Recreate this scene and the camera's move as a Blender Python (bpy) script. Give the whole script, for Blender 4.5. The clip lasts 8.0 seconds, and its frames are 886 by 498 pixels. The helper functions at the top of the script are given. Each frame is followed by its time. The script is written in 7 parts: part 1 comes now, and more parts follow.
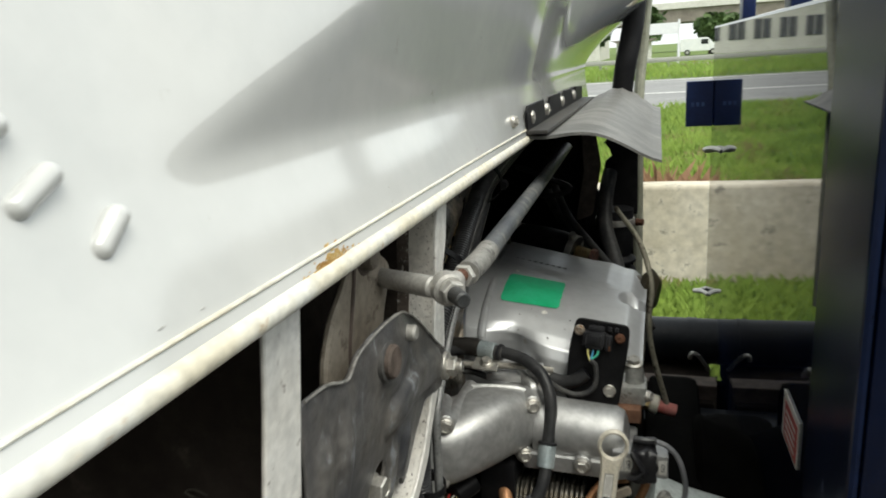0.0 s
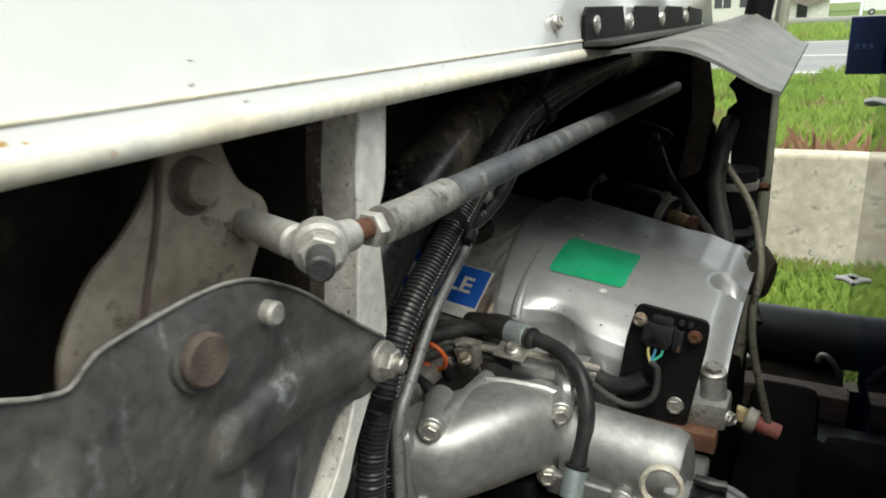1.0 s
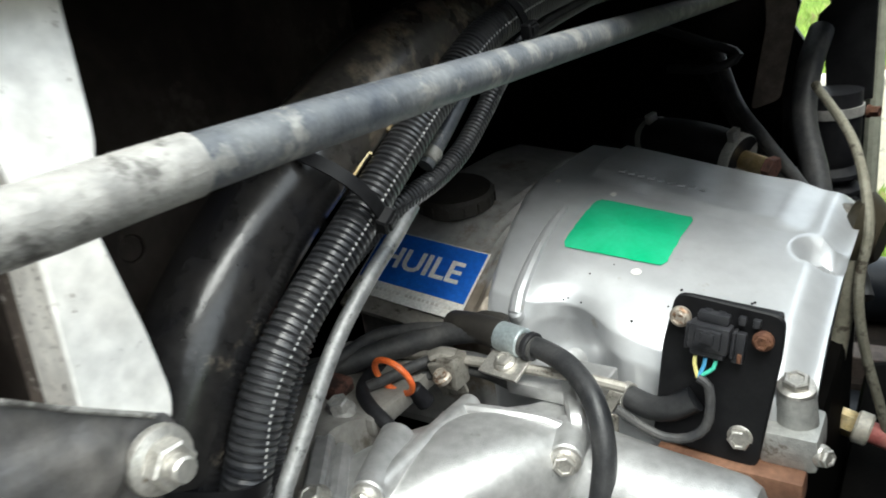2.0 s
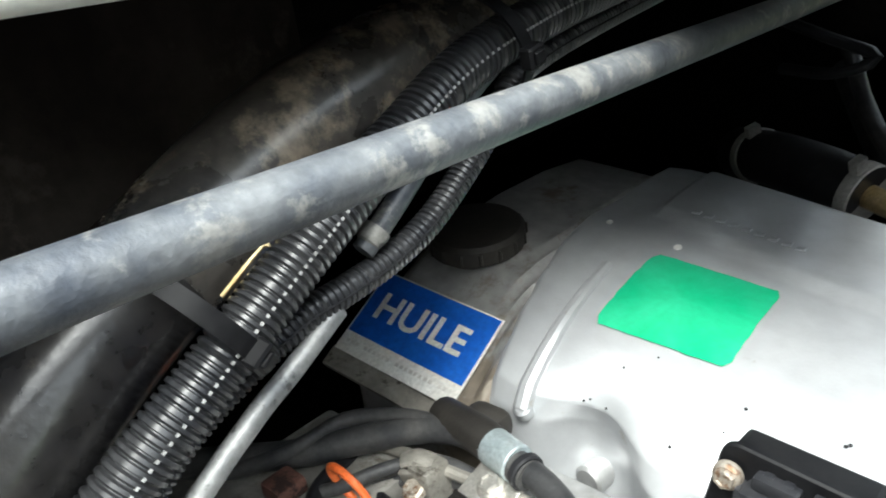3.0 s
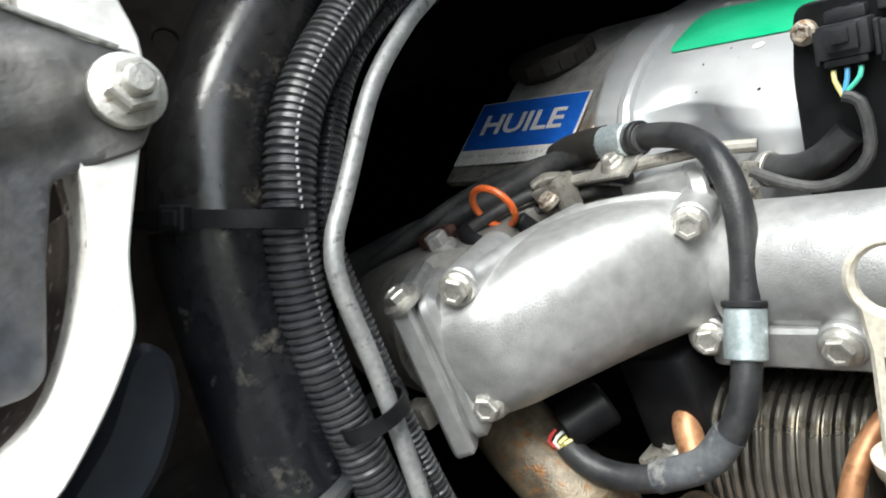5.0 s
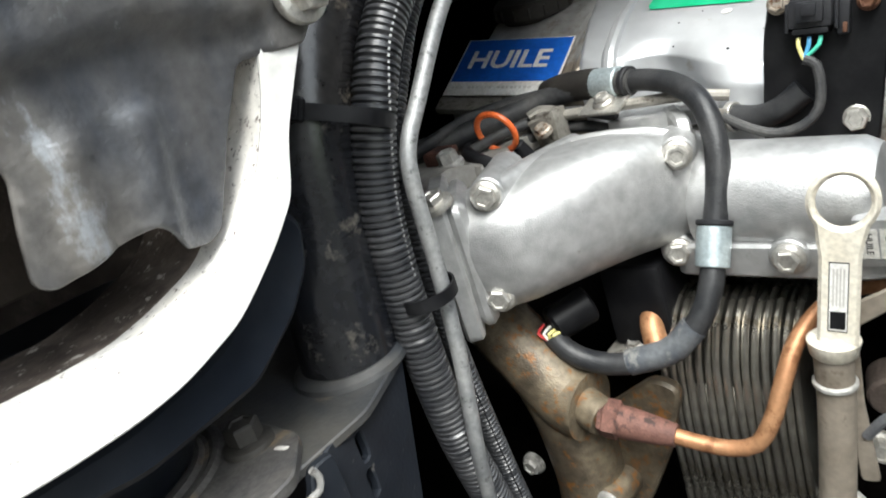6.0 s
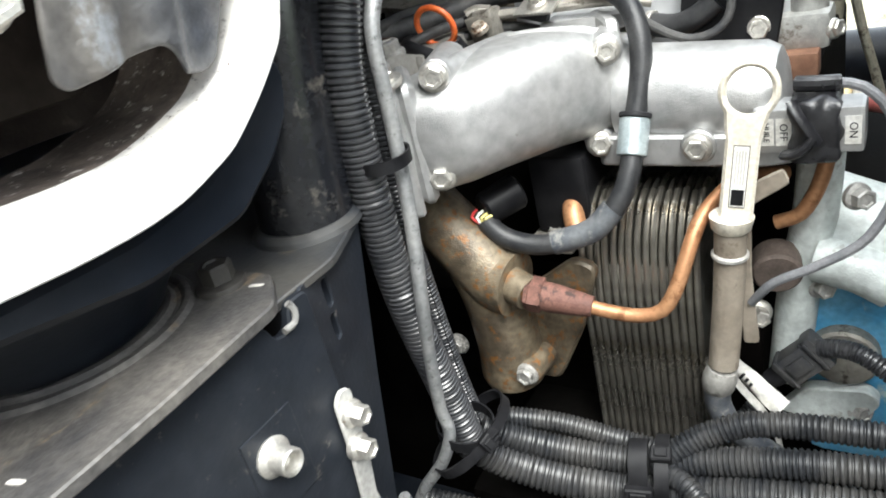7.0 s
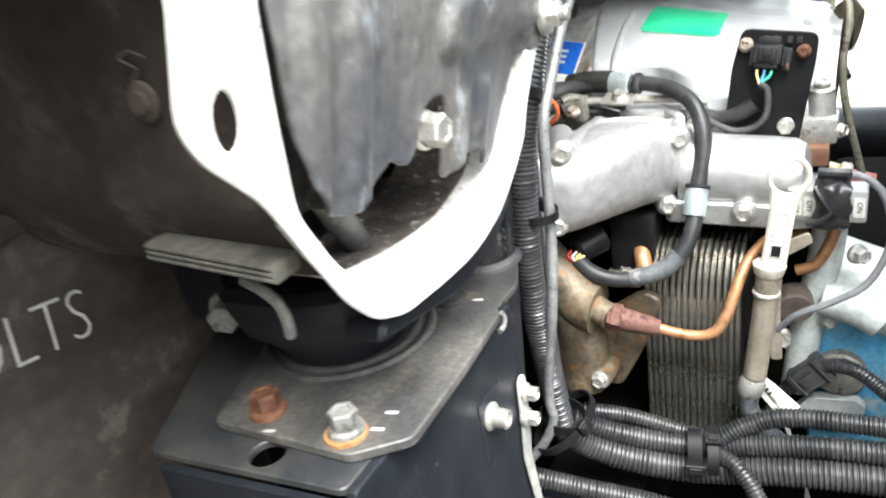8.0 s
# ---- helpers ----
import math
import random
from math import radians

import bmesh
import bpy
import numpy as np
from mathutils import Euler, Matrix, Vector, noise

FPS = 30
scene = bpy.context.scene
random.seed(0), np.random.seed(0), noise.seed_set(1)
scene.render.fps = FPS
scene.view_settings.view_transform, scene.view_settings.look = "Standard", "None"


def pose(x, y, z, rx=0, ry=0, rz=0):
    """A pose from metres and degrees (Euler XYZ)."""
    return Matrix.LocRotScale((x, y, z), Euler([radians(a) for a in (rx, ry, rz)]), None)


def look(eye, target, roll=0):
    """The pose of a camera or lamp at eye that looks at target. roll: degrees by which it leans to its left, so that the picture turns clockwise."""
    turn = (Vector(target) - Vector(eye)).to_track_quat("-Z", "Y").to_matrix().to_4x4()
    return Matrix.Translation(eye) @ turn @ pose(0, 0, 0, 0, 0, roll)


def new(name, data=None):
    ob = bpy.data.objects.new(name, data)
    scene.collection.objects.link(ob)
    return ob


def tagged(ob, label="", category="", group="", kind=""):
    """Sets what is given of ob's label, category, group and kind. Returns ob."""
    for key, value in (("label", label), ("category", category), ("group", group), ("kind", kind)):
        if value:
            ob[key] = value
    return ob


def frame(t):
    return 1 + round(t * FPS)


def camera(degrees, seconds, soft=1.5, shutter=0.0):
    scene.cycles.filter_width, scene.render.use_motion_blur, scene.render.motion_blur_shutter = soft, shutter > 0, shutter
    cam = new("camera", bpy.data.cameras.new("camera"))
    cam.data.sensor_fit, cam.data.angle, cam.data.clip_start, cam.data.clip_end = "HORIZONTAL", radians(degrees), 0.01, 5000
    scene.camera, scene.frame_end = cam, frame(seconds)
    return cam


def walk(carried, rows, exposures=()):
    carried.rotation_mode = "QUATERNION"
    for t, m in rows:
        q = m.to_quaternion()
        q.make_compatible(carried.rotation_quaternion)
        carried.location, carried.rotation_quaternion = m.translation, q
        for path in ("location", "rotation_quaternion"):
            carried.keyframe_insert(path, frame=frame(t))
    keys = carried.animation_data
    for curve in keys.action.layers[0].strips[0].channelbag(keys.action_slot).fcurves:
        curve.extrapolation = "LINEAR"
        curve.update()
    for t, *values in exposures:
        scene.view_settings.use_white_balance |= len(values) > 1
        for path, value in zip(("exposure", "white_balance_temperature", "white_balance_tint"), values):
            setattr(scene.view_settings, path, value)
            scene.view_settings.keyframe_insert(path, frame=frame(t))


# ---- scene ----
cam = camera(64.1, 8.0, soft=1.75, shutter=0.3)
PATH = [
    (0, (0.058, 0.048, 1.506), (-0.54, 1.885, 0.987), -3.8),
    (0.5, (0.085, 0.159, 1.489), (-0.704, 1.928, 0.989), -3.7),
    (0.7, (0.096, 0.199, 1.469), (-0.763, 1.925, 0.939), -1.9),
    (1, (0.096, 0.266, 1.441), (-0.838, 1.925, 0.828), -2.7),
    (1.2, (0.098, 0.307, 1.434), (-0.871, 1.946, 0.822), -3.7),
    (2.3, (0.081, 0.524, 1.382), (-1.117, 1.947, 0.649), -8.9),
    (2.5, (0.076, 0.559, 1.399), (-1.162, 1.94, 0.651), -7.3),
    (3, (0.067, 0.623, 1.401), (-1.304, 1.869, 0.644), -9.4),
    (3.5, (0.093, 0.611, 1.341), (-1.423, 1.726, 0.663), -14.6),
    (4, (0.113, 0.567, 1.298), (-1.489, 1.698, 0.904), -19.3),
    (4.5, (0.109, 0.52, 1.243), (-1.45, 1.719, 0.884), -22.2),
    (5, (0.108, 0.475, 1.22), (-1.427, 1.697, 0.831), -23.7),
    (5.2, (0.102, 0.457, 1.227), (-1.395, 1.711, 0.794), -22.6),
    (6.3, (0.093, 0.36, 1.242), (-1.153, 1.75, 0.525), -16.9),
    (6.5, (0.094, 0.351, 1.237), (-1.075, 1.78, 0.468), -16.1),
    (7, (0.084, 0.324, 1.224), (-0.993, 1.774, 0.364), -14.1),
    (7.5, (0.07, 0.252, 1.25), (-0.957, 1.735, 0.386), -12.4),
    (8, (0.049, 0.147, 1.313), (-0.929, 1.695, 0.509), -9.9),
]
walk(cam, [(t, look(eye, target, roll)) for t, eye, target, roll in PATH],
     exposures=[(0.0, 0.70, 6650, 3), (0.5, 0.72, 6650, 3), (0.7, 0.50, 6650, 3), (1.0, 0.88, 6650, 2), (1.3, 1.3, 6500, 2), (2.5, 2.3, 6150, 3), (3.0, 2.55, 6150, 3), (3.5, 2.9, 6170, 4),
                (4.0, 3.02, 6200, 5), (5.2, 2.25, 6200, 5), (6.5, 2.35, 6200, 6), (7.0, 2.6, 6200, 6), (7.5, 2.8, 6200, 6), (8.0, 2.95, 6200, 6)])

# ---- daylight: bright overcast sky ----
world = bpy.data.worlds.new("overcast_sky")
scene.world = world
world.use_nodes = True
wn, wl = world.node_tree.nodes, world.node_tree.links
sky = wn.new("ShaderNodeTexSky")
sky.sky_type = "NISHITA"
sky.sun_disc = False
sky.sun_elevation, sky.sun_rotation = radians(60), radians(130)
sky.dust_density, sky.air_density, sky.ozone_density = 6.0, 1.0, 0.5
wash = wn.new("ShaderNodeMix")
wash.data_type = "RGBA"
wash.inputs[0].default_value = 0.75
wash.inputs[7].default_value = (9.0, 9.3, 9.6, 1.0)
wl.new(sky.outputs[0], wash.inputs[6])
wl.new(wash.outputs[2], wn["Background"].inputs[0])
wn["Background"].inputs[1].default_value = 0.105

sun = new("sun", bpy.data.lights.new("sun", "SUN"))
sun.data.energy, sun.data.angle, sun.data.color = 1.5, radians(34), (1.0, 0.97, 0.92)
sun.matrix_world = look((1.25, -1.05, 2.8), (0, 0, 0))


# ---- materials ----
def mat(name, base, rough=0.5, metal=0.0, other=None, scale=8.0, amount=0.5, bump=0.0, bump_scale=400.0,
        spots=None, spot_scale=60.0, spot_level=0.62, coat=0.0, vary=0.0, ior=1.5, rough_vary=0.12, grit=0.16, stretch=None, coat_ior=1.5):
    """Principled surface with a broad stain noise, a fine grain and optional specks of another colour."""
    m = bpy.data.materials.new(name)
    m.use_nodes = True
    n, l = m.node_tree.nodes, m.node_tree.links
    b = n["Principled BSDF"]
    b.inputs["Metallic"].default_value = metal
    b.inputs["IOR"].default_value = ior
    b.inputs["Coat Weight"].default_value = coat
    b.inputs["Coat Roughness"].default_value = 0.08
    b.inputs["Coat IOR"].default_value = coat_ior
    co = n.new("ShaderNodeTexCoord")
    broad = n.new("ShaderNodeTexNoise")
    broad.inputs["Scale"].default_value, broad.inputs["Detail"].default_value = scale, 6.0
    broad.inputs["Roughness"].default_value = 0.62
    where = co.outputs["Object"]
    if stretch:
        mp = n.new("ShaderNodeMapping")
        mp.inputs["Scale"].default_value = stretch
        l.new(where, mp.inputs["Vector"])
        where = mp.outputs["Vector"]
    l.new(where, broad.inputs["Vector"])
    ramp = n.new("ShaderNodeValToRGB")
    ramp.color_ramp.elements[0].position, ramp.color_ramp.elements[1].position = 0.5 - 0.11 * amount, 0.5 + 0.13 * amount
    ramp.color_ramp.elements[0].color = (*base, 1)
    ramp.color_ramp.elements[1].color = (*(other or tuple(min(1, c * 1.25) for c in base)), 1)
    l.new(broad.outputs["Fac"], ramp.inputs["Fac"])
    colour = ramp.outputs["Color"]
    if spots:
        sp = n.new("ShaderNodeTexNoise")
        sp.inputs["Scale"].default_value, sp.inputs["Detail"].default_value = spot_scale, 8.0
        sp.inputs["Roughness"].default_value = 0.7
        l.new(where, sp.inputs["Vector"])
        sr = n.new("ShaderNodeValToRGB")
        sr.color_ramp.elements[0].position, sr.color_ramp.elements[1].position = spot_level - 0.06, spot_level + 0.02
        l.new(sp.outputs["Fac"], sr.inputs["Fac"])
        mx = n.new("ShaderNodeMix")
        mx.data_type = "RGBA"
        l.new(sr.outputs["Color"], mx.inputs[0])
        l.new(colour, mx.inputs[6])
        mx.inputs[7].default_value = (*spots, 1)
        colour = mx.outputs[2]
    grain = n.new("ShaderNodeTexNoise")
    grain.inputs["Scale"].default_value, grain.inputs["Detail"].default_value = scale * 9.0, 5.0
    l.new(co.outputs["Object"], grain.inputs["Vector"])
    gm = n.new("ShaderNodeMapRange")
    gm.inputs["From Min"].default_value, gm.inputs["From Max"].default_value = 0.3, 0.7
    gm.inputs["To Min"].default_value, gm.inputs["To Max"].default_value = 1 - grit, 1 + grit
    l.new(grain.outputs["Fac"], gm.inputs["Value"])
    gh = n.new("ShaderNodeHueSaturation")
    l.new(gm.outputs["Result"], gh.inputs["Value"])
    l.new(colour, gh.inputs["Color"])
    colour = gh.outputs["Color"]
    if vary:
        info = n.new("ShaderNodeObjectInfo")
        hsv = n.new("ShaderNodeHueSaturation")
        mr = n.new("ShaderNodeMapRange")
        mr.inputs["To Min"].default_value, mr.inputs["To Max"].default_value = 1 - vary, 1 + vary
        l.new(info.outputs["Random"], mr.inputs["Value"])
        l.new(mr.outputs["Result"], hsv.inputs["Value"])
        l.new(colour, hsv.inputs["Color"])
        colour = hsv.outputs["Color"]
    l.new(colour, b.inputs["Base Color"])
    fine = n.new("ShaderNodeTexNoise")
    fine.inputs["Scale"].default_value, fine.inputs["Detail"].default_value = bump_scale, 4.0
    l.new(co.outputs["Object"], fine.inputs["Vector"])
    rr = n.new("ShaderNodeMapRange")
    rr.inputs["To Min"].default_value, rr.inputs["To Max"].default_value = max(0.01, rough - rough_vary), min(1.0, rough + rough_vary)
    l.new(broad.outputs["Fac"], rr.inputs["Value"])
    l.new(rr.outputs["Result"], b.inputs["Roughness"])
    if bump:
        bp = n.new("ShaderNodeBump")
        bp.inputs["Strength"].default_value, bp.inputs["Distance"].default_value = bump, 0.001
        l.new(fine.outputs["Fac"], bp.inputs["Height"])
        l.new(bp.outputs["Normal"], b.inputs["Normal"])
    return m


cab_white = mat("cab_white_paint", (0.55, 0.56, 0.555), 0.10, 0, (0.61, 0.615, 0.605), 6, 0.8, spots=(0.44, 0.43, 0.40), spot_scale=30, spot_level=0.72, coat=1.0, rough_vary=0.04, grit=0.02, coat_ior=1.58)
rim_white = mat("pillar_white_paint", (0.72, 0.70, 0.66), 0.45, 0, (0.80, 0.79, 0.76), 14, 0.9, 0.2, 300, spots=(0.16, 0.12, 0.09), spot_scale=120, spot_level=0.68)
lip_white = mat("speckled_white_paint", (0.62, 0.59, 0.54), 0.5, 0, (0.74, 0.72, 0.68), 18, 1.0, 0.2, 300, spots=(0.08, 0.055, 0.045), spot_scale=330, spot_level=0.63)
pocket_dirt_shade = mat("dirty_shaded_pocket_paint", (0.035, 0.027, 0.022), 0.7, 0, (0.16, 0.13, 0.11), 30, 1.0, 0.3, 400, spots=(0.55, 0.52, 0.48), spot_scale=160, spot_level=0.64)
cream = mat("hem_cream_paint", (0.72, 0.67, 0.54), 0.4, 0, (0.78, 0.77, 0.71), 18, 1.0, 0.15, 300, spots=(0.45, 0.26, 0.09), spot_scale=40, spot_level=0.68)
rust_patch = mat("surface_rust", (0.42, 0.22, 0.06), 0.8, 0, (0.60, 0.42, 0.16), 90, 1.0, 0.8, 600)
chip_grey = mat("chipped_primer", (0.42, 0.42, 0.40), 0.7, 0, (0.52, 0.51, 0.49), 200, 1.0)
silver = mat("valve_cover_silver", (0.50, 0.51, 0.525), 0.36, 0.45, (0.57, 0.58, 0.59), 8, 0.9, 0.10, 500, spots=(0.40, 0.38, 0.35), spot_scale=40, spot_level=0.70, grit=0.05)
cast = mat("cast_aluminium", (0.45, 0.45, 0.45), 0.45, 0.72, (0.54, 0.54, 0.53), 12, 1.4, 0.32, 1100, spots=(0.30, 0.285, 0.26), spot_scale=60, spot_level=0.70, rough_vary=0.07)
cast_dark = mat("grimy_aluminium", (0.22, 0.205, 0.18), 0.6, 0.5, (0.38, 0.36, 0.32), 22, 1.1, 0.5, 700, spots=(0.09, 0.078, 0.062), spot_scale=75, spot_level=0.61)
cast_dusty = mat("dusty_pale_casting", (0.29, 0.275, 0.25), 0.55, 0.45, (0.42, 0.405, 0.375), 14, 1.0, 0.4, 700, spots=(0.19, 0.17, 0.14), spot_scale=36, spot_level=0.64)
zinc = mat("zinc_bolt", (0.50, 0.48, 0.44), 0.42, 0.8, (0.62, 0.60, 0.56), 60, 1.0, 0.3, 900, spots=(0.32, 0.24, 0.15), spot_scale=120, spot_level=0.68)
bolt_stained = mat("stained_bolt", (0.36, 0.30, 0.24), 0.5, 0.6, (0.50, 0.46, 0.40), 90, 1.0, 0.4, 900, spots=(0.20, 0.115, 0.065), spot_scale=130, spot_level=0.58)
rust_red = mat("red_rust_bolt", (0.085, 0.030, 0.017), 0.75, 0.1, (0.19, 0.085, 0.042), 110, 1.1, 0.8, 900)
rust_orange = mat("orange_rust_washer", (0.26, 0.12, 0.04), 0.8, 0, (0.40, 0.23, 0.09), 120, 1.1, 0.8, 900)
rusty_bolt = mat("rusty_bolt", (0.080, 0.030, 0.018), 0.75, 0.1, (0.165, 0.075, 0.038), 120, 1.0, 0.8, 900)
bracket_grey = mat("bracket_grey_steel", (0.036, 0.041, 0.053), 0.5, 0.15, (0.115, 0.110, 0.102), 28, 1.25, 0.3, 500, spots=(0.25, 0.245, 0.235), spot_scale=55, spot_level=0.65, grit=0.22, stretch=(1, 1, 0.25))
arm_slate = mat("slate_grey_steel", (0.054, 0.059, 0.071), 0.40, 0.15, (0.155, 0.143, 0.129), 17, 1.5, 0.3, 500, spots=(0.25, 0.26, 0.275), spot_scale=42, spot_level=0.66, grit=0.25, stretch=(1, 1, 0.45))
pin_brown = mat("rust_brown_pin", (0.075, 0.058, 0.048), 0.75, 0.1, (0.13, 0.10, 0.085), 60, 1.0, 0.6, 700)
pin_dusty = mat("dusty_brown_pin", (0.17, 0.145, 0.12), 0.75, 0.1, (0.26, 0.23, 0.19), 60, 1.0, 0.6, 700)
lever_beige = mat("dusty_beige_steel", (0.19, 0.160, 0.125), 0.7, 0.1, (0.32, 0.28, 0.23), 16, 1.1, 0.4, 500, spots=(0.10, 0.08, 0.06), spot_scale=36, spot_level=0.62)
rod_grey = mat("weathered_rod_steel", (0.042, 0.048, 0.060), 0.5, 0.15, (0.125, 0.130, 0.135), 34, 1.2, 0.35, 500, spots=(0.19, 0.188, 0.178), spot_scale=48, spot_level=0.60)
cap_dust = mat("dusty_black_cap", (0.017, 0.015, 0.013), 0.6, 0, (0.038, 0.034, 0.029), 30, 1.0, 0.2, 500)
bolt_dark = mat("dark_greasy_steel", (0.055, 0.057, 0.060), 0.5, 0.5, (0.12, 0.12, 0.115), 90, 1.1, 0.6, 900)
worn_zinc = mat("worn_dusty_zinc", (0.20, 0.195, 0.185), 0.6, 0.3, (0.36, 0.35, 0.325), 34, 1.2, 0.4, 700, spots=(0.10, 0.095, 0.088), spot_scale=60, spot_level=0.60)
zinc_dull = mat("dull_zinc", (0.38, 0.37, 0.35), 0.6, 0.5, (0.52, 0.51, 0.48), 40, 1.0, 0.4, 800)
tube_grey = mat("galvanised_tube", (0.185, 0.19, 0.195), 0.5, 0.45, (0.29, 0.29, 0.285), 40, 1.0, 0.25, 600, spots=(0.09, 0.09, 0.09), spot_scale=170, spot_level=0.63)
frame_black = mat("frame_black_paint", (0.007, 0.009, 0.013), 0.44, 0, (0.016, 0.018, 0.022), 9, 1.0, 0.15, 400, spots=(0.075, 0.070, 0.064), spot_scale=120, spot_level=0.68, ior=1.32)
plate_dusty = mat("dusty_bracket_plate", (0.038, 0.037, 0.038), 0.50, 0.1, (0.120, 0.110, 0.098), 30, 1.3, 0.35, 500, spots=(0.165, 0.125, 0.082), spot_scale=44, spot_level=0.65, grit=0.3, stretch=(1, 0.5, 1))
shelf_paint = mat("dusty_black_shelf", (0.018, 0.021, 0.026), 0.46, 0, (0.055, 0.052, 0.047), 22, 1.2, 0.2, 400, spots=(0.12, 0.095, 0.066), spot_scale=36, spot_level=0.68)
pipe_black = mat("black_pipe_paint", (0.006, 0.007, 0.010), 0.22, 0, (0.017, 0.017, 0.018), 22, 1.3, 0.10, 300, spots=(0.095, 0.087, 0.075), spot_scale=38, spot_level=0.64, grit=0.3, ior=1.47, rough_vary=0.11)
pipe_soiled = mat("soiled_black_pipe_paint", (0.009, 0.009, 0.011), 0.23, 0, (0.027, 0.025, 0.023), 17, 1.3, 0.12, 300, spots=(0.12, 0.103, 0.082), spot_scale=28, spot_level=0.635, grit=0.3, ior=1.5)
pipe_dusty = mat("dusty_black_pipe_paint", (0.030, 0.029, 0.029), 0.28, 0, (0.100, 0.087, 0.072), 20, 1.3, 0.15, 300, spots=(0.24, 0.195, 0.145), spot_scale=26, spot_level=0.585, grit=0.3, ior=1.55)
plug_black = mat("plug_black_plastic", (0.014, 0.015, 0.018), 0.34, 0, (0.034, 0.034, 0.037), 60, 1.1, 0.1, 600, ior=1.45)
tape_black = mat("black_vinyl_tape", (0.010, 0.010, 0.012), 0.30, 0, (0.024, 0.024, 0.026), 50, 1.1, 0.3, 500, ior=1.5)
cable_grey = mat("grey_cable_sheath", (0.13, 0.135, 0.145), 0.45, 0, (0.20, 0.20, 0.21), 60, 1.1, 0.1, 500)
rubber = mat("black_rubber", (0.009, 0.009, 0.011), 0.55, 0, (0.020, 0.020, 0.022), 20, 1.0, 0.2, 500, ior=1.35)
hose_black = mat("black_fuel_hose", (0.013, 0.014, 0.016), 0.45, 0, (0.036, 0.036, 0.037), 40, 1.1, 0.3, 600, ior=1.42)
hose_rubber = mat("dusty_rubber_hose", (0.030, 0.031, 0.034), 0.5, 0, (0.075, 0.073, 0.070), 40, 1.1, 0.3, 600, ior=1.4)
conduit = mat("corrugated_black_plastic", (0.020, 0.021, 0.024), 0.32, 0, (0.044, 0.044, 0.046), 30, 1.0, ior=1.55, rough_vary=0.05)
harness_black = mat("harness_black_plastic", (0.014, 0.015, 0.017), 0.36, 0, (0.040, 0.039, 0.038), 30, 1.0, ior=1.42)
plastic = mat("black_plastic", (0.005, 0.005, 0.006), 0.5, 0, (0.012, 0.012, 0.013), 40, 1.0, ior=1.28)
cushion = mat("black_rubber_cushion", (0.005, 0.007, 0.011), 0.42, 0, (0.014, 0.016, 0.020), 9, 1.0, 0.1, 300, ior=1.35)
pump_rust = mat("rust_stained_casting", (0.070, 0.056, 0.040), 0.45, 0.3, (0.215, 0.175, 0.118), 20, 1.2, 0.5, 700, spots=(0.20, 0.088, 0.024), spot_scale=110, spot_level=0.605, grit=0.3)
copper = mat("oxidised_copper", (0.33, 0.155, 0.072), 0.48, 0.5, (0.44, 0.235, 0.12), 30, 1.0, 0.15, 500, spots=(0.24, 0.11, 0.05), spot_scale=80, spot_level=0.62)
red_oxide = mat("red_oxide_sleeve", (0.080, 0.034, 0.025), 0.75, 0.05, (0.17, 0.080, 0.060), 60, 1.2, 0.5, 600, spots=(0.035, 0.018, 0.014), spot_scale=70, spot_level=0.58)
tag_red = mat("printed_red", (0.38, 0.035, 0.03), 0.5)
zinc_blue = mat("bluish_zinc_clamp", (0.36, 0.42, 0.44), 0.4, 0.55, (0.48, 0.54, 0.55), 50, 1.0, 0.2, 700)
pipe_beige = mat("dusty_beige_pipe", (0.22, 0.205, 0.155), 0.6, 0.15, (0.36, 0.34, 0.27), 30, 1.2, 0.3, 500, spots=(0.09, 0.075, 0.055), spot_scale=60, spot_level=0.60)
sleeve_brown = mat("brown_fibre_sleeve", (0.15, 0.070, 0.040), 0.7, 0, (0.24, 0.125, 0.075), 30, 1.0, 0.3, 400)
silver_dimmed = mat("dimmed_stained_cover_silver", (0.34, 0.335, 0.325), 0.45, 0.4, (0.44, 0.435, 0.425), 10, 1.0, 0.12, 500, spots=(0.235, 0.20, 0.16), spot_scale=13, spot_level=0.57)
cast_oily = mat("oily_pale_casting", (0.40, 0.40, 0.38), 0.5, 0.5, (0.52, 0.52, 0.49), 22, 1.0, 0.5, 700, spots=(0.14, 0.12, 0.09), spot_scale=48, spot_level=0.63)
fin_steel = mat("cooler_plate_steel", (0.26, 0.245, 0.215), 0.29, 0.9, (0.37, 0.35, 0.31), 12, 1.0, 0.1, 400, spots=(0.17, 0.14, 0.10), spot_scale=35, spot_level=0.64)
engine_blue = mat("engine_blue_paint", (0.075, 0.30, 0.52), 0.5, 0, (0.18, 0.43, 0.61), 22, 1.0, 0.3, 500, spots=(0.40, 0.49, 0.50), spot_scale=40, spot_level=0.60)
engine_grey = mat("pale_engine_casting", (0.56, 0.60, 0.58), 0.55, 0.2, (0.68, 0.72, 0.70), 20, 1.0, 0.5, 600, spots=(0.34, 0.33, 0.30), spot_scale=40, spot_level=0.66)
# Near-black with little gloss: deep shade of the bay put into the colour.
shade_black = mat("bay_shade_black", (0.0025, 0.0022, 0.002), 0.7, 0, (0.006, 0.0055, 0.005), 16, 1.0, 0.4, 400, ior=1.08)
brown_panel = mat("dusty_brown_liner", (0.019, 0.015, 0.013), 0.8, 0, (0.046, 0.038, 0.032), 11, 1.0, 0.3, 400, spots=(0.06, 0.05, 0.042), spot_scale=20, spot_level=0.64, ior=1.2)
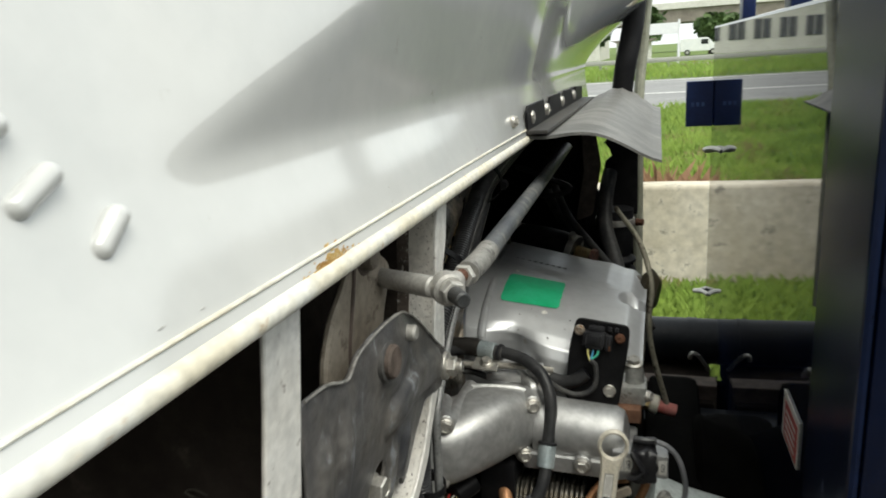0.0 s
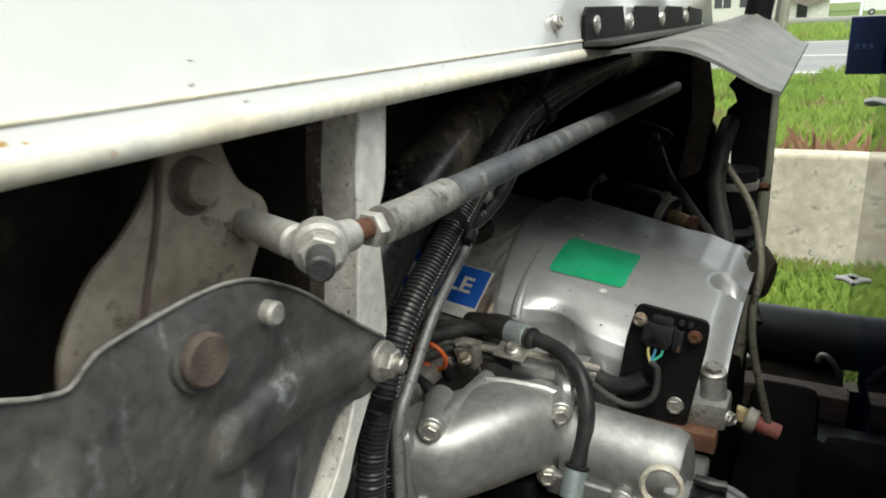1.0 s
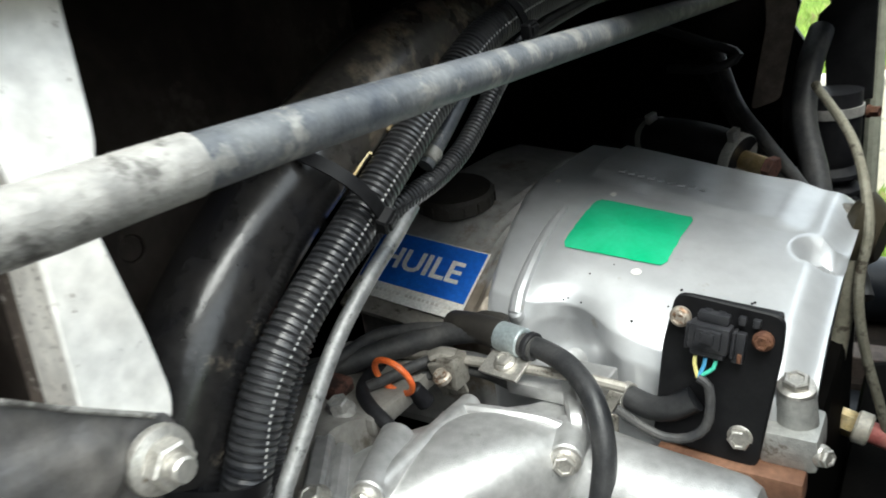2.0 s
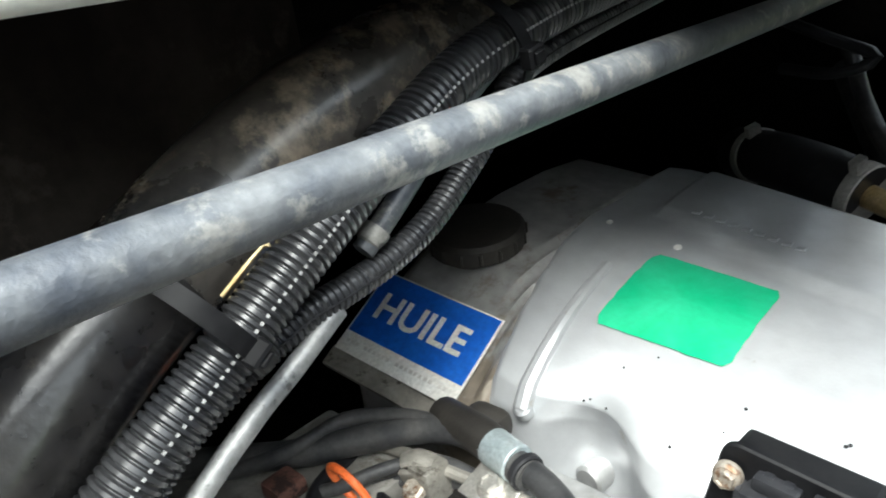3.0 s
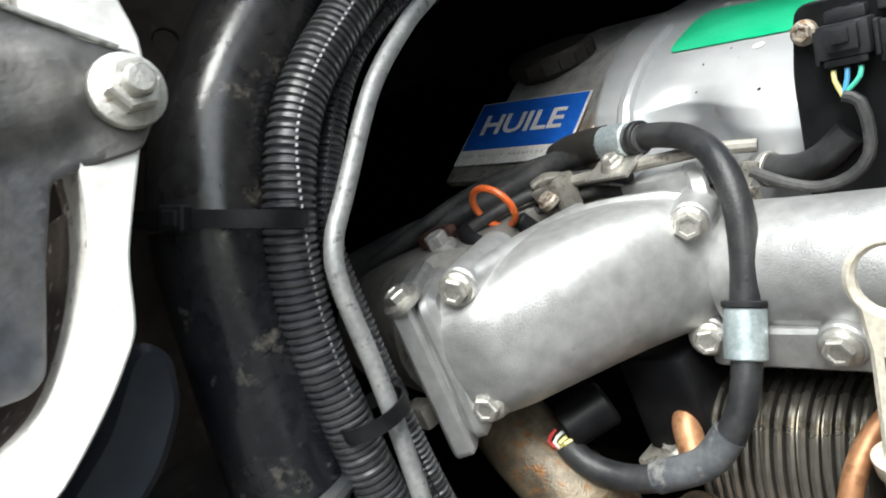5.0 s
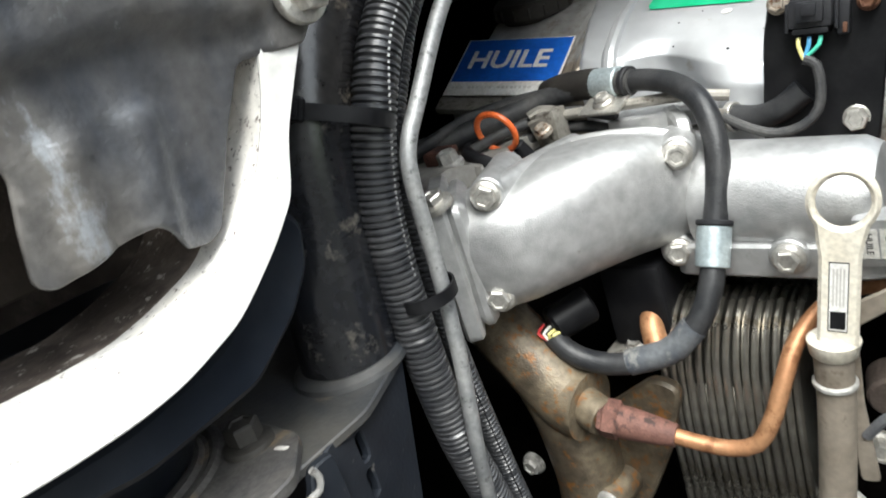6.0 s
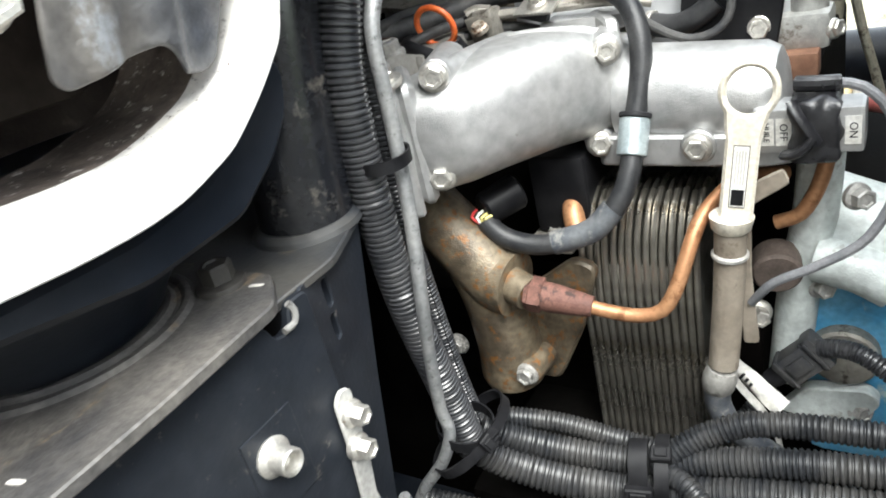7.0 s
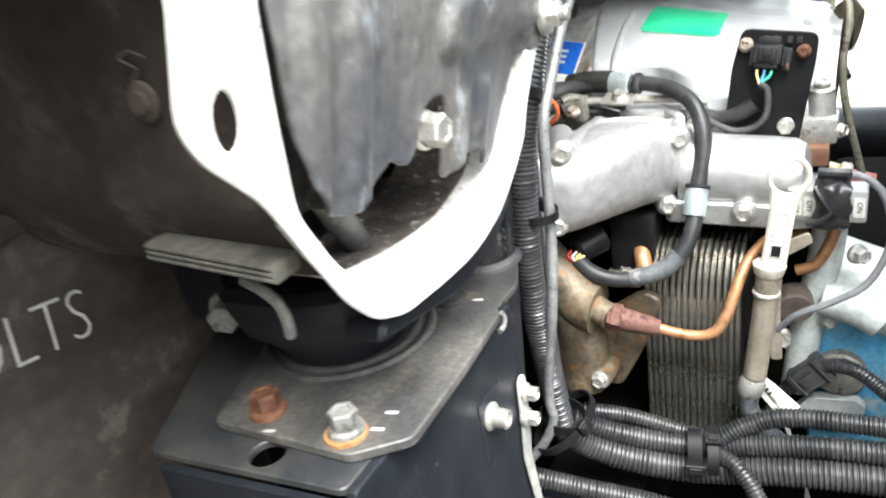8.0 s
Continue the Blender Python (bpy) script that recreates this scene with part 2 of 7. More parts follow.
liner_brown = mat("dusty_brown_plastic", (0.040, 0.032, 0.028), 0.8, 0, (0.082, 0.068, 0.058), 9, 1.1, 0.3, 400, spots=(0.11, 0.092, 0.078), spot_scale=18, spot_level=0.62, ior=1.25)
ledge_dust = mat("dusty_ledge", (0.075, 0.068, 0.060), 0.8, 0, (0.13, 0.12, 0.10), 30, 1.0, 0.4, 400, stretch=(3, 0.5, 1))
green_tape = mat("green_tape", (0.014, 0.36, 0.16), 0.42, 0, (0.040, 0.47, 0.24), 26, 1.3, 0.35, 90, grit=0.05)
label_blue = mat("label_blue", (0.010, 0.085, 0.42), 0.35, 0, (0.014, 0.11, 0.48), 30, 1.0)
label_white = mat("label_white", (0.70, 0.69, 0.66), 0.45, 0, (0.62, 0.60, 0.55), 50, 1.0)
chalk = mat("white_chalk", (0.42, 0.40, 0.38), 0.9, 0, (0.55, 0.53, 0.50), 120, 1.2)
seam_white = mat("seam_print", (0.36, 0.36, 0.355), 0.5)
seam_grey = mat("faded_seam_print", (0.17, 0.17, 0.168), 0.5)
label_grey = mat("label_print", (0.42, 0.40, 0.37), 0.5)
ivory = mat("ivory_plastic", (0.62, 0.57, 0.47), 0.42, 0, (0.70, 0.66, 0.57), 40, 1.0, 0.1, 500, spots=(0.42, 0.36, 0.27), spot_scale=60, spot_level=0.68)
orange = mat("orange_plastic", (0.75, 0.13, 0.03), 0.35, 0, (0.80, 0.19, 0.05), 60, 1.0)
pink = mat("faded_red_rubber", (0.50, 0.14, 0.12), 0.6, 0, (0.58, 0.22, 0.19), 60, 1.0)
brass = mat("brass", (0.62, 0.45, 0.20), 0.35, 0.9, (0.70, 0.56, 0.32), 60, 1.0)
yellow_wire = mat("yellow_wire", (0.75, 0.68, 0.25), 0.4)
blue_wire = mat("blue_wire", (0.10, 0.40, 0.70), 0.4)
green_wire = mat("green_wire", (0.10, 0.60, 0.42), 0.4)
white_wire = mat("white_wire", (0.75, 0.74, 0.68), 0.4)
red_wire = mat("red_wire", (0.50, 0.05, 0.05), 0.4)
navy = mat("glossy_navy_paint", (0.0025, 0.0055, 0.020), 0.03, 0, (0.003, 0.007, 0.026), 5, 1.0, ior=1.55, rough_vary=0.008)
navy_satin = mat("satin_navy_paint", (0.0035, 0.008, 0.028), 0.26, 0, (0.006, 0.014, 0.045), 7, 1.0, 0.05, 200, ior=1.45, stretch=(1, 1, 0.05))
navy_flat = mat("navy_marker_paint", (0.010, 0.022, 0.085), 0.35, 0, (0.014, 0.030, 0.11), 20, 1.0)
navy_print = mat("faded_blue_print", (0.05, 0.09, 0.22), 0.4)
flap_grey = mat("grey_rubber_sheet", (0.12, 0.12, 0.115), 0.5, 0, (0.24, 0.235, 0.225), 34, 1.1, 0.2, 300, spots=(0.34, 0.33, 0.31), spot_scale=30, spot_level=0.66, stretch=(0.16, 1, 1))
trim_dark = mat("dark_olive_cover", (0.040, 0.034, 0.022), 0.4, 0.1, (0.075, 0.062, 0.04), 24, 1.0)
flap_dark = mat("dark_rubber_strip", (0.035, 0.034, 0.033), 0.55, 0, (0.07, 0.066, 0.060), 30, 1.0, 0.2, 300)
trim_olive = mat("pale_olive_trim", (0.36, 0.37, 0.29), 0.5, 0, (0.44, 0.45, 0.37), 10, 1.0)
concrete = mat("weathered_concrete", (0.50, 0.45, 0.35), 0.9, 0, (0.66, 0.61, 0.51), 2.2, 1.0, 0.8, 60, spots=(0.26, 0.24, 0.20), spot_scale=9, spot_level=0.64)
blade_dry = mat("dry_grass_blade", (0.24, 0.13, 0.075), 0.8, 0, (0.36, 0.24, 0.13), 1.5, 1.1)
grass_soil = mat("grassy_ground", (0.07, 0.115, 0.02), 0.95, 0, (0.15, 0.22, 0.04), 0.9, 1.2, 0.5, 30, spots=(0.16, 0.11, 0.06), spot_scale=1.6, spot_level=0.64)
blade_green = mat("grass_blade", (0.15, 0.25, 0.035), 0.7, 0, (0.25, 0.35, 0.06), 1.2, 1.1, spots=(0.24, 0.17, 0.09), spot_scale=1.4, spot_level=0.62)
asphalt = mat("road_asphalt", (0.20, 0.20, 0.20), 0.85, 0, (0.26, 0.26, 0.255), 0.5, 1.0, 0.4, 40)
road_white = mat("road_paint", (0.75, 0.75, 0.72), 0.7, 0, (0.62, 0.62, 0.60), 3, 1.0)
gravel_grey = mat("yard_asphalt", (0.045, 0.043, 0.040), 0.95, 0, (0.075, 0.070, 0.062), 4, 1.0, 0.8, 60, ior=1.2)
blocker_grey = mat("sky_blocker_grey", (0.27, 0.25, 0.225), 0.9, 0, (0.36, 0.34, 0.31), 0.8, 1.1, 0.6, 40)
leaf_green = mat("tree_leaf", (0.030, 0.065, 0.014), 0.7, 0, (0.065, 0.11, 0.025), 0.8, 1.2)
bark = mat("tree_bark", (0.10, 0.075, 0.05), 0.9, 0, (0.16, 0.12, 0.09), 6, 1.0, 0.6, 40)
van_white = mat("van_white_paint", (0.78, 0.79, 0.80), 0.25, 0, (0.82, 0.82, 0.82), 2, 1.0, coat=0.4)
dark_glass = mat("dark_window_glass", (0.015, 0.018, 0.02), 0.06, 0, coat=1.0)
beam_brown = mat("overpass_concrete", (0.20, 0.17, 0.15), 0.9, 0, (0.27, 0.24, 0.21), 0.6, 1.0)
pale_wall = mat("pale_plaster_wall", (0.62, 0.60, 0.56), 0.9, 0, (0.70, 0.68, 0.64), 0.8, 1.0)


# ---- building helpers ----
ORIGIN = {}


def thing(name, at, label, category, group="", kind=""):
    """An empty at the base of a thing; its parts hang under it."""
    ob = new(name)
    ob.empty_display_size = 0.02
    ob.location = at
    ORIGIN[ob] = Vector(at)
    return tagged(ob, label, category, group, kind)


def part(name, bm, material, parent=None, label="", smooth=35.0):
    """Links a bmesh in world coordinates as one mesh under a thing or part."""
    bmesh.ops.recalc_face_normals(bm, faces=bm.faces)
    o = ORIGIN[parent] if parent else Vector((0, 0, 0))
    bmesh.ops.translate(bm, verts=bm.verts, vec=-o)
    if smooth:
        lim = math.cos(radians(smooth))
        for f in bm.faces:
            f.smooth = True
        for e in bm.edges:
            if len(e.link_faces) == 2:
                f, g = e.link_faces
                c = f.normal.dot(g.normal)
                wide = max(f.calc_area(), g.calc_area()) > 20 * min(f.calc_area(), g.calc_area())
                if c < lim or (wide and c < 0.995):
                    e.smooth = False
    me = bpy.data.meshes.new(name)
    bm.to_mesh(me)
    bm.free()
    me.materials.append(material)
    ob = new(name, me)
    if parent:
        ob.parent = parent
        ORIGIN[ob] = ORIGIN[parent]
    else:
        ORIGIN[ob] = Vector((0, 0, 0))
    if label:
        ob["label"] = label
    return ob


def axes(z, x=None):
    """Rotation whose local z runs along z, and x as near as can be to x."""
    z = Vector(z).normalized()
    x = Vector(x) if x else (Vector((1, 0, 0)) if abs(z.x) < 0.9 else Vector((0, 1, 0)))
    x = (x - z * x.dot(z)).normalized()
    y = z.cross(x)
    return Matrix((x, y, z)).transposed().to_4x4()


def frame_at(o, z, x=None):
    return Matrix.Translation(o) @ axes(z, x)


def curve_points(pts, step):
    """Catmull-Rom line through pts, resampled to about step."""
    p = [Vector(q) for q in pts]
    p = [2 * p[0] - p[1]] + p + [2 * p[-1] - p[-2]]
    out = []
    for i in range(1, len(p) - 2):
        n = max(2, int((p[i + 1] - p[i]).length / step))
        for k in range(n):
            t = k / n
            a, b, c, d = p[i - 1], p[i], p[i + 1], p[i + 2]
            out.append(0.5 * (2 * b + (c - a) * t + (2 * a - 5 * b + 4 * c - d) * t * t + (3 * b - a - 3 * c + d) * t ** 3))
    out.append(p[-2])
    return out


def sweep(line, radii, segs=16, bm=None, cap=True, squash=(1.0, 1.0), up=None):
    """A round skin along a line of points; radii is a number or one value a point."""
    bm = bm or bmesh.new()
    n = len(line)
    if not hasattr(radii, "__len__"):
        radii = [radii] * n
    tang = [(line[min(i + 1, n - 1)] - line[max(i - 1, 0)]).normalized() for i in range(n)]
    ref = Vector(up) if up else (Vector((0, 0, 1)) if abs(tang[0].z) < 0.9 else Vector((0, 1, 0)))
    rings = []
    for i in range(n):
        ref = (ref - tang[i] * ref.dot(tang[i])).normalized()
        side = tang[i].cross(ref)
        rings.append([bm.verts.new(line[i] + radii[i] * (side * squash[0] * math.cos(a) + ref * squash[1] * math.sin(a)))
                      for a in (2 * math.pi * k / segs for k in range(segs))])
    for a, b in zip(rings, rings[1:]):
        for k in range(segs):
            bm.faces.new((a[k], a[(k + 1) % segs], b[(k + 1) % segs], b[k]))
    if cap:
        bm.faces.new(rings[0])
        bm.faces.new(rings[-1])
    return bm


def tube(pts, r, step=0.006, segs=16, **kw):
    return sweep(curve_points(pts, step), r, segs, **kw)


def ribbed(pts, r, pitch=0.0034, depth=0.0014, segs=20):
    """Corrugated conduit: square ribs along a smooth line."""
    fine = curve_points(pts, pitch / 16)
    length = 0.0
    line, radii = [fine[0]], [r]
    step = pitch / 8
    acc = 0.0
    for a, b in zip(fine, fine[1:]):
        acc += (b - a).length
        if acc >= step:
            length += acc
            acc = 0.0
            ph = (length / pitch) % 1.0
            line.append(b)
            radii.append(r - depth * (0.0 if ph < 0.56 else 0.55 if ph < 0.66 or ph > 0.92 else 1.0))
    return sweep(line, radii, segs)


def rod(a, b, r, r2=None, segs=20, bevel=0.0, bm=None):
    a, b = Vector(a), Vector(b)
    r2 = r if r2 is None else r2
    d = (b - a).normalized()
    if bevel:
        return sweep([a, a + d * bevel, b - d * bevel, b], [r - bevel, r, r2, r2 - bevel], segs, bm)
    return sweep([a, b], [r, r2], segs, bm)


def lathe(profile, m, segs=32, bm=None, close=True):
    """Turned solid: (radius, height) pairs about local z of m."""
    bm = bm or bmesh.new()
    rings = [[bm.verts.new(m @ Vector((r * math.cos(a), r * math.sin(a), h))) for a in (2 * math.pi * k / segs for k in range(segs))] for r, h in profile]
    for a, b in zip(rings, rings[1:]):
        for k in range(segs):
            bm.faces.new((a[k], a[(k + 1) % segs], b[(k + 1) % segs], b[k]))
    if close:
        bm.faces.new(rings[0])
        bm.faces.new(rings[-1])
    return bm


def block(lo, hi, bevel=0.002, m=None, segs=2, bm=None):
    """Bevelled box between two corners, laid by m."""
    keep = bm
    b = bmesh.new()
    bmesh.ops.create_cube(b, size=1.0)
    for v in b.verts:
        v.co = Vector([lo[i] + (v.co[i] + 0.5) * (hi[i] - lo[i]) for i in range(3)])
    if bevel:
        bmesh.ops.bevel(b, geom=b.edges[:], offset=bevel, segments=segs, affect="EDGES", profile=0.6)
    if m:
        bmesh.ops.transform(b, matrix=m, verts=b.verts)
    if keep is None:
        return b
    me = bpy.data.meshes.new("tmp")
    b.to_mesh(me)
    b.free()
    keep.from_mesh(me)
    bpy.data.meshes.remove(me)
    return keep


def soften(outline, r, n=4):
    """Rounds the corners of a closed 2D outline."""
    out = []
    k = len(outline)
    for i in range(k):
        a, b, c = Vector(outline[i - 1]), Vector(outline[i]), Vector(outline[(i + 1) % k])
        u, w = (a - b), (c - b)
        d = min(r, u.length * 0.45, w.length * 0.45)
        p, q = b + u.normalized() * d, b + w.normalized() * d
        for j in range(n + 1):
            t = j / n
            out.append(tuple((1 - t) ** 2 * p + 2 * t * (1 - t) * b + t * t * q))
    return out


def slab(outline, thick, m, holes=(), bevel=0.0008):
    """A plate with holes: the outline lies in local xy of m, and the plate goes thick along local z."""
    bm = bmesh.new()
    loops = []
    for ring in (outline, *holes):
        vs = [bm.verts.new((x, y, 0)) for x, y in ring]
        loops.append([bm.edges.new((vs[i - 1], vs[i])) for i in range(len(vs))])
    bmesh.ops.triangle_fill(bm, use_beauty=True, use_dissolve=False, edges=[e for lp in loops for e in lp], normal=(0, 0, 1))
    rim = [e for e in bm.edges if len(e.link_faces) == 1]
    ext = bmesh.ops.extrude_face_region(bm, geom=bm.faces[:])
    bmesh.ops.translate(bm, verts=[g for g in ext["geom"] if isinstance(g, bmesh.types.BMVert)], vec=(0, 0, thick))
    if bevel:
        bmesh.ops.recalc_face_normals(bm, faces=bm.faces)
        sharp = [e for e in bm.edges if len(e.link_faces) == 2 and abs(e.link_faces[0].normal.dot(e.link_faces[1].normal)) < 0.3
                 and abs((e.verts[0].co - e.verts[1].co).z) < 1e-6]
        bmesh.ops.bevel(bm, geom=sharp, offset=bevel, segments=1, affect="EDGES")
    bmesh.ops.transform(bm, matrix=m, verts=bm.verts)
    return bm


def circle(cx, cy, r, n=20):
    return [(cx + r * math.cos(2 * math.pi * k / n), cy + r * math.sin(2 * math.pi * k / n)) for k in range(n)]


def hex_bolt(parent, at, way, across=0.012, head=0.006, flange=0.0095, material=None, name="bolt", stud=0.0, label=""):
    """Flanged hexagon head: washer collar, six-sided head with a chamfer and a shallow dish."""
    m = frame_at(at, way)
    r = across / math.sqrt(3)
    mt = material or zinc
    bm = lathe([(flange * 0.99, -0.002), (flange, 0.0), (flange * 0.96, 0.0014), (r * 1.02, 0.0026)], m, 24)
    rings = []
    turn = random.uniform(0, 1.0)
    for k, (rr, h) in enumerate(((r, 0.002), (r, head - 0.001), (r * 0.88, head), (r * 0.62, head), (r * 0.55, head - 0.0008))):
        rings.append([bm.verts.new(m @ Vector((rr * math.cos(a + turn), rr * math.sin(a + turn), h))) for a in (math.pi / 3 * j for j in range(6))])
    for a, b in zip(rings, rings[1:]):
        for j in range(6):
            bm.faces.new((a[j], a[(j + 1) % 6], b[(j + 1) % 6], b[j]))
    bm.faces.new(rings[-1])
    if stud:
        lathe([(r * 0.56, head - 0.002), (r * 0.56, head + stud - 0.001), (r * 0.46, head + stud)], m, 16, bm)
    return part(name, bm, mt, parent, label, 30)


def lettering(parent, text, m, size, material, name="lettering", depth=0.0003, wide=1.0, bold=0.0):
    """Flat raised letters in the built-in font; local x runs along the line."""
    cu = bpy.data.curves.new("letters", "FONT")
    cu.body, cu.size, cu.extrude, cu.align_x, cu.align_y, cu.offset = text, size, depth, "CENTER", "CENTER", bold
    cu.resolution_u = 3
    tmp = bpy.data.objects.new("letters", cu)
    scene.collection.objects.link(tmp)
    bpy.context.view_layer.update()
    me = bpy.data.meshes.new_from_object(tmp.evaluated_get(bpy.context.evaluated_depsgraph_get()))
    bpy.data.objects.remove(tmp)
    bm = bmesh.new()
    bm.from_mesh(me)
    bpy.data.meshes.remove(me)
    bmesh.ops.transform(bm, matrix=m @ Matrix.Diagonal((wide, 1, 1, 1)), verts=bm.verts)
    return part(name, bm, material, parent, "", 0)


def cable_tie(parent, at, way, r, width=0.006, squash=(1.0, 1.0), head_dir=None, lock=None, name="cable_tie"):
    """A black strap round a bundle with its square lock."""
    way = Vector(way).normalized()
    at = Vector(at)
    m = frame_at(at, way, head_dir)
    bm = bmesh.new()
    segs = 28
    rings = []
    for rr, h in ((r, -width / 2), (r + 0.0014, -width / 2), (r + 0.0014, width / 2), (r, width / 2)):
        rings.append([bm.verts.new(m @ Vector((rr * squash[0] * math.cos(a), rr * squash[1] * math.sin(a), h))) for a in (2 * math.pi * k / segs for k in range(segs))])
    for a, b in zip(rings, rings[1:] + rings[:1]):
        for k in range(segs):
            bm.faces.new((a[k], a[(k + 1) % segs], b[(k + 1) % segs], b[k]))
    if lock:
        m = m @ Matrix.Translation((lock[0], lock[1], 0)) @ Matrix.Rotation(math.atan2(lock[1], lock[0]), 4, "Z")
        x = 0.0
    else:
        x = r * squash[0]
    block((x - 0.001, -0.005, -width * 0.75), (x + 0.006, 0.005, width * 0.75), 0.001, m, 1, bm)
    block((x + 0.004, -0.003, -width * 0.45), (x + 0.0075, 0.003, width * 0.45), 0.0006, m, 1, bm)
    return part(name, bm, plastic, parent)


def smooth01(t):
    t = min(1.0, max(0.0, t))
    return t * t * (3 - 2 * t)


# ---- outdoors: ground, barrier, road, far things ----
def grid_sheet(x0, x1, y0, y1, nx, ny, height):
    bm = bmesh.new()
    rows = [[bm.verts.new((x0 + (x1 - x0) * i / nx, y0 + (y1 - y0) * j / ny, height(x0 + (x1 - x0) * i / nx, y0 + (y1 - y0) * j / ny))) for i in range(nx + 1)] for j in range(ny + 1)]
    for j in range(ny):
        for i in range(nx):
            bm.faces.new((rows[j][i], rows[j][i + 1], rows[j + 1][i + 1], rows[j + 1][i]))
    return bm


tagged(part("ground", grid_sheet(-900, 900, -300, 2500, 60, 60, lambda x, y: -0.02), grass_soil), "flat green grassland reaching the horizon", "ground", kind="structure")
tagged(part("yard", grid_sheet(-14, 14, -12, 3.4, 8, 8, lambda x, y: 0.0), gravel_grey), "grey gravel yard under the truck", "yard", kind="structure")
tagged(part("road", grid_sheet(-400, 400, 17.2, 33.5, 40, 4, lambda x, y: 0.0), asphalt), "pale grey asphalt road behind the grass verge", "road", kind="structure")
tagged(part("far_road", grid_sheet(-400, 400, 52.5, 59.5, 40, 2, lambda x, y: 0.0), asphalt), "grey far carriageway behind the guard rail", "road", kind="structure")
for y in (18.0, 24.0, 32.6):
    tagged(part("road_line", grid_sheet(-400, 400, y, y + 0.28, 40, 1, lambda x, y: 0.006), road_white), "white painted line along the asphalt road", "road line", "road lines", "structure")

# Added wall out of view: blocks low sky and gives some bounce light.
tagged(part("sky_blocker", block((-13, -3.9, -0.05), (13, -3.6, 4.6), 0.02), blocker_grey), "unseen added grey-brown wall blocking the low sky behind the camera", "wall", kind="structure")

barrier = thing("concrete_barrier", (0, 4.7, 0), "weathered pale concrete barrier standing on the grass", "barrier")
for k in range(5):
    x0 = -7.5 + 3.0 * k
    bm = slab(soften([(-0.17, 0), (0.17, 0), (0.15, 0.22), (0.12, 0.64), (-0.12, 0.66), (-0.15, 0.22)], 0.03), 2.985, frame_at((x0, 4.72, 0), (1, 0, 0), (0, 1, 0)), bevel=0.01)
    bmesh.ops.subdivide_edges(bm, edges=[e for e in bm.edges if e.calc_length() > 0.5], cuts=14, use_grid_fill=True)
    for v in bm.verts:
        v.co += 0.008 * Vector(noise.noise_vector(v.co * 3.0))
    part("segment", bm, concrete, barrier)


def grass_field(name, x0, x1, y0, y1, count, tall, label, material=blade_green):
    """Loose upright blades over a stretch of ground."""
    verts, faces = [], []
    for _ in range(count):
        x, y = random.uniform(x0, x1), random.uniform(y0, y1)
        clump = 0.55 + 0.9 * (noise.noise(Vector((x * 0.9, y * 0.9, 0))) + 0.4)
        h, a = tall * max(0.25, clump) * random.uniform(0.6, 1.3), random.uniform(0, math.pi)
        w = h * 0.07 + 0.002
        dx, dy, lean = math.cos(a) * w, math.sin(a) * w, random.uniform(-0.5, 0.5) * h
        k = len(verts)
        verts += [(x - dx, y - dy, -0.02), (x + dx, y + dy, -0.02), (x + dx * 0.6 + lean * 0.35, y + dy * 0.6 + lean * 0.2, h * 0.62), (x + lean, y + lean * 0.5, h)]
        faces += [(k, k + 1, k + 2), (k, k + 2, k + 3)]
    me = bpy.data.meshes.new(name)
    me.from_pydata(verts, [], faces)
    me.materials.append(material)
    return tagged(new(name, me), label, "grass", kind="stuff")


grass_field("grass", -6, 6, 3.2, 4.55, 48000, 0.10, "short green grass with dry tufts before the barrier")
grass_field("grass", -6, 5, 4.95, 17, 60000, 0.22, "long green grass with brownish dry patches behind the barrier")
grass_field("grass", -40, 30, 34, 52, 30000, 0.35, "bright grass verge across the road")

grass_field("dry_grass", -4, 4, 5.0, 6.6, 3500, 0.34, "reddish brown dry grass tufts behind the barrier", blade_dry)

rail = thing("guard_rail", (0, 46, 0), "white steel guard rail along the far verge", "guard rail")
part("beam", block((-60, 45.9, 0.45), (40, 46.0, 0.72), 0.03), zinc_dull, rail)
for k in range(26):
    part("post", block((-60 + 4 * k, 46.0, -0.1), (-59.88 + 4 * k, 46.1, 0.7), 0.01), zinc_dull, rail)

overpass = thing("overpass", (0, 140, 0), "brown concrete road bridge spanning the far road", "bridge")
part("deck", block((-160, 138, 5.0), (160, 150, 7.3), 0.1), beam_brown, overpass)
part("parapet", block((-160, 137.6, 7.3), (160, 138.2, 8.4), 0.05), pale_wall, overpass)
for x in (-90, -40, 10, 60, 110):
    part("pier", block((x, 141, -0.1), (x + 2.4, 147, 5.1), 0.1), beam_brown, overpass)

hut = thing("roadside_hut", (-3.0, 78, 0), "small pale roadside hut with a dark roof", "hut")
part("wall", block((-5.0, 77, -0.1), (-1.6, 80, 2.1), 0.03), pale_wall, hut)
part("roof", slab([(-2.3, 0), (2.3, 0), (0, 0.9)], 4.0, frame_at((-3.3, 76.5, 2.1), (0, 1, 0), (1, 0, 0)), bevel=0), beam_brown, hut)
part("door", block((-4.2, 76.96, 0), (-3.3, 77.0, 1.9), 0.01), dark_glass, hut)

pole = thing("road_sign_post", (0.5, 60, 0), "thin white post beside the road", "post")
part("pole", rod((0.8, 58, -0.1), (0.8, 58, 3.2), 0.09), van_white, pole)
part("sign_plate", block((-1.5, 57.95, 2.2), (0.9, 58.05, 3.0), 0.02), van_white, pole)


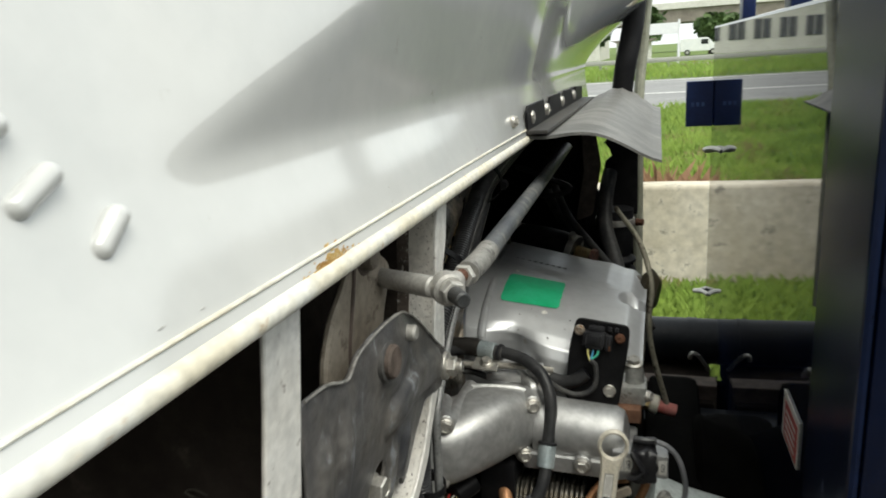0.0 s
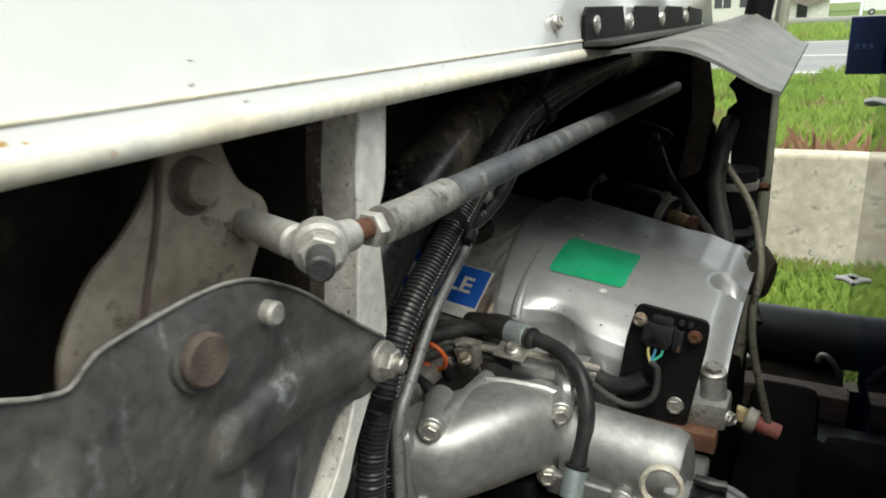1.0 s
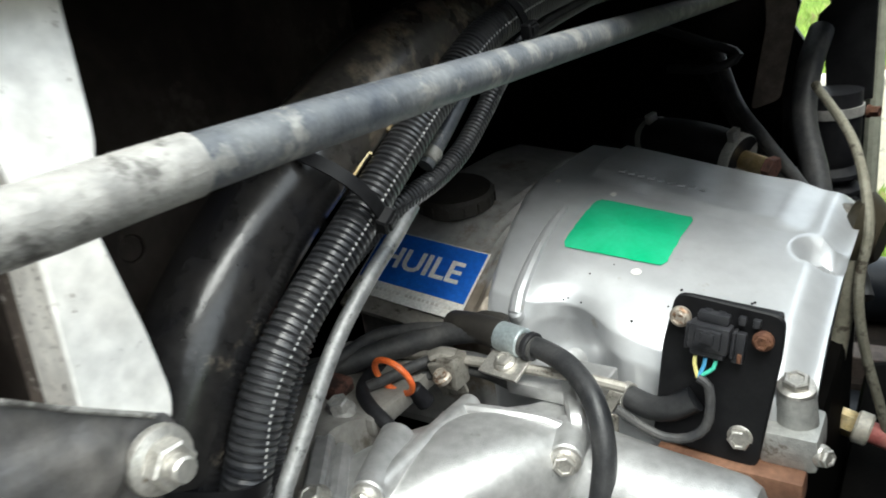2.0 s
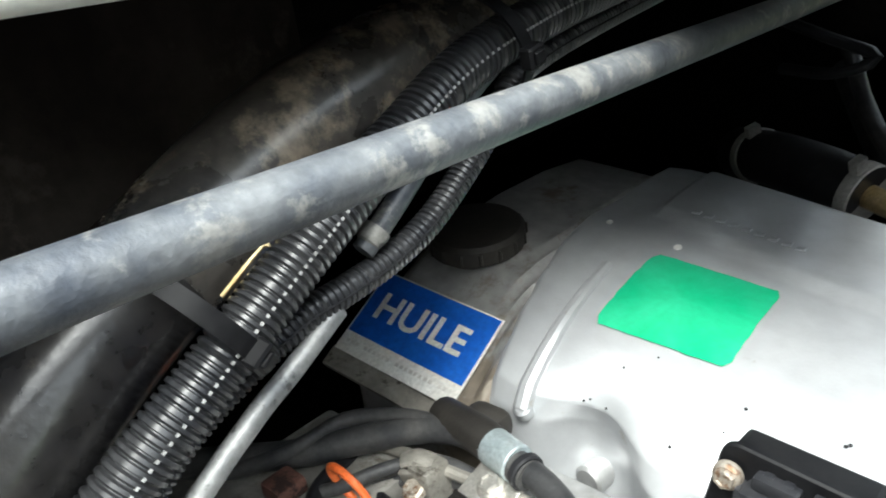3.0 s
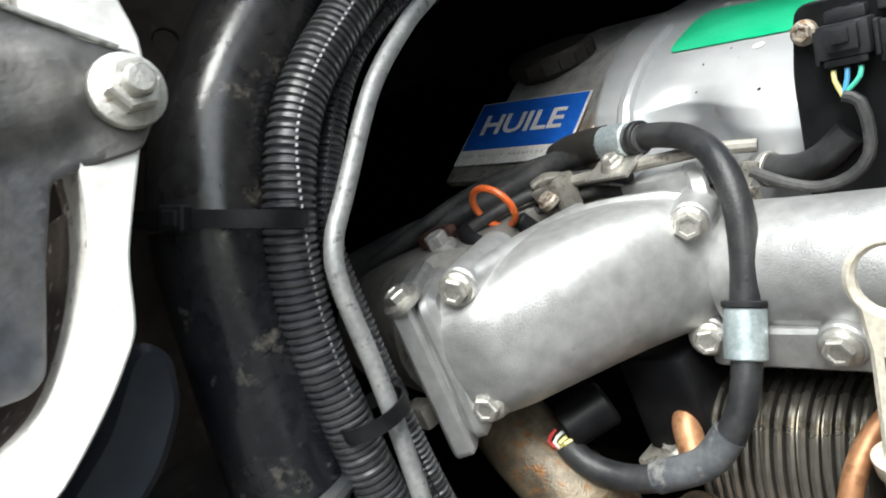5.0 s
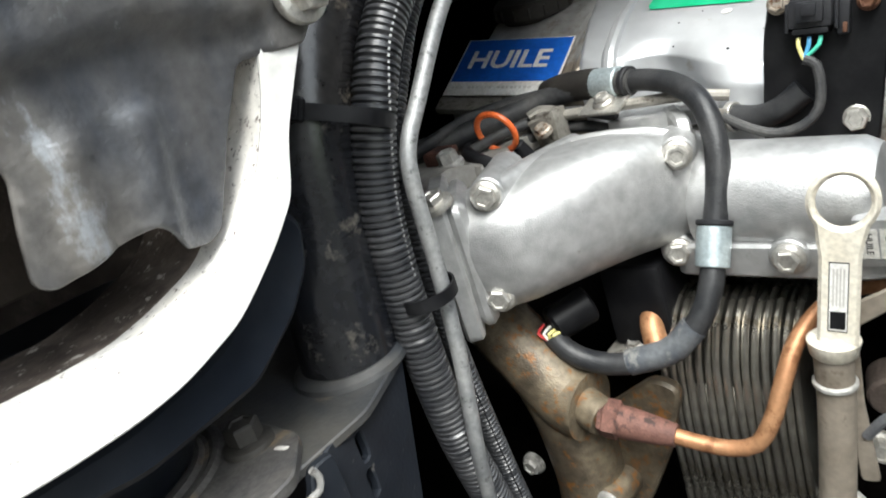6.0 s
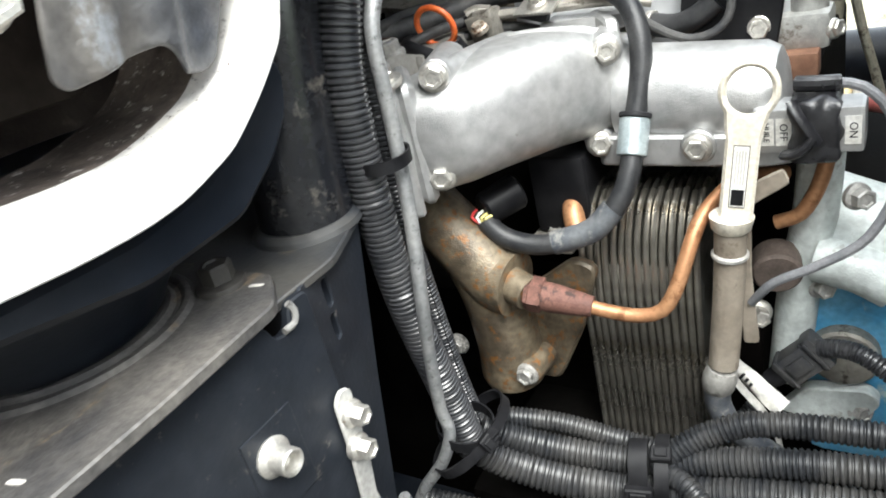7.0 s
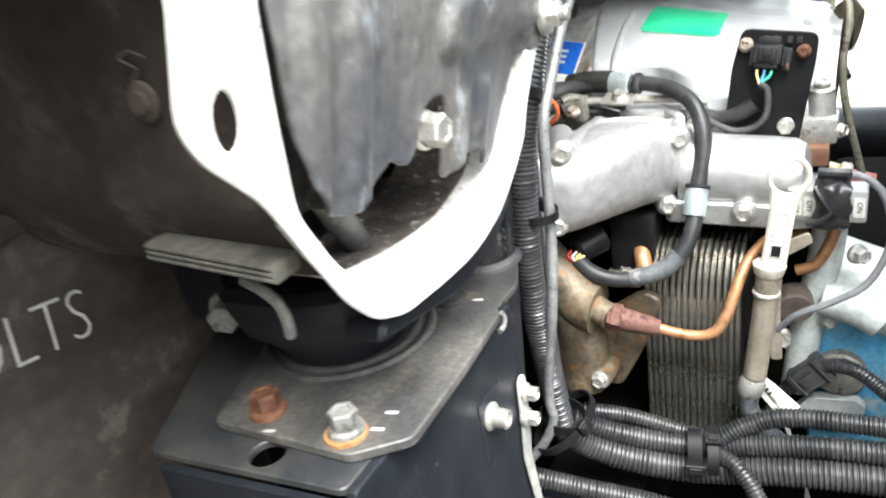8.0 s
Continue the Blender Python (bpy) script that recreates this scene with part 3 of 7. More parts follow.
def tree(x, y, h):
    t = thing("tree", (x, y, 0), "dense dark green broadleaf tree beyond the road", "tree", "roadside trees")
    part("trunk", sweep(curve_points([(x, y, -0.1), (x + 0.1, y, h * 0.3), (x - 0.1, y, h * 0.6)], 0.5), 0.25, 8), bark, t)
    verts, faces = [], []
    for _ in range(1500):
        d = Vector((random.gauss(0, 1), random.gauss(0, 1), random.gauss(0, 1))).normalized()
        r = h * 0.36 * random.uniform(0.45, 1.0) * (0.75 + 0.5 * noise.noise(d * 2.2 + Vector((x, y, 0))))
        c = Vector((x, y, h * 0.62)) + Vector((d.x * r * 1.15, d.y * r, d.z * r * 1.1))
        a, b = Vector((random.uniform(-1, 1), random.uniform(-1, 1), random.uniform(-1, 1))) * 0.5, Vector((random.uniform(-1, 1), random.uniform(-1, 1), random.uniform(-1, 1))) * 0.5
        k = len(verts)
        verts += [c - a, c + b, c + a, c - b]
        faces.append((k, k + 1, k + 2, k + 3))
    me = bpy.data.meshes.new("crown")
    me.from_pydata(verts, [], faces)
    me.materials.append(leaf_green)
    cr = new("crown", me)
    cr.location = -Vector((x, y, 0))
    cr.parent = t


for k in range(26):
    if 6 <= k <= 10:
        continue
    tree(-62 + 5 * k + random.uniform(-2, 2), 100 + random.uniform(-8, 12), random.uniform(4.0, 6.5))


def van(x, y):
    """Small white van parked beside the hut."""
    t = thing("van", (x, y, 0), "small white van parked beside the far road", "van")
    part("body", slab(soften([(0, 0.45), (0, 1.9), (3.0, 1.95), (3.7, 1.25), (4.4, 1.1), (4.5, 0.45)], 0.12), 1.7, frame_at((x - 2.2, y + 0.85, 0), (0, -1, 0), (1, 0, 0)), bevel=0.03), van_white, t)
    part("window", block((x + 0.1, y - 0.87, 1.2), (x + 0.9, y - 0.84, 1.75), 0.01), dark_glass, t)
    for wx in (-1.4, 1.4):
        w = part("wheel", lathe([(0.15, 0), (0.33, 0.02), (0.33, 0.2), (0.15, 0.22)], frame_at((x + wx, y - 0.88, 0.33), (0, 1, 0)), 20), rubber, t)
        part("rim", lathe([(0.06, -0.01), (0.18, 0.0), (0.18, 0.08)], frame_at((x + wx, y - 0.89, 0.33), (0, 1, 0)), 14), zinc_dull, w)


van(3.6, 92.0)

hall = thing("factory_hall", (-17.0, 96, 0), "long white factory hall with dark window bays", "building")
part("wall", block((-34.0, 92, -0.1), (-8.0, 108, 5.4), 0.05), pale_wall, hall)
part("roof", block((-34.4, 91.6, 5.4), (-7.6, 108.4, 5.8), 0.05), van_white, hall)
for k in range(9):
    w = part("window", block((-33.0 + 2.75 * k, 91.95, 1.4), (-31.2 + 2.75 * k, 92.0, 3.6), 0.02), dark_glass, hall)
    part("mullion", block((-32.15 + 2.75 * k, 91.90, 1.4), (-32.05 + 2.75 * k, 91.95, 3.6), 0.01), pale_wall, w)

# ---- truck body wall behind the gap, in glossy navy ----
BODY_TOP = 1.54
body = thing("load_body", (0.3, 0.8, 0.86), "low glossy navy blue painted load body behind the cab", "load body")
SKEW = Matrix.Translation((0.165, 1.97, 0)) @ Matrix.Rotation(radians(1.75), 4, "Z") @ Matrix.Translation((-0.170, -1.97, 0))
part("front_panel", block((0.170, 0.60, 0.60), (0.22, 1.97, BODY_TOP), 0.005, SKEW), navy, body)
part("corner_post", block((0.161, 0.60, 0.60), (0.169, 0.745, BODY_TOP), 0.004, SKEW), navy_satin, body, "satin navy corner post")
part("side_panel", block((0.222, 0.60, 0.60), (3.2, 0.64, BODY_TOP), 0.005, SKEW), navy, body)
part("side_panel", block((0.222, 1.93, 0.60), (3.2, 1.97, BODY_TOP), 0.008, SKEW), navy, body)
part("deck", block((0.222, 0.66, BODY_TOP - 0.16), (3.2, 1.925, BODY_TOP - 0.13), 0.008, SKEW), navy_flat, body)
for yy in (1.62, 1.12):
    part("top_post", block((0.190, yy, 1.535), (0.215, yy + 0.05, 1.60), 0.004, SKEW), navy_flat, body)
part("floor_beam", block((0.222, 0.66, 0.60), (3.2, 1.925, 0.70), 0.008, SKEW), frame_black, body)
for z, yy in ((1.27, 1.75), (0.87, 1.94)):
    ends = [(0.171, yy - 0.03, z), (0.155, yy - 0.015, z + 0.004), (0.140, yy, z), (0.150, yy + 0.012, z - 0.004), (0.171, yy + 0.02, z)]
    part("latch", tube([SKEW @ Vector(p) for p in ends], 0.006, 0.004, 8), zinc, body, "small bright metal latch")
mk = part("marker_plate", block((0.102, 1.925, 1.303), (0.1655, 1.952, 1.413), 0.002), navy_flat, body, "dark navy marker plate")
part("marker_arm", block((0.156, 1.930, 1.32), (0.170, 1.948, 1.35), 0.002), navy_flat, mk)
for k in range(3):
    part("print_bar", block((0.114 + 0.012 * k, 1.9228, 1.352), (0.121 + 0.012 * k, 1.9246, 1.362), 0), navy_print, mk)
tag = thing("warning_tag", (0.2, 0.85, 1.08), "small red and white printed tag on the navy body wall", "tag")
sheet_m = SKEW @ frame_at((0.1695, 0.848, 1.078), (-1, 0.0, 0.0), (0.0, 0.0, 1.0))
part("backing", block((-0.030, -0.042, 0), (0.026, 0.042, 0.0015), 0.0003, sheet_m), label_white, tag)
part("print_field", block((-0.026, -0.038, 0.0015), (0.018, 0.030, 0.002), 0, sheet_m), tag_red, tag)
for k in range(4):
    part("print_bar", block((-0.020 + 0.009 * k, -0.030, 0.002), (-0.017 + 0.009 * k, 0.022, 0.0024), 0, sheet_m), label_white, tag)

# ---- chassis ----
chassis = thing("chassis_frame", (0, 0.6, 0.5), "black steel truck chassis rails", "chassis")
part("near_rail", block((-1.9, 0.600, 0.52), (3.2, 0.672, 0.782), 0.006), frame_black, chassis)
part("far_rail", block((-1.9, 1.38, 0.52), (3.2, 1.452, 0.782), 0.006), frame_black, chassis)
for x in (-0.7, 0.42, 1.8):
    part("cross_member", block((x, 0.673, 0.56), (x + 0.08, 1.379, 0.74), 0.005), frame_black, chassis)
part("axle_beam", block((-0.9, -0.1, 0.42), (-0.78, 2.0, 0.54), 0.01), frame_black, chassis)
for y in (-0.12, 1.80):
    part("wheel", lathe([(0.1, 0), (0.40, 0.01), (0.44, 0.04), (0.44, 0.20), (0.40, 0.23), (0.1, 0.24)], frame_at((-0.84, y, 0.44), (0, 1, 0)), 40), rubber, chassis)

# ---- cab ----
cab = thing("truck_cab", (-0.3, 0.5, 1.40), "white painted truck cab seen from behind", "truck cab")


def soft_ramp(u, w):
    return u if u > 12 * w else w * math.log(1 + math.exp(max(-40.0, u / w)))


def cab_x(y, z):
    """Back panel: slanted foot, and a wedge-shaped recess widening towards the far side with a bulge above, shaped to
    imitate a dark reflection.
    """
    base = -0.096 + 0.004 * smooth01((z - 1.60) / 0.7)
    h = 0.42 * soft_ramp(y - 0.262, 0.005) if y < 0.75 else 0.20664
    up = soft_ramp(z - 1.472, 0.0035)
    over = soft_ramp(z - 1.472 - h, 0.0045)
    foot = 1.0 - 0.68 * smooth01((y - 0.58) / 0.36)
    s = 0.06 - (z - 1.412 - up)
    base += -foot * (0.26 * (0.06 - s) + 1.6 * (0.0036 - s * s)) + 0.25 * (up - over) - (0.26 - 0.12 * smooth01((y - 0.26) / 0.22)) * min(over, 0.12)
    return base + 0.11 * smooth01((y - 1.10) / 0.40) * smooth01((z - 1.47) / 0.16)


bm = bmesh.new()
NY, NZ = 260, 150
ys = [-0.42 + 1.96 * k / NY for k in range(NY + 1)]
zs = [1.412 + 1.25 * (k / NZ) ** 1.9 for k in range(NZ + 1)]
skin = [[[bm.verts.new((cab_x(y, z) - d, y, z)) for z in zs] for y in ys] for d in (0.0, 0.02)]
for s in skin:
    for a, b in zip(s, s[1:]):
        for k in range(NZ):
            bm.faces.new((a[k], a[k + 1], b[k + 1], b[k]))
for a, b in ((skin[0][0], skin[1][0]), (skin[0][-1], skin[1][-1])):
    for k in range(NZ):
        bm.faces.new((a[k], a[k + 1], b[k + 1], b[k]))
for k in (0, NZ):
    for j in range(NY):
        bm.faces.new((skin[0][j][k], skin[0][j + 1][k], skin[1][j + 1][k], skin[1][j][k]))
part("back_panel", bm, cab_white, cab, "glossy white back panel")
part("bottom_hem", tube([(-0.099, -0.42, 1.4085), (-0.098, 0.2, 1.4085), (-0.099, 0.9, 1.4085), (-0.099, 1.44, 1.4085)], 0.0068, 0.05, 16, squash=(0.8, 0.85)), cream, cab, "cream folded lower hem with rust spots")
for (yc, zc), (dy, dz) in (((0.2275, 1.4590), (0.0155, 0.0140)), ((0.2070, 1.4765), (0.0200, 0.0112)), ((0.1960, 1.4935), (0.0200, 0.0090))):
    d = Vector((0, dy, dz))
    half, r = d.length * 0.5, 0.0043
    d.normalize()
    steps = [-half + r * (1 - math.cos(0.5 * math.pi * k / 6)) for k in range(1, 7)]
    radii = [r * math.sin(0.5 * math.pi * k / 6) for k in range(1, 7)]
    steps, radii = steps + [-s for s in reversed(steps)], radii + radii[::-1]
    part("louvre", sweep([Vector((cab_x(yc, zc) + 0.0006, yc, zc)) + d * s for s in steps], radii, 16), cab_white, cab, "raised white louvre")
part("hem_crease", tube([(cab_x(y, 1.4200) + 0.0002, y, 1.4200) for y in (-0.42 + 0.06 * k for k in range(32))], 0.0011, 0.05, 8), cream, cab, "thin pressed crease above the hem")
random.seed(11)
bm = bmesh.new()
for k in range(430):
    yy = 0.347 + random.gauss(0, 0.0095)
    zz = 1.4120 + abs(random.gauss(0, 0.0026)) * (1.3 if yy > 0.345 else 0.7)
    s = random.uniform(0.0003, 0.0015)
    ring = [bm.verts.new((cab_x(yy, zz) + 0.00025 + 0.00002 * (k % 9), yy + s * random.uniform(0.6, 1.5) * math.cos(a), zz + s * random.uniform(0.4, 1.0) * math.sin(a))) for a in (0.9 * j for j in range(7))]
    bm.faces.new(ring)
part("rust_patch", bm, rust_patch, cab, "patch of brown rust specks", 0)
random.seed(21)
for yy, zz, s in ((0.448, 1.432, 0.0016), (0.444, 1.424, 0.0022), (0.496, 1.421, 0.0016), (0.573, 1.419, 0.0014), (0.38, 1.420, 0.0018), (0.466, 1.416, 0.0020), (0.414, 1.420, 0.0016), (0.23, 1.4255, 0.0018), (0.252, 1.4245, 0.0015), (0.62, 1.417, 0.002), (0.70, 1.4165, 0.002)):
    ring = [(s * random.uniform(0.4, 1.0) * math.cos(0.8 * k), s * random.uniform(0.10, 0.28) * math.sin(0.8 * k)) for k in range(8)]
    part("paint_chip", slab(ring, 0.0003, frame_at((cab_x(yy, zz) + 0.0002, yy, zz), (1, 0, 0.18), (0, 1, 0)), bevel=0), chip_grey, cab)
hex_bolt(cab, (cab_x(0.805, 1.436) + 0.002, 0.805, 1.436), (1, 0, 0.2), 0.0090, 0.005, 0.0065)
part("cab_floor", block((-1.9, -0.42, 1.420), (-0.130, 1.54, 1.47), 0.004), brown_panel, cab)
part("side_panel", block((-1.9, -0.44, 0.95), (-0.45, -0.425, 2.65), 0.004), cab_white, cab)
part("side_panel", block((-1.9, 1.545, 0.95), (-0.128, 1.56, 2.65), 0.004), cab_white, cab)
part("roof", block((-1.9, -0.42, 2.64), (-0.128, 1.54, 2.66), 0.003), cab_white, cab)
part("front_panel", block((-1.92, -0.44, 0.5), (-1.905, 1.56, 2.65), 0.003), cab_white, cab)
part("corner_trim", tube([(0.004, 1.53, 0.98), (0.004, 1.532, 1.2), (0.004, 1.535, 1.40), (0.012, 1.545, 1.52), (0.03, 1.55, 1.75)], 0.010, 0.02, 10), trim_olive, cab, "pale olive corner trim")
rag = [(0.004, 1.175), (0.004, 1.405), (-0.060, 1.405), (-0.066, 1.372), (-0.055, 1.362), (-0.058, 1.345), (-0.050, 1.336), (-0.062, 1.322), (-0.052, 1.310), (-0.047, 1.296), (-0.060, 1.284), (-0.064, 1.262), (-0.052, 1.25), (-0.048, 1.175)]
part("corner_panel", slab(rag, 0.012, frame_at((0, 1.520, 0), (0, -1, 0), (1, 0, 0)), bevel=0.001), plastic, cab, "black ragged corner panel")
# Added black slab that fills the bright gap and stands for the dark there.
inner = [(-0.20, 0.95), (0.0, 0.95), (0.0, 1.172), (-0.050, 1.172), (-0.062, 1.20), (-0.080, 1.225), (-0.078, 1.25), (-0.092, 1.272), (-0.084, 1.300), (-0.100, 1.33), (-0.20, 1.35)]
part("corner_panel", slab(inner, 0.012, frame_at((0, 1.538, 0), (0, -1, 0), (1, 0, 0)), bevel=0.001), plastic, cab, "black ragged corner panel")
part("corner_seal", tube([(-0.03, 1.50, 1.39), (-0.02, 1.49, 1.47), (-0.005, 1.50, 1.56), (0.01, 1.51, 1.75)], 0.020, 0.01, 12), rubber, cab, "black rubber corner seal")

# white pillar pocket
rim_out = soften([(0.300, 1.411), (0.297, 1.36), (0.291, 1.308), (0.283, 1.274), (0.288, 1.262), (0.310, 1.240), (0.329, 1.207), (0.345, 1.181), (0.362, 1.163), (0.385, 1.153), (0.426, 1.1495), (0.451, 1.149), (0.470, 1.151),
                  (0.496, 1.159), (0.509, 1.168), (0.522, 1.178), (0.535, 1.191), (0.5385, 1.200), (0.543, 1.213), (0.552, 1.228), (0.561, 1.242), (0.577, 1.272), (0.574, 1.301), (0.567, 1.343), (0.575, 1.361), (0.576, 1.411)], 0.008, 3)
rim_in = soften([(0.333, 1.409), (0.331, 1.376), (0.325, 1.303), (0.324, 1.268), (0.325, 1.230), (0.342, 1.201), (0.359, 1.182), (0.410, 1.172), (0.437, 1.1695), (0.462, 1.169), (0.481, 1.173), (0.502, 1.180), (0.514, 1.191),
                 (0.525, 1.205), (0.534, 1.220), (0.541, 1.237), (0.547, 1.283), (0.550, 1.335), (0.548, 1.370), (0.553, 1.409)], 0.008, 3)
LEAN_X = 0.080
shear = Matrix(((1, 0, LEAN_X, -LEAN_X * 1.16), (0, 1, 0, 0), (0, 0, 1, 0), (0, 0, 0, 1)))
m_yz = shear @ frame_at((-0.130, 0, 0), (1, 0, 0), (0, 1, 0))
pil = part("mount_pillar", slab(rim_out, 0.003, m_yz, [rim_in, [(0.302 + 0.006 * math.cos(a), 1.271 + 0.010 * math.sin(a)) for a in (0.4 * k for k in range(16))]]), rim_white, cab, "chipped white flanged mount pillar")
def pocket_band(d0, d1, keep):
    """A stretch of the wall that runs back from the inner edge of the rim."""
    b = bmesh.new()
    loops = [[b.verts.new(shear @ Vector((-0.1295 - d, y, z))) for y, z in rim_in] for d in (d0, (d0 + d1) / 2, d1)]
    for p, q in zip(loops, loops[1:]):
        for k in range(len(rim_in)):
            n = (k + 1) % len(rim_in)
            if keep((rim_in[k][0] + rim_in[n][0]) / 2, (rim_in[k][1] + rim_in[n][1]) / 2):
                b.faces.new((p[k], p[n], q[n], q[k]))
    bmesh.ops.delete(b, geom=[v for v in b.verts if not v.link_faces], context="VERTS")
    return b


low_side = lambda y, z: y > 0.352 and z < 1.235
high_side = lambda y, z: y > 0.352 and z >= 1.235
# Bands darken inward: recess shade put into the colour, along with speckled dirt.
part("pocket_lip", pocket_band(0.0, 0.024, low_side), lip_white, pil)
part("pocket_wall", pocket_band(0.024, 0.075, low_side), pocket_dirt_shade, pil)
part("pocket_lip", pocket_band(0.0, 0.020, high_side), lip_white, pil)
part("pocket_wall", pocket_band(0.020, 0.030, high_side), pocket_dirt_shade, pil)
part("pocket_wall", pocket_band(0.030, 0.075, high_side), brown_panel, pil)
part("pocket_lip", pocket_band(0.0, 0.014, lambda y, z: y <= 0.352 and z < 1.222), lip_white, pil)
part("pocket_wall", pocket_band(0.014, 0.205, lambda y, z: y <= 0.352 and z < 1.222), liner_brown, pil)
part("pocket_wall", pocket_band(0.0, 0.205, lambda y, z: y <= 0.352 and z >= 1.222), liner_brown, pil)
part("drain_tube", tube([(-0.158, 0.381, 1.214), (-0.161, 0.391, 1.200), (-0.167, 0.405, 1.185), (-0.176, 0.420, 1.169), (-0.186, 0.431, 1.156)], 0.0078, 0.005, 14), plate_dusty, pil)
part("pocket_back", slab(soften([(y, z) for y, z in ((0.336, 1.405), (0.330, 1.24), (0.345, 1.190), (0.50, 1.186), (0.535, 1.25), (0.56, 1.405))], 0.01), 0.002, frame_at((-0.207, 0, 0), (1, 0, 0), (0, 1, 0)), [circle(0.41, 1.215, 0.022)]), brown_panel, pil)

# rubber flap on its bolted strip
flap = thing("rubber_flap", (-0.09, 1.1, 1.41), "grey rubber flap bolted under the cab back panel", "flap")
bm = bmesh.new()
NU, NV = 24, 16
sheets = []
for d in (0.0, -0.0035):
    g = []
    for i in range(NU + 1):
        u = i / NU
        row = []
        for j in range(NV + 1):
            v = j / NV
            a = Vector((-0.094, 0.866 + 0.54 * u, 1.413))
            b = Vector((0.053 - 0.008 * u, 0.939 + 0.634 * u, 1.371 + 0.011 * u))
            p = a.lerp(b, v)
            p.z += 0.032 * math.sin(math.pi * min(1, v * 1.02)) ** 1.7 * (0.55 + 0.45 * u) + 0.0015 * math.sin(v * 40) * u + d
            row.append(bm.verts.new(p))
        g.append(row)
    for i in range(NU):
        for j in range(NV):
            bm.faces.new((g[i][j], g[i + 1][j], g[i + 1][j + 1], g[i][j + 1]))
    sheets.append(g)
A, B = sheets
edge = lambda g: [g[i][0] for i in range(NU + 1)] + [g[NU][j] for j in range(1, NV + 1)] + [g[i][NV] for i in range(NU - 1, -1, -1)] + [g[0][j] for j in range(NV - 1, 0, -1)]
ea, eb = edge(A), edge(B)
for k in range(len(ea)):
    bm.faces.new((ea[k], ea[(k + 1) % len(ea)], eb[(k + 1) % len(ea)], eb[k]))
part("sheet", bm, flap_grey, flap)
strip = [(0.862, 1.413), (1.42, 1.413), (1.42, 1.440), (1.32, 1.445), (1.31, 1.425), (1.28, 1.425), (1.27, 1.445), (1.18, 1.446), (1.165, 1.425), (1.14, 1.425), (1.13, 1.446), (1.03, 1.447), (1.02, 1.424), (0.99, 1.424), (0.98, 1.447), (0.868, 1.447), (0.862, 1.44)]
part("clamp_strip", slab(strip, 0.003, frame_at((-0.0975, 0, 0), (1, 0, 0), (0, 1, 0))), plastic, flap, "black bolted clamp strip")
part("lip", block((-0.096, 0.862, 1.4150), (-0.072, 1.42, 1.4195), 0.001), flap_dark, flap)
for yy in (0.893, 1.005, 1.15, 1.295):
    hex_bolt(flap, (-0.0945, yy, 1.432), (1, 0, 0), 0.009, 0.003, 0.008)

# ---- cab mount on the frame ----
mount = thing("cab_mount_bracket", (-0.22, 0.46, 0.75), "black steel cab mount bracket with a dusty top plate", "bracket")
part("side_plate", slab(soften([(0.334, 0.72), (0.518, 0.72), (0.518, 1.0835), (0.505, 1.0835), (0.501, 1.072), (0.493, 1.072), (0.488, 1.0835), (0.334, 1.0835)], 0.004, 2), 0.005, frame_at((-0.146, 0, 0), (1, 0, 0), (0, 1, 0))), frame_black, mount)
wing_m = frame_at((-0.1445, 0.516, 0), (0.96, 0.28, 0), (-0.28, 0.96, 0))
part("side_wing", slab(soften([(0.0, 0.72), (0.002, 0.86), (0.048, 1.0), (0.080, 1.0835), (0.0, 1.0835)], 0.003, 2), 0.005, wing_m @ Matrix.Translation((0, 0, -0.005)),
                       [soften([(0.021, 1.060), (0.027, 1.060), (0.027, 1.075), (0.021, 1.075)], 0.003, 2), soften([(0.019, 1.042), (0.0245, 1.042), (0.0245, 1.056), (0.019, 1.056)], 0.0027, 2)]), frame_black, mount)
part("weld_hook", tube([(-0.1415, 0.5055, 1.0835), (-0.1405, 0.5070, 1.079), (-0.1405, 0.5050, 1.0740), (-0.1405, 0.4980, 1.0735)], 0.0017, 0.002, 8), worn_zinc, mount)
part("front_plate", slab([(-0.262, 0.72), (-0.1475, 0.72), (-0.1475, 1.079), (-0.262, 1.079)], 0.005, frame_at((0, 0.345, 0), (0.08, -1, 0), (1, 0.08, 0)), bevel=0.0005), frame_black, mount)
part("top_shelf", slab(soften([(-0.272, 0.324), (-0.1465, 0.334), (-0.1465, 0.545), (-0.165, 0.590), (-0.172, 0.602), (-0.33, 0.612), (-0.33, 0.43)], 0.005), 0.005, frame_at((0, 0, 1.0792), (0, 0, 1), (1, 0, 0)), [circle(-0.203, 0.3435, 0.0098)]), shelf_paint, mount)
part("inner_plate", block((-0.33, 0.44, 0.72), (-0.325, 0.605, 1.078), 0.001), frame_black, mount)
part("end_plate", block((-0.325, 0.505, 0.72), (-0.147, 0.510, 1.078), 0.001), frame_black, mount)
part("gusset", slab([(-0.322, 0.80), (-0.30, 0.80), (-0.20, 1.078), (-0.322, 1.078)], 0.004, frame_at((0, 0.590, 0), (0, -1, 0), (1, 0, 0)), bevel=0.0004), frame_black, mount)
part("foot", block((-0.33, 0.48, 0.70), (-0.141, 0.6, 0.72), 0.002), frame_black, mount)
top = part("top_plate", slab(soften([(-0.246, 0.350), (-0.154, 0.350), (-0.129, 0.371), (-0.1315, 0.434), (-0.1365, 0.495), (-0.159, 0.517), (-0.30, 0.520), (-0.275, 0.43)], 0.004, 2), 0.006, frame_at((0, 0, 1.0845), (0, 0, 1), (1, 0, 0))), plate_dusty, mount, "dusty grey top plate")
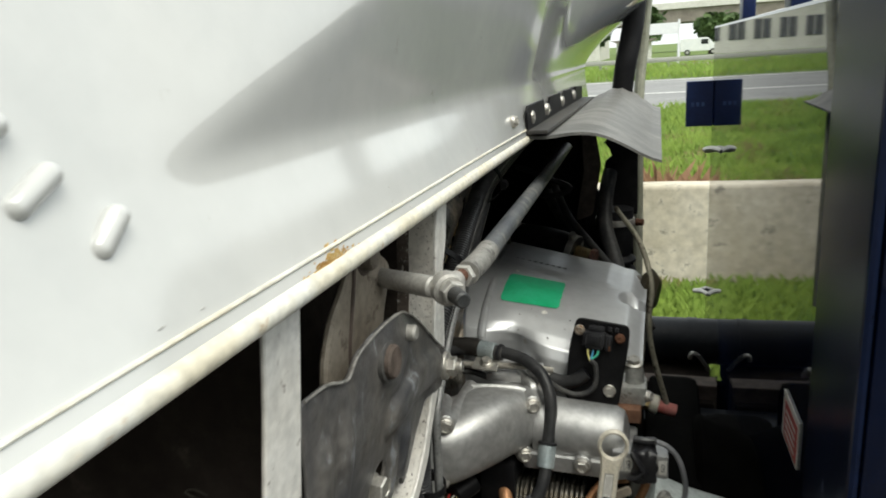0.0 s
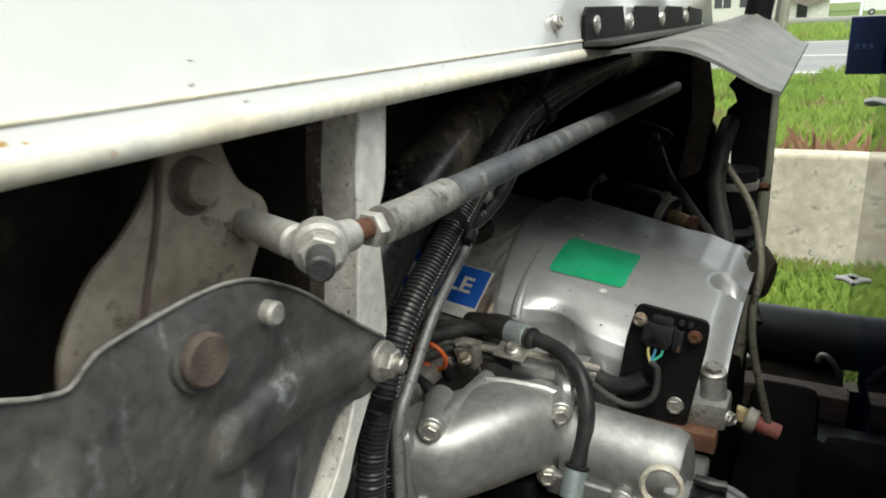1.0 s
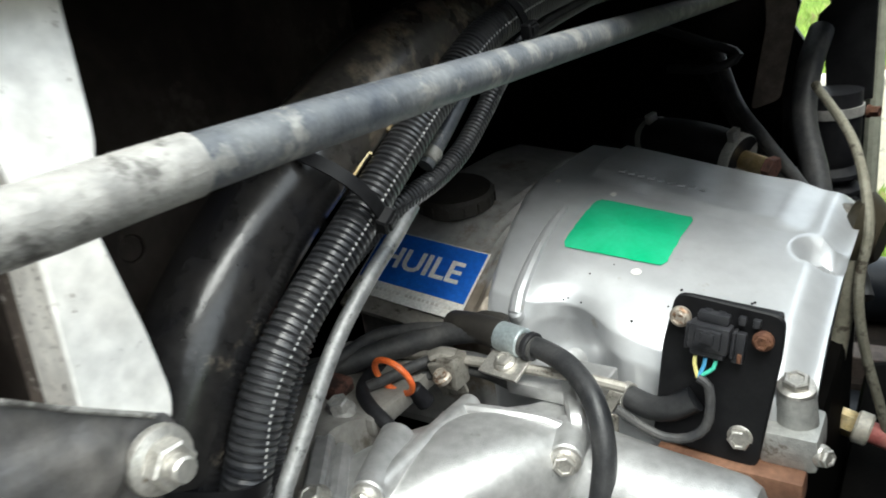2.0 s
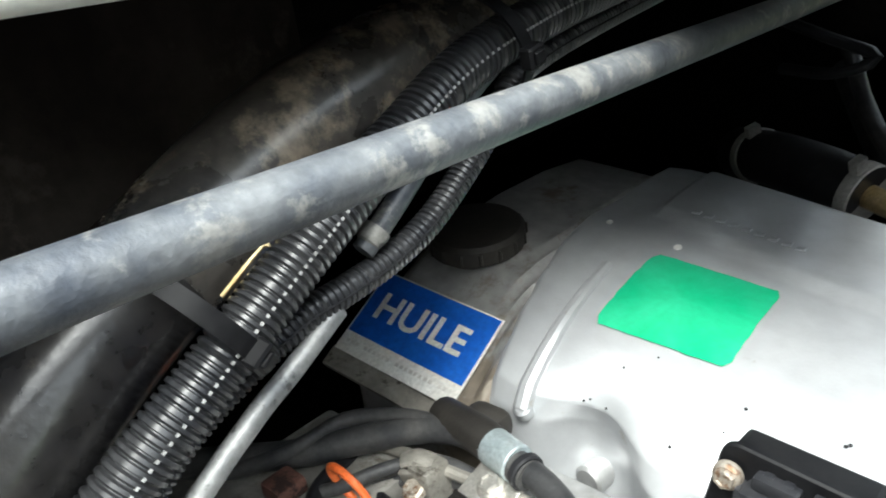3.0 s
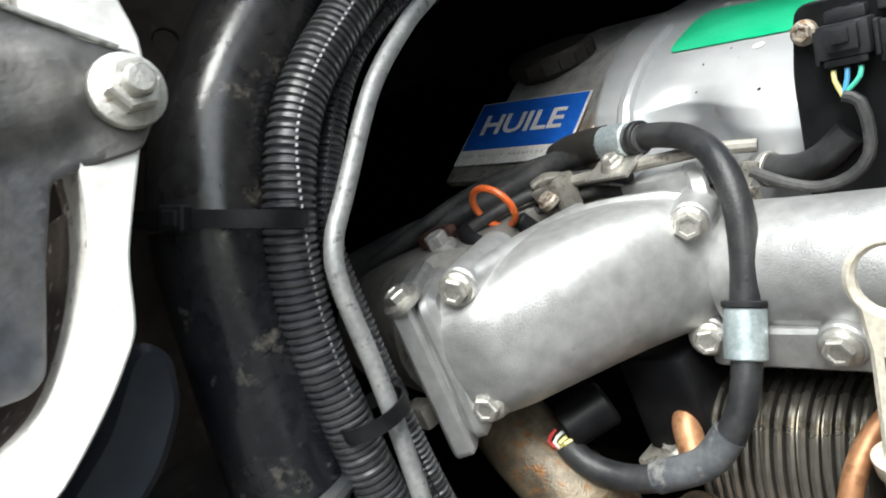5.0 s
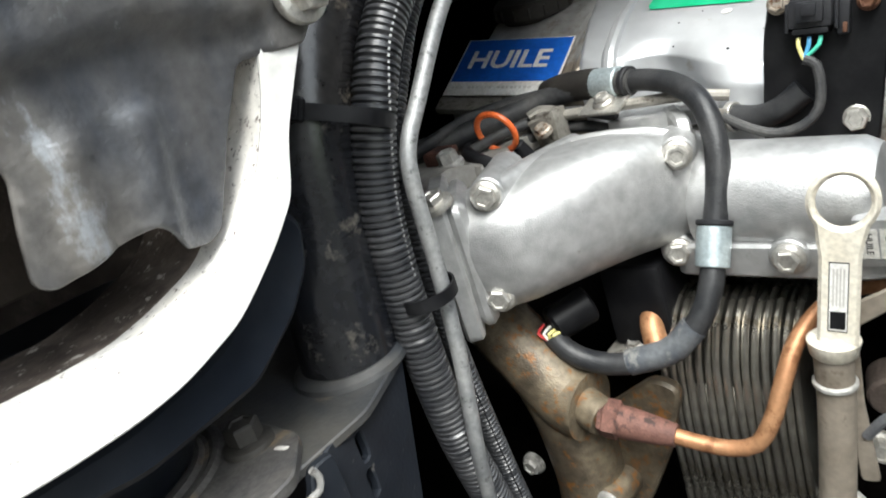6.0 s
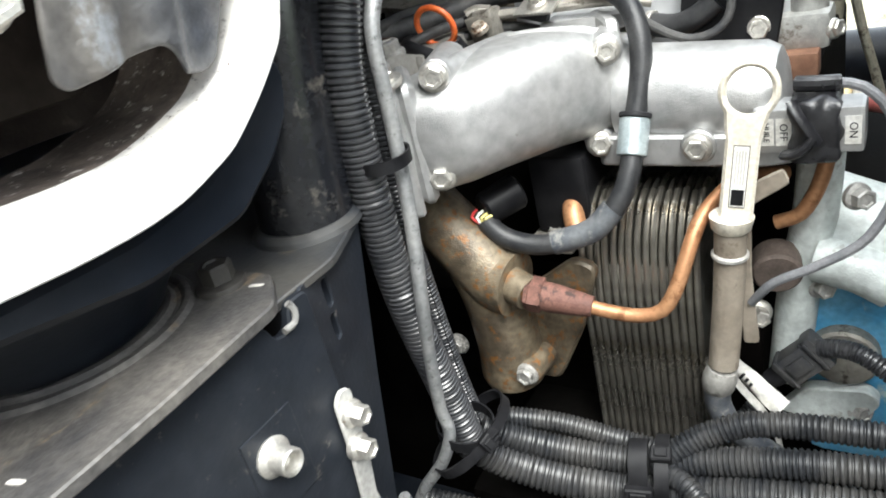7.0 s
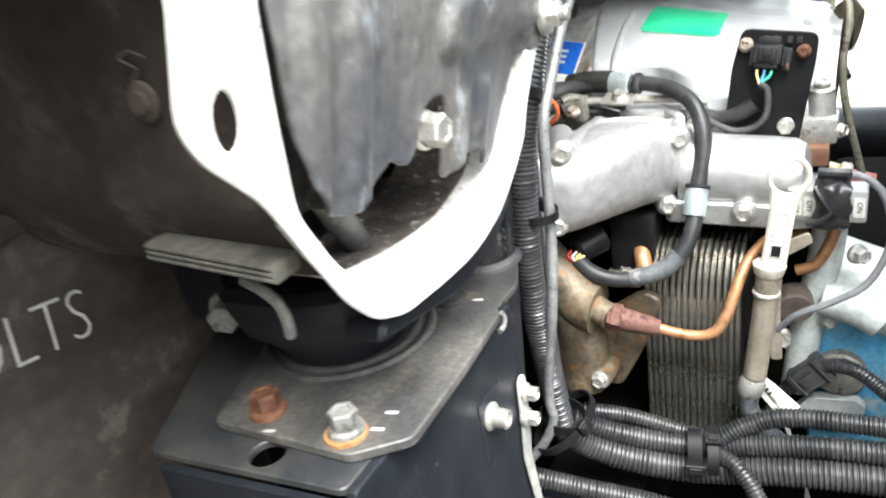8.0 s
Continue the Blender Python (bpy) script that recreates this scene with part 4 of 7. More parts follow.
for rr in (0.045, 0.054):
    part("ring_ridge", lathe([(rr - 0.004, 0.0), (rr - 0.0015, 0.0018), (rr + 0.0010, 0.0018), (rr + 0.003, 0.0)], frame_at((-0.2245, 0.452, 1.0905), (0, 0, 1)), 48, close=False), plate_dusty, top)
hex_bolt(mount, (-0.164, 0.364, 1.0935), (0, 0, 1), 0.0135, 0.012, 0.0100, worn_zinc, "plate_bolt")
part("rusty_washer", lathe([(0.0115, 0), (0.0115, 0.0018), (0.009, 0.0020)], frame_at((-0.164, 0.363, 1.0905), (0, 0, 1)), 20), rust_orange, mount, "orange rusted washer")
hex_bolt(mount, (-0.2195, 0.366, 1.0915), (0, 0, 1), 0.0145, 0.012, 0.0108, rust_red, "plate_bolt", label="dark red rusted bolt")
hex_bolt(mount, (-0.178, 0.503, 1.0915), (0, 0, 1), 0.014, 0.011, 0.012, cap_dust, "plate_bolt")
for x, y in ((-0.207, 0.352), (-0.150, 0.371), (-0.158, 0.506), (-0.15, 0.385)):
    part("paint_chip", slab(soften([(-0.004, -0.001), (0.003, -0.0012), (0.004, 0.001), (-0.003, 0.0013)], 0.001, 2), 0.0004, frame_at((x, y, 1.0906), (0, 0, 1), (1, 0.3, 0)), bevel=0), label_grey, top)
part("side_bolt", lathe([(0.0, 0.0), (0.0092, 0.0), (0.0096, 0.0016), (0.0080, 0.0032), (0.0066, 0.0040), (0.0064, 0.0125), (0.0056, 0.0132), (0.0044, 0.0128), (0.0040, 0.0070), (0.0, 0.0066)], frame_at((-0.140, 0.4675, 1.0285), (1, 0, 0)), 24), zinc, mount)
part("backing_square", block((-0.1415, 0.455, 0.998), (-0.1400, 0.486, 1.044), 0.0005), frame_black, mount)
strap = part("strap", slab(soften([(0.508, 1.024), (0.514, 1.029), (0.521, 1.025), (0.519, 0.985), (0.515, 0.962), (0.528, 0.88), (0.520, 0.88), (0.504, 0.962), (0.507, 0.99)], 0.003, 2), 0.0025, frame_at((-0.140, 0, 0), (1, 0, 0), (0, 1, 0))), zinc_dull, mount, "bent zinc strap")
hex_bolt(mount, (-0.137, 0.5155, 1.0135), (1, 0, 0), 0.0095, 0.009, 0.0072, name="side_bolt")
hex_bolt(mount, (-0.137, 0.5125, 0.9945), (1, 0, 0), 0.0095, 0.009, 0.0072, name="side_bolt")

rubber_mount = thing("rubber_cushion", (-0.215, 0.448, 1.0905), "black round rubber cab cushion on the bracket plate", "cushion")
bm = bmesh.new()
levels = []
for ax, ay, h in ((0.038, 0.042, 0.0), (0.041, 0.045, 0.003), (0.045, 0.050, 0.012), (0.058, 0.064, 0.028), (0.075, 0.080, 0.044), (0.082, 0.087, 0.062), (0.084, 0.0885, 0.070), (0.079, 0.083, 0.0745)):
    e = 1.0 - 0.42 * min(1.0, h / 0.06)
    ring = []
    for k in range(64):
        c, s = math.cos(2 * math.pi * k / 64), math.sin(2 * math.pi * k / 64)
        # the face towards the lug is cut back
        cut = min(1.0, max(0.0, -1.5 * c)) if s < 0 else 0.0
        by = ay + (min(ay, 0.046) - ay) * cut
        ring.append(bm.verts.new((-0.2245 + (ax if c > 0 else min(ax, 0.043)) * math.copysign(abs(c) ** e, c), 0.452 + by * math.copysign(abs(s) ** e, s), 1.0905 + h)))
    levels.append(ring)
for a, b in zip(levels, levels[1:]):
    for k in range(64):
        bm.faces.new((a[k], a[(k + 1) % 64], b[(k + 1) % 64], b[k]))
bm.faces.new(levels[0])
bm.faces.new(levels[-1])
part("cushion_body", bm, cushion, rubber_mount, smooth=50)
part("cushion_skirt", slab(soften([(0.375, 1.140), (0.450, 1.126), (0.500, 1.129), (0.527, 1.145), (0.541, 1.160), (0.546, 1.177), (0.540, 1.186), (0.532, 1.184), (0.515, 1.166), (0.489, 1.1505), (0.451, 1.1450), (0.380, 1.1490)], 0.006, 3), 0.024, frame_at((-0.1625, 0, 0), (1, 0, 0), (0, 1, 0)), bevel=0.003), cushion, rubber_mount)
part("cushion_lug", block((-0.300, 0.392, 1.122), (-0.246, 0.44, 1.172), 0.010), cushion, rubber_mount)
hex_bolt(rubber_mount, (-0.256, 0.391, 1.137), (0.45, -1, -0.1), 0.0165, 0.013, 0.012, worn_zinc, "lug_bolt")
part("clip_edge", tube([(-0.203, 0.362, 1.176), (-0.190, 0.359, 1.174), (-0.180, 0.358, 1.168), (-0.178, 0.3585, 1.158), (-0.180, 0.360, 1.149)], 0.0030, 0.003, 8), worn_zinc, rubber_mount)

# liner behind the mount with chalk letters
liner = thing("wheel_arch_liner", (-0.34, 0.3, 0.55), "dusty brown wheel arch liner with chalk letters", "liner")
part("liner_panel", slab(soften([(-0.30, 0.55), (0.64, 0.55), (0.64, 1.25), (0.80, 1.28), (0.78, 1.418), (-0.30, 1.418)], 0.02), 0.004, frame_at((-0.345, 0, 0), (1, 0, 0), (0, 1, 0))), liner_brown, liner)
part("perforated_panel", slab(soften([(0.560, 1.2665), (0.640, 1.2630), (0.82, 1.275), (0.82, 1.418), (0.560, 1.418)], 0.004, 2), 0.003, frame_at((-0.2265, 0, 0), (1, 0, 0), (0, 1, 0)),
                         [circle(0.610, 1.2928, 0.0075, 24), circle(0.6355, 1.2952, 0.0065, 24)]), brown_panel, liner)
part("panel_fold", block((-0.262, 0.562, 1.2635), (-0.2255, 0.690, 1.2665), 0.001), lever_beige, liner, "dusty folded lower edge")
for yy, zz, rr in ((0.610, 1.2928, 0.0070), (0.6355, 1.2952, 0.0060)):
    part("dimple", lathe([(0.0, -0.0035), (rr * 0.7, -0.0032), (rr, 0.0)], frame_at((-0.2252, yy, zz), (1, 0, 0)), 20), brown_panel, liner)
part("liner_bead", tube([(-0.338, 0.10, 1.19), (-0.335, 0.26, 1.20), (-0.337, 0.36, 1.215), (-0.339, 0.60, 1.22)], 0.010, 0.02, 10), liner_brown, liner)
part("clip", tube([(-0.335, 0.405, 1.280), (-0.312, 0.41, 1.285), (-0.305, 0.414, 1.262), (-0.315, 0.415, 1.240)], 0.007, 0.004, 8), lever_beige, liner)
part("clip", block((-0.340, 0.370, 1.242), (-0.318, 0.392, 1.258), 0.003), lever_beige, liner)
ledge_m = frame_at((-0.1395, 0.323, 1.2085), (0.07, 0, 1.0), (-1, 0, 0.07))
ledge = part("ledge", block((0.0, -0.016, -0.0085), (0.072, 0.0, 0.0), 0.001, ledge_m), ledge_dust, liner, "ribbed dusty ledge")
for k in range(3):
    part("ledge_rib", block((0.001, -0.0005, -0.0070 + 0.0026 * k), (0.071, 0.0014, -0.0056 + 0.0026 * k), 0.0004, ledge_m), ledge_dust, ledge)
part("boss", lathe([(0.0, 0.0040), (0.0042, 0.0040), (0.0046, 0.0018), (0.0075, 0.0015), (0.0080, 0.0)], frame_at((-0.180, 0.3225, 1.2740), (0, -1, 0)), 20), pin_brown, liner)
part("chalk_scribble", tube([(-0.172, 0.322, 1.290), (-0.180, 0.322, 1.2925), (-0.186, 0.322, 1.290), (-0.178, 0.322, 1.286), (-0.183, 0.322, 1.282)], 0.0005, 0.002, 6), ledge_dust, liner)
lettering(liner, "OLTS", frame_at((-0.3400, 0.3215, 1.146), (1, 0, 0), (0, 1.0, -0.12)), 0.046, chalk, "chalk_letters", 0.0004, 0.72, -0.0011)

# pressed grey bracket in the pocket
arm = thing("pressed_bracket", (-0.12, 0.46, 1.26), "dark grey pressed steel bracket with large round pins", "bracket")
out = soften([(0.328, 1.345), (0.358, 1.342), (0.374, 1.335), (0.386, 1.332), (0.397, 1.341), (0.418, 1.3435), (0.440, 1.3465), (0.458, 1.3455), (0.476, 1.3395), (0.504, 1.3235), (0.545, 1.290), (0.561, 1.277), (0.573, 1.271), (0.577, 1.257), (0.561, 1.242), (0.534, 1.243), (0.523, 1.222), (0.515, 1.204),
              (0.509, 1.191), (0.503, 1.188), (0.493, 1.190), (0.489, 1.199), (0.485, 1.2025), (0.472, 1.2015), (0.456, 1.198), (0.449, 1.1975), (0.4445, 1.202), (0.447, 1.218), (0.4505, 1.233), (0.447, 1.241), (0.440, 1.2435), (0.430, 1.242), (0.424, 1.236),
              (0.421, 1.225), (0.414, 1.218), (0.405, 1.220), (0.398, 1.2255), (0.386, 1.221), (0.375, 1.216), (0.368, 1.213), (0.360, 1.214), (0.348, 1.219), (0.338, 1.235), (0.334, 1.252), (0.330, 1.28)], 0.003, 3)
arm_m = Matrix.Translation((0.0055, 0, 0)) @ Matrix(((1, 0, 0.05, -0.05 * 1.26), (0, 1, 0, 0), (0, 0, 1, 0), (0, 0, 0, 1)))


def arm_relief(y, z):
    """Pressed folds of the bracket: one broad rib towards the nut and upright flutes under it."""
    def near(p, q):
        d = Vector(q) - Vector(p)
        t = min(1.0, max(0.0, (Vector((y, z)) - Vector(p)).dot(d) / d.length_squared))
        return (Vector((y, z)) - Vector(p) - d * t).length
    d = min(near((0.456, 1.272), (0.50, 1.276)), near((0.50, 1.276), (0.540, 1.268)))
    h = 0.0065 * math.exp(-(d / 0.0145) ** 6)
    low = smooth01((1.318 - z) / 0.02)
    for yc, w, a in ((0.344, 0.0085, 0.005), (0.374, 0.0075, 0.004), (0.494, 0.007, 0.004), (0.470, 0.006, 0.0035)):
        top = low if yc < 0.4 else smooth01((1.245 - z) / 0.012)
        h = max(h, a * math.exp(-((y - yc - 0.10 * (z - 1.26)) / w) ** 4) * top)
    h += 0.0045 * math.exp(-(math.hypot(y - 0.452, z - 1.322) / 0.030) ** 6)
    h += 0.0006 * noise.noise(Vector((y * 90, z * 90, 0)))
    # the skirt below the rib leans back into the pocket
    return h - 0.14 * max(0.0, 1.285 - z) * smooth01((0.555 - y) / 0.03)


bm = slab(out, 0.003, frame_at((-0.1260, 0, 0), (1, 0, 0), (0, 1, 0)))
for k in range(78):
    bmesh.ops.bisect_plane(bm, geom=bm.verts[:] + bm.edges[:] + bm.faces[:], plane_co=(0, 0.328 + 0.0032 * k, 0), plane_no=(0, 1, 0))
for k in range(50):
    bmesh.ops.bisect_plane(bm, geom=bm.verts[:] + bm.edges[:] + bm.faces[:], plane_co=(0, 0, 1.192 + 0.0032 * k), plane_no=(0, 0, 1))
for v in bm.verts:
    v.co.x += arm_relief(v.co.y, v.co.z)
bmesh.ops.transform(bm, matrix=arm_m, verts=bm.verts)
part("plate", bm, arm_slate, arm, smooth=50)
part("edge_lip", tube([arm_m @ Vector((-0.1226 + arm_relief(y, z), y, z)) for y, z in ((0.333, 1.3445), (0.358, 1.3415), (0.374, 1.335), (0.386, 1.3325), (0.397, 1.340), (0.418, 1.343), (0.440, 1.346), (0.458, 1.345), (0.476, 1.339), (0.504, 1.323), (0.525, 1.306), (0.545, 1.290), (0.568, 1.273))], 0.0010, 0.004, 8), worn_zinc, arm)
part("pin_collar", lathe([(0.0135, -0.002), (0.0135, 0.0012), (0.0118, 0.0016)], frame_at(arm_m @ Vector((-0.1190, 0.4365, 1.3205)), (1, 0, 0)), 28), bracket_grey, arm)
part("pin", lathe([(0.0112, -0.002), (0.0112, 0.0042), (0.0098, 0.0056)], frame_at(arm_m @ Vector((-0.1190, 0.4365, 1.3205)), (1, 0, 0)), 28), pin_brown, arm, "large dark brown pin head")
part("pin", lathe([(0.0056, -0.002), (0.0056, 0.0050), (0.0042, 0.0065)], frame_at(arm_m @ Vector((-0.1190, 0.475, 1.325)), (1, 0, 0)), 20), zinc_dull, arm)
hex_bolt(arm, arm_m @ Vector((-0.1190, 0.5635, 1.2595)), (1, 0, 0), 0.0145, 0.009, 0.0120, zinc, "nut", stud=0.005)
hex_bolt(arm, (-0.130, 0.4330, 1.2285), (1, -0.1, 0), 0.0145, 0.012, 0.0100, zinc, "bolt")

lever = thing("lock_lever", (-0.15, 0.44, 1.33), "dusty beige forged lock lever behind the bracket", "lever")
part("lever_plate", slab(soften([(0.392, 1.300), (0.395, 1.322), (0.398, 1.334), (0.403, 1.343), (0.415, 1.358), (0.428, 1.366), (0.440, 1.376), (0.450, 1.388), (0.455, 1.400), (0.456, 1.409), (0.484, 1.409), (0.487, 1.392), (0.494, 1.376), (0.508, 1.367), (0.511, 1.357), (0.503, 1.347), (0.494, 1.334), (0.478, 1.300), (0.430, 1.270)], 0.006, 4), 0.006, frame_at((-0.140, 0, 0), (1, 0, 0), (0, 1, 0)), bevel=0.0018), lever_beige, lever)
part("fold", tube([(-0.1340, 0.452, 1.396), (-0.1335, 0.446, 1.372), (-0.1340, 0.432, 1.335), (-0.1340, 0.428, 1.318)], 0.0016, 0.01, 8), pin_brown, lever)
part("pin_grime", lathe([(0.0128, 0.0), (0.0124, 0.0006), (0.009, 0.0008)], frame_at((-0.1342, 0.4665, 1.3810), (1, 0, 0)), 20), pin_brown, lever)
part("pivot_pin", lathe([(0.0098, 0.0), (0.0098, 0.006), (0.0086, 0.0085), (0.006, 0.0095)], frame_at((-0.1345, 0.4665, 1.382), (1, 0, 0)), 24), pin_dusty, lever)
part("stub_arm", rod((-0.138, 0.494, 1.3585), (-0.090, 0.477, 1.3580), 0.0070, 0.0076, 18, 0.0015), zinc_dull, lever)

stay = thing("stay_rod", (-0.1, 0.9, 1.34), "grey weathered steel stay rod with a threaded end", "rod")
EYE_WAY = (0.62, -0.78, -0.02)
part("eye", lathe([(0.0095, -0.0062), (0.0114, -0.0048), (0.0117, 0.0), (0.0114, 0.0048), (0.0095, 0.0062)], frame_at((-0.0815, 0.480, 1.3565), EYE_WAY), 28), zinc_dull, stay)
part("eye_shank", rod((-0.0825, 0.484, 1.3565), (-0.0812, 0.502, 1.3555), 0.0080, 0.0070, 18, 0.001), zinc_dull, stay)
hex_bolt(stay, Vector((-0.0815, 0.480, 1.3565)) + Vector(EYE_WAY) * 0.0058, EYE_WAY, 0.0150, 0.0085, 0.0086, zinc_dull, "nut")
part("bolt_end", rod(Vector((-0.0815, 0.480, 1.3565)) + Vector(EYE_WAY) * 0.012, Vector((-0.0815, 0.480, 1.3565)) + Vector(EYE_WAY) * 0.0285, 0.0058, 0.0054, 18, 0.0012), bolt_dark, stay, "dark greasy bolt end")
part("thread", rod((-0.082, 0.494, 1.356), (-0.0785, 0.524, 1.3555), 0.0048), rusty_bolt, stay, "rusty threaded shank")
part("jam_nut", lathe([(0.0078, 0), (0.0086, 0.001), (0.0086, 0.005), (0.0078, 0.006)], frame_at((-0.080, 0.512, 1.3545), (0.1, 1, -0.05)), 6), zinc_dull, stay)
ferr = [(-0.0780, 0.519, 1.3550), (-0.0772, 0.54, 1.3545), (-0.0768, 0.56, 1.3550), (-0.0775, 0.580, 1.3548)]
part("collar", tube(ferr, 0.0090, 0.008, 20), worn_zinc, stay)
part("shaft", tube([(-0.0765, 0.560, 1.3550), (-0.0800, 0.64, 1.3535), (-0.0863, 0.76, 1.3500), (-0.0935, 0.90, 1.3460), (-0.104, 1.10, 1.3400), (-0.119, 1.38, 1.332)], 0.0083, 0.02, 22), rod_grey, stay)

# arched black tube welded on the bracket plate
arch = thing("arched_tube", (-0.19, 0.585, 1.09), "black painted arched steel tube welded to the bracket plate", "tube")
ARCH = curve_points([(-0.190, 0.578, 1.0865), (-0.188, 0.588, 1.155), (-0.184, 0.601, 1.217), (-0.182, 0.638, 1.265), (-0.182, 0.702, 1.309), (-0.184, 0.800, 1.350), (-0.187, 0.940, 1.370), (-0.188, 1.1, 1.378), (-0.18, 1.494, 1.380)], 0.008)
split = next(i for i, p in enumerate(ARCH) if p.y > 0.706)
tie_low = next(i for i, p in enumerate(ARCH) if p.z > 1.208)
part("tube_skin", sweep(ARCH[:tie_low + 1], 0.0262, 36), pipe_black, arch)
part("tube_skin", sweep(ARCH[tie_low:split + 1], 0.0262, 36), pipe_soiled, arch, "black tube length with brown dust")
part("tube_skin", sweep(ARCH[split:], 0.0262, 36), pipe_dusty, arch, "black tube length caked with brown dust")
part("weld_bead", lathe([(0.024, 0.0), (0.0315, 0.0), (0.0305, 0.003), (0.0268, 0.0055)], frame_at((-0.190, 0.577, 1.0838), (0, 0, 1)), 32), shelf_paint, arch)
for pts in ([(-0.1610, 0.720, 1.3015), (-0.1605, 0.731, 1.3080), (-0.1610, 0.7405, 1.3130), (-0.1600, 0.7430, 1.3125)], [(-0.1612, 0.760, 1.3205), (-0.1612, 0.773, 1.3275), (-0.1618, 0.786, 1.3345)]):
    part("brass_strip", tube(pts, 0.0014, 0.004, 6), brass, arch, "thin yellow strip")

# ---- wiring conduits on the tube ----
LOOM_MAIN = [(-0.162, 0.632, 0.885), (-0.164, 0.620, 0.95), (-0.164, 0.606, 1.03), (-0.162, 0.603, 1.11), (-0.159, 0.607, 1.165), (-0.153, 0.621, 1.21), (-0.151, 0.650, 1.248), (-0.150, 0.712, 1.286), (-0.150, 0.765, 1.316), (-0.150, 0.805, 1.336), (-0.149, 0.865, 1.360), (-0.146, 0.98, 1.376), (-0.15, 1.2, 1.383)]
wires = thing("wiring_conduit", (-0.16, 0.63, 0.88), "thick black corrugated wiring conduit with a white seam", "conduit")
part("conduit_skin", ribbed(LOOM_MAIN, 0.0112), conduit, wires)
marks = (bmesh.new(), bmesh.new())
ln = curve_points(LOOM_MAIN, 0.0010)
for i in range(4, len(ln) - 3, 3):
    if ln[i].z < 1.12:
        continue
    t = (ln[i + 1] - ln[i]).normalized()
    side = Vector((1, -0.25, 0)) - t * t.dot(Vector((1, -0.25, 0)))
    low = smooth01((1.235 - ln[i].z) / 0.05)
    nrm = (side.normalized() + (0.50 * low - 0.12) * t.cross(side).normalized()).normalized()
    p = ln[i] + nrm * 0.0110
    block((-0.0007, -0.00055 + 0.0002 * low, -0.0004), (0.0007, 0.00055 - 0.0002 * low, 0.0003), 0, frame_at(p, nrm, t), 1, marks[0 if low < 0.7 else 1])
part("seam_line", marks[0], seam_white, wires, "dotted white seam", 0)
part("seam_line", marks[1], seam_grey, wires, "faded dotted seam", 0)
for k in range(7):
    p = ln[int(len(ln) * (0.575 + 0.012 * k))] + Vector((0.0088, -0.001, -0.0045 + 0.002 * (k % 3)))
    part("paint_dot", block((-0.001, -0.001, -0.0006), (0.001, 0.001, 0.0006), 0.0003, Matrix.Translation(p)), orange, wires)
thin = thing("thin_conduit", (-0.16, 0.63, 0.88), "thin black corrugated conduit beside the thick one", "conduit")
LOOM_THIN = [(-0.166, 0.650, 0.890), (-0.168, 0.642, 0.95), (-0.167, 0.632, 1.04), (-0.166, 0.630, 1.09), (-0.165, 0.631, 1.14), (-0.163, 0.634, 1.185), (-0.162, 0.652, 1.217), (-0.161, 0.676, 1.246), (-0.159, 0.705, 1.265), (-0.156, 0.745, 1.280), (-0.155, 0.768, 1.283), (-0.155, 0.792, 1.286), (-0.155, 0.819, 1.294), (-0.155, 0.847, 1.310), (-0.154, 0.871, 1.327), (-0.152, 0.91, 1.350), (-0.15, 1.1, 1.372)]
part("conduit_skin", ribbed(LOOM_THIN, 0.0066, 0.0030, 0.0010, 14), conduit, thin)
ln = curve_points(LOOM_THIN, 0.003)
seam = []
for a, b in zip(ln, ln[1:]):
    t = (b - a).normalized()
    side = Vector((1, -0.6, 0)) - t * t.dot(Vector((1, -0.6, 0)))
    seam.append(a + side.normalized() * 0.0064)
part("seam_line", sweep(seam, 0.0005, 6), rubber, thin, "dark split seam")
steel = thing("steel_pipe", (-0.16, 0.6, 0.85), "thin pale galvanised pipe beside the conduits", "pipe")
part("pipe_skin", tube([(-0.2, 0.59, 0.86), (-0.203, 0.598, 0.837), (-0.19, 0.603, 0.86), (-0.171, 0.608, 0.886), (-0.161, 0.611, 0.912), (-0.163, 0.611, 0.932), (-0.157, 0.608, 0.98), (-0.150, 0.606, 1.02), (-0.147, 0.612, 1.07), (-0.147, 0.6175, 1.12), (-0.147, 0.620, 1.165), (-0.147, 0.626, 1.183), (-0.147, 0.642, 1.200), (-0.147, 0.678, 1.236), (-0.148, 0.712, 1.257), (-0.150, 0.735, 1.2665), (-0.154, 0.762, 1.2775)], 0.0043, 0.004, 14), tube_grey, steel)
bar_b = thing("support_bar", (-0.15, 0.85, 1.33), "dull grey support bar with a rounded tip between the conduits", "bar")
part("bar_skin", tube([(-0.1555, 0.781, 1.2950), (-0.154, 0.80, 1.308), (-0.151, 0.84, 1.338), (-0.149, 0.90, 1.372), (-0.149, 0.94, 1.419)], 0.0050, 0.006, 14), rod_grey, bar_b)
part("bar_tip", lathe([(0.0062, 0.0), (0.0066, 0.003), (0.0055, 0.007), (0.003, 0.009)], frame_at((-0.1545, 0.790, 1.3020), (-0.08, -0.78, -0.55)), 16), worn_zinc, bar_b)
cable_tie(arch, (-0.1790, 0.6005, 1.2095), (0.125, 0.407, 0.91), 0.0405, 0.0072, (1.0, 0.76), (0.8, 0.5, -0.33), (0.002, -0.0330))
cable_tie(arch, (-0.1720, 0.7065, 1.3025), (0, 0.85, 0.5), 0.0395, 0.0072, (1.0, 0.76), (0.9, 0.1, -0.45))
cable_tie(arch, (-0.1690, 0.868, 1.3600), (0, 0.97, 0.2), 0.0395, 0.0070, (1.0, 0.74), (1, 0, -0.1))
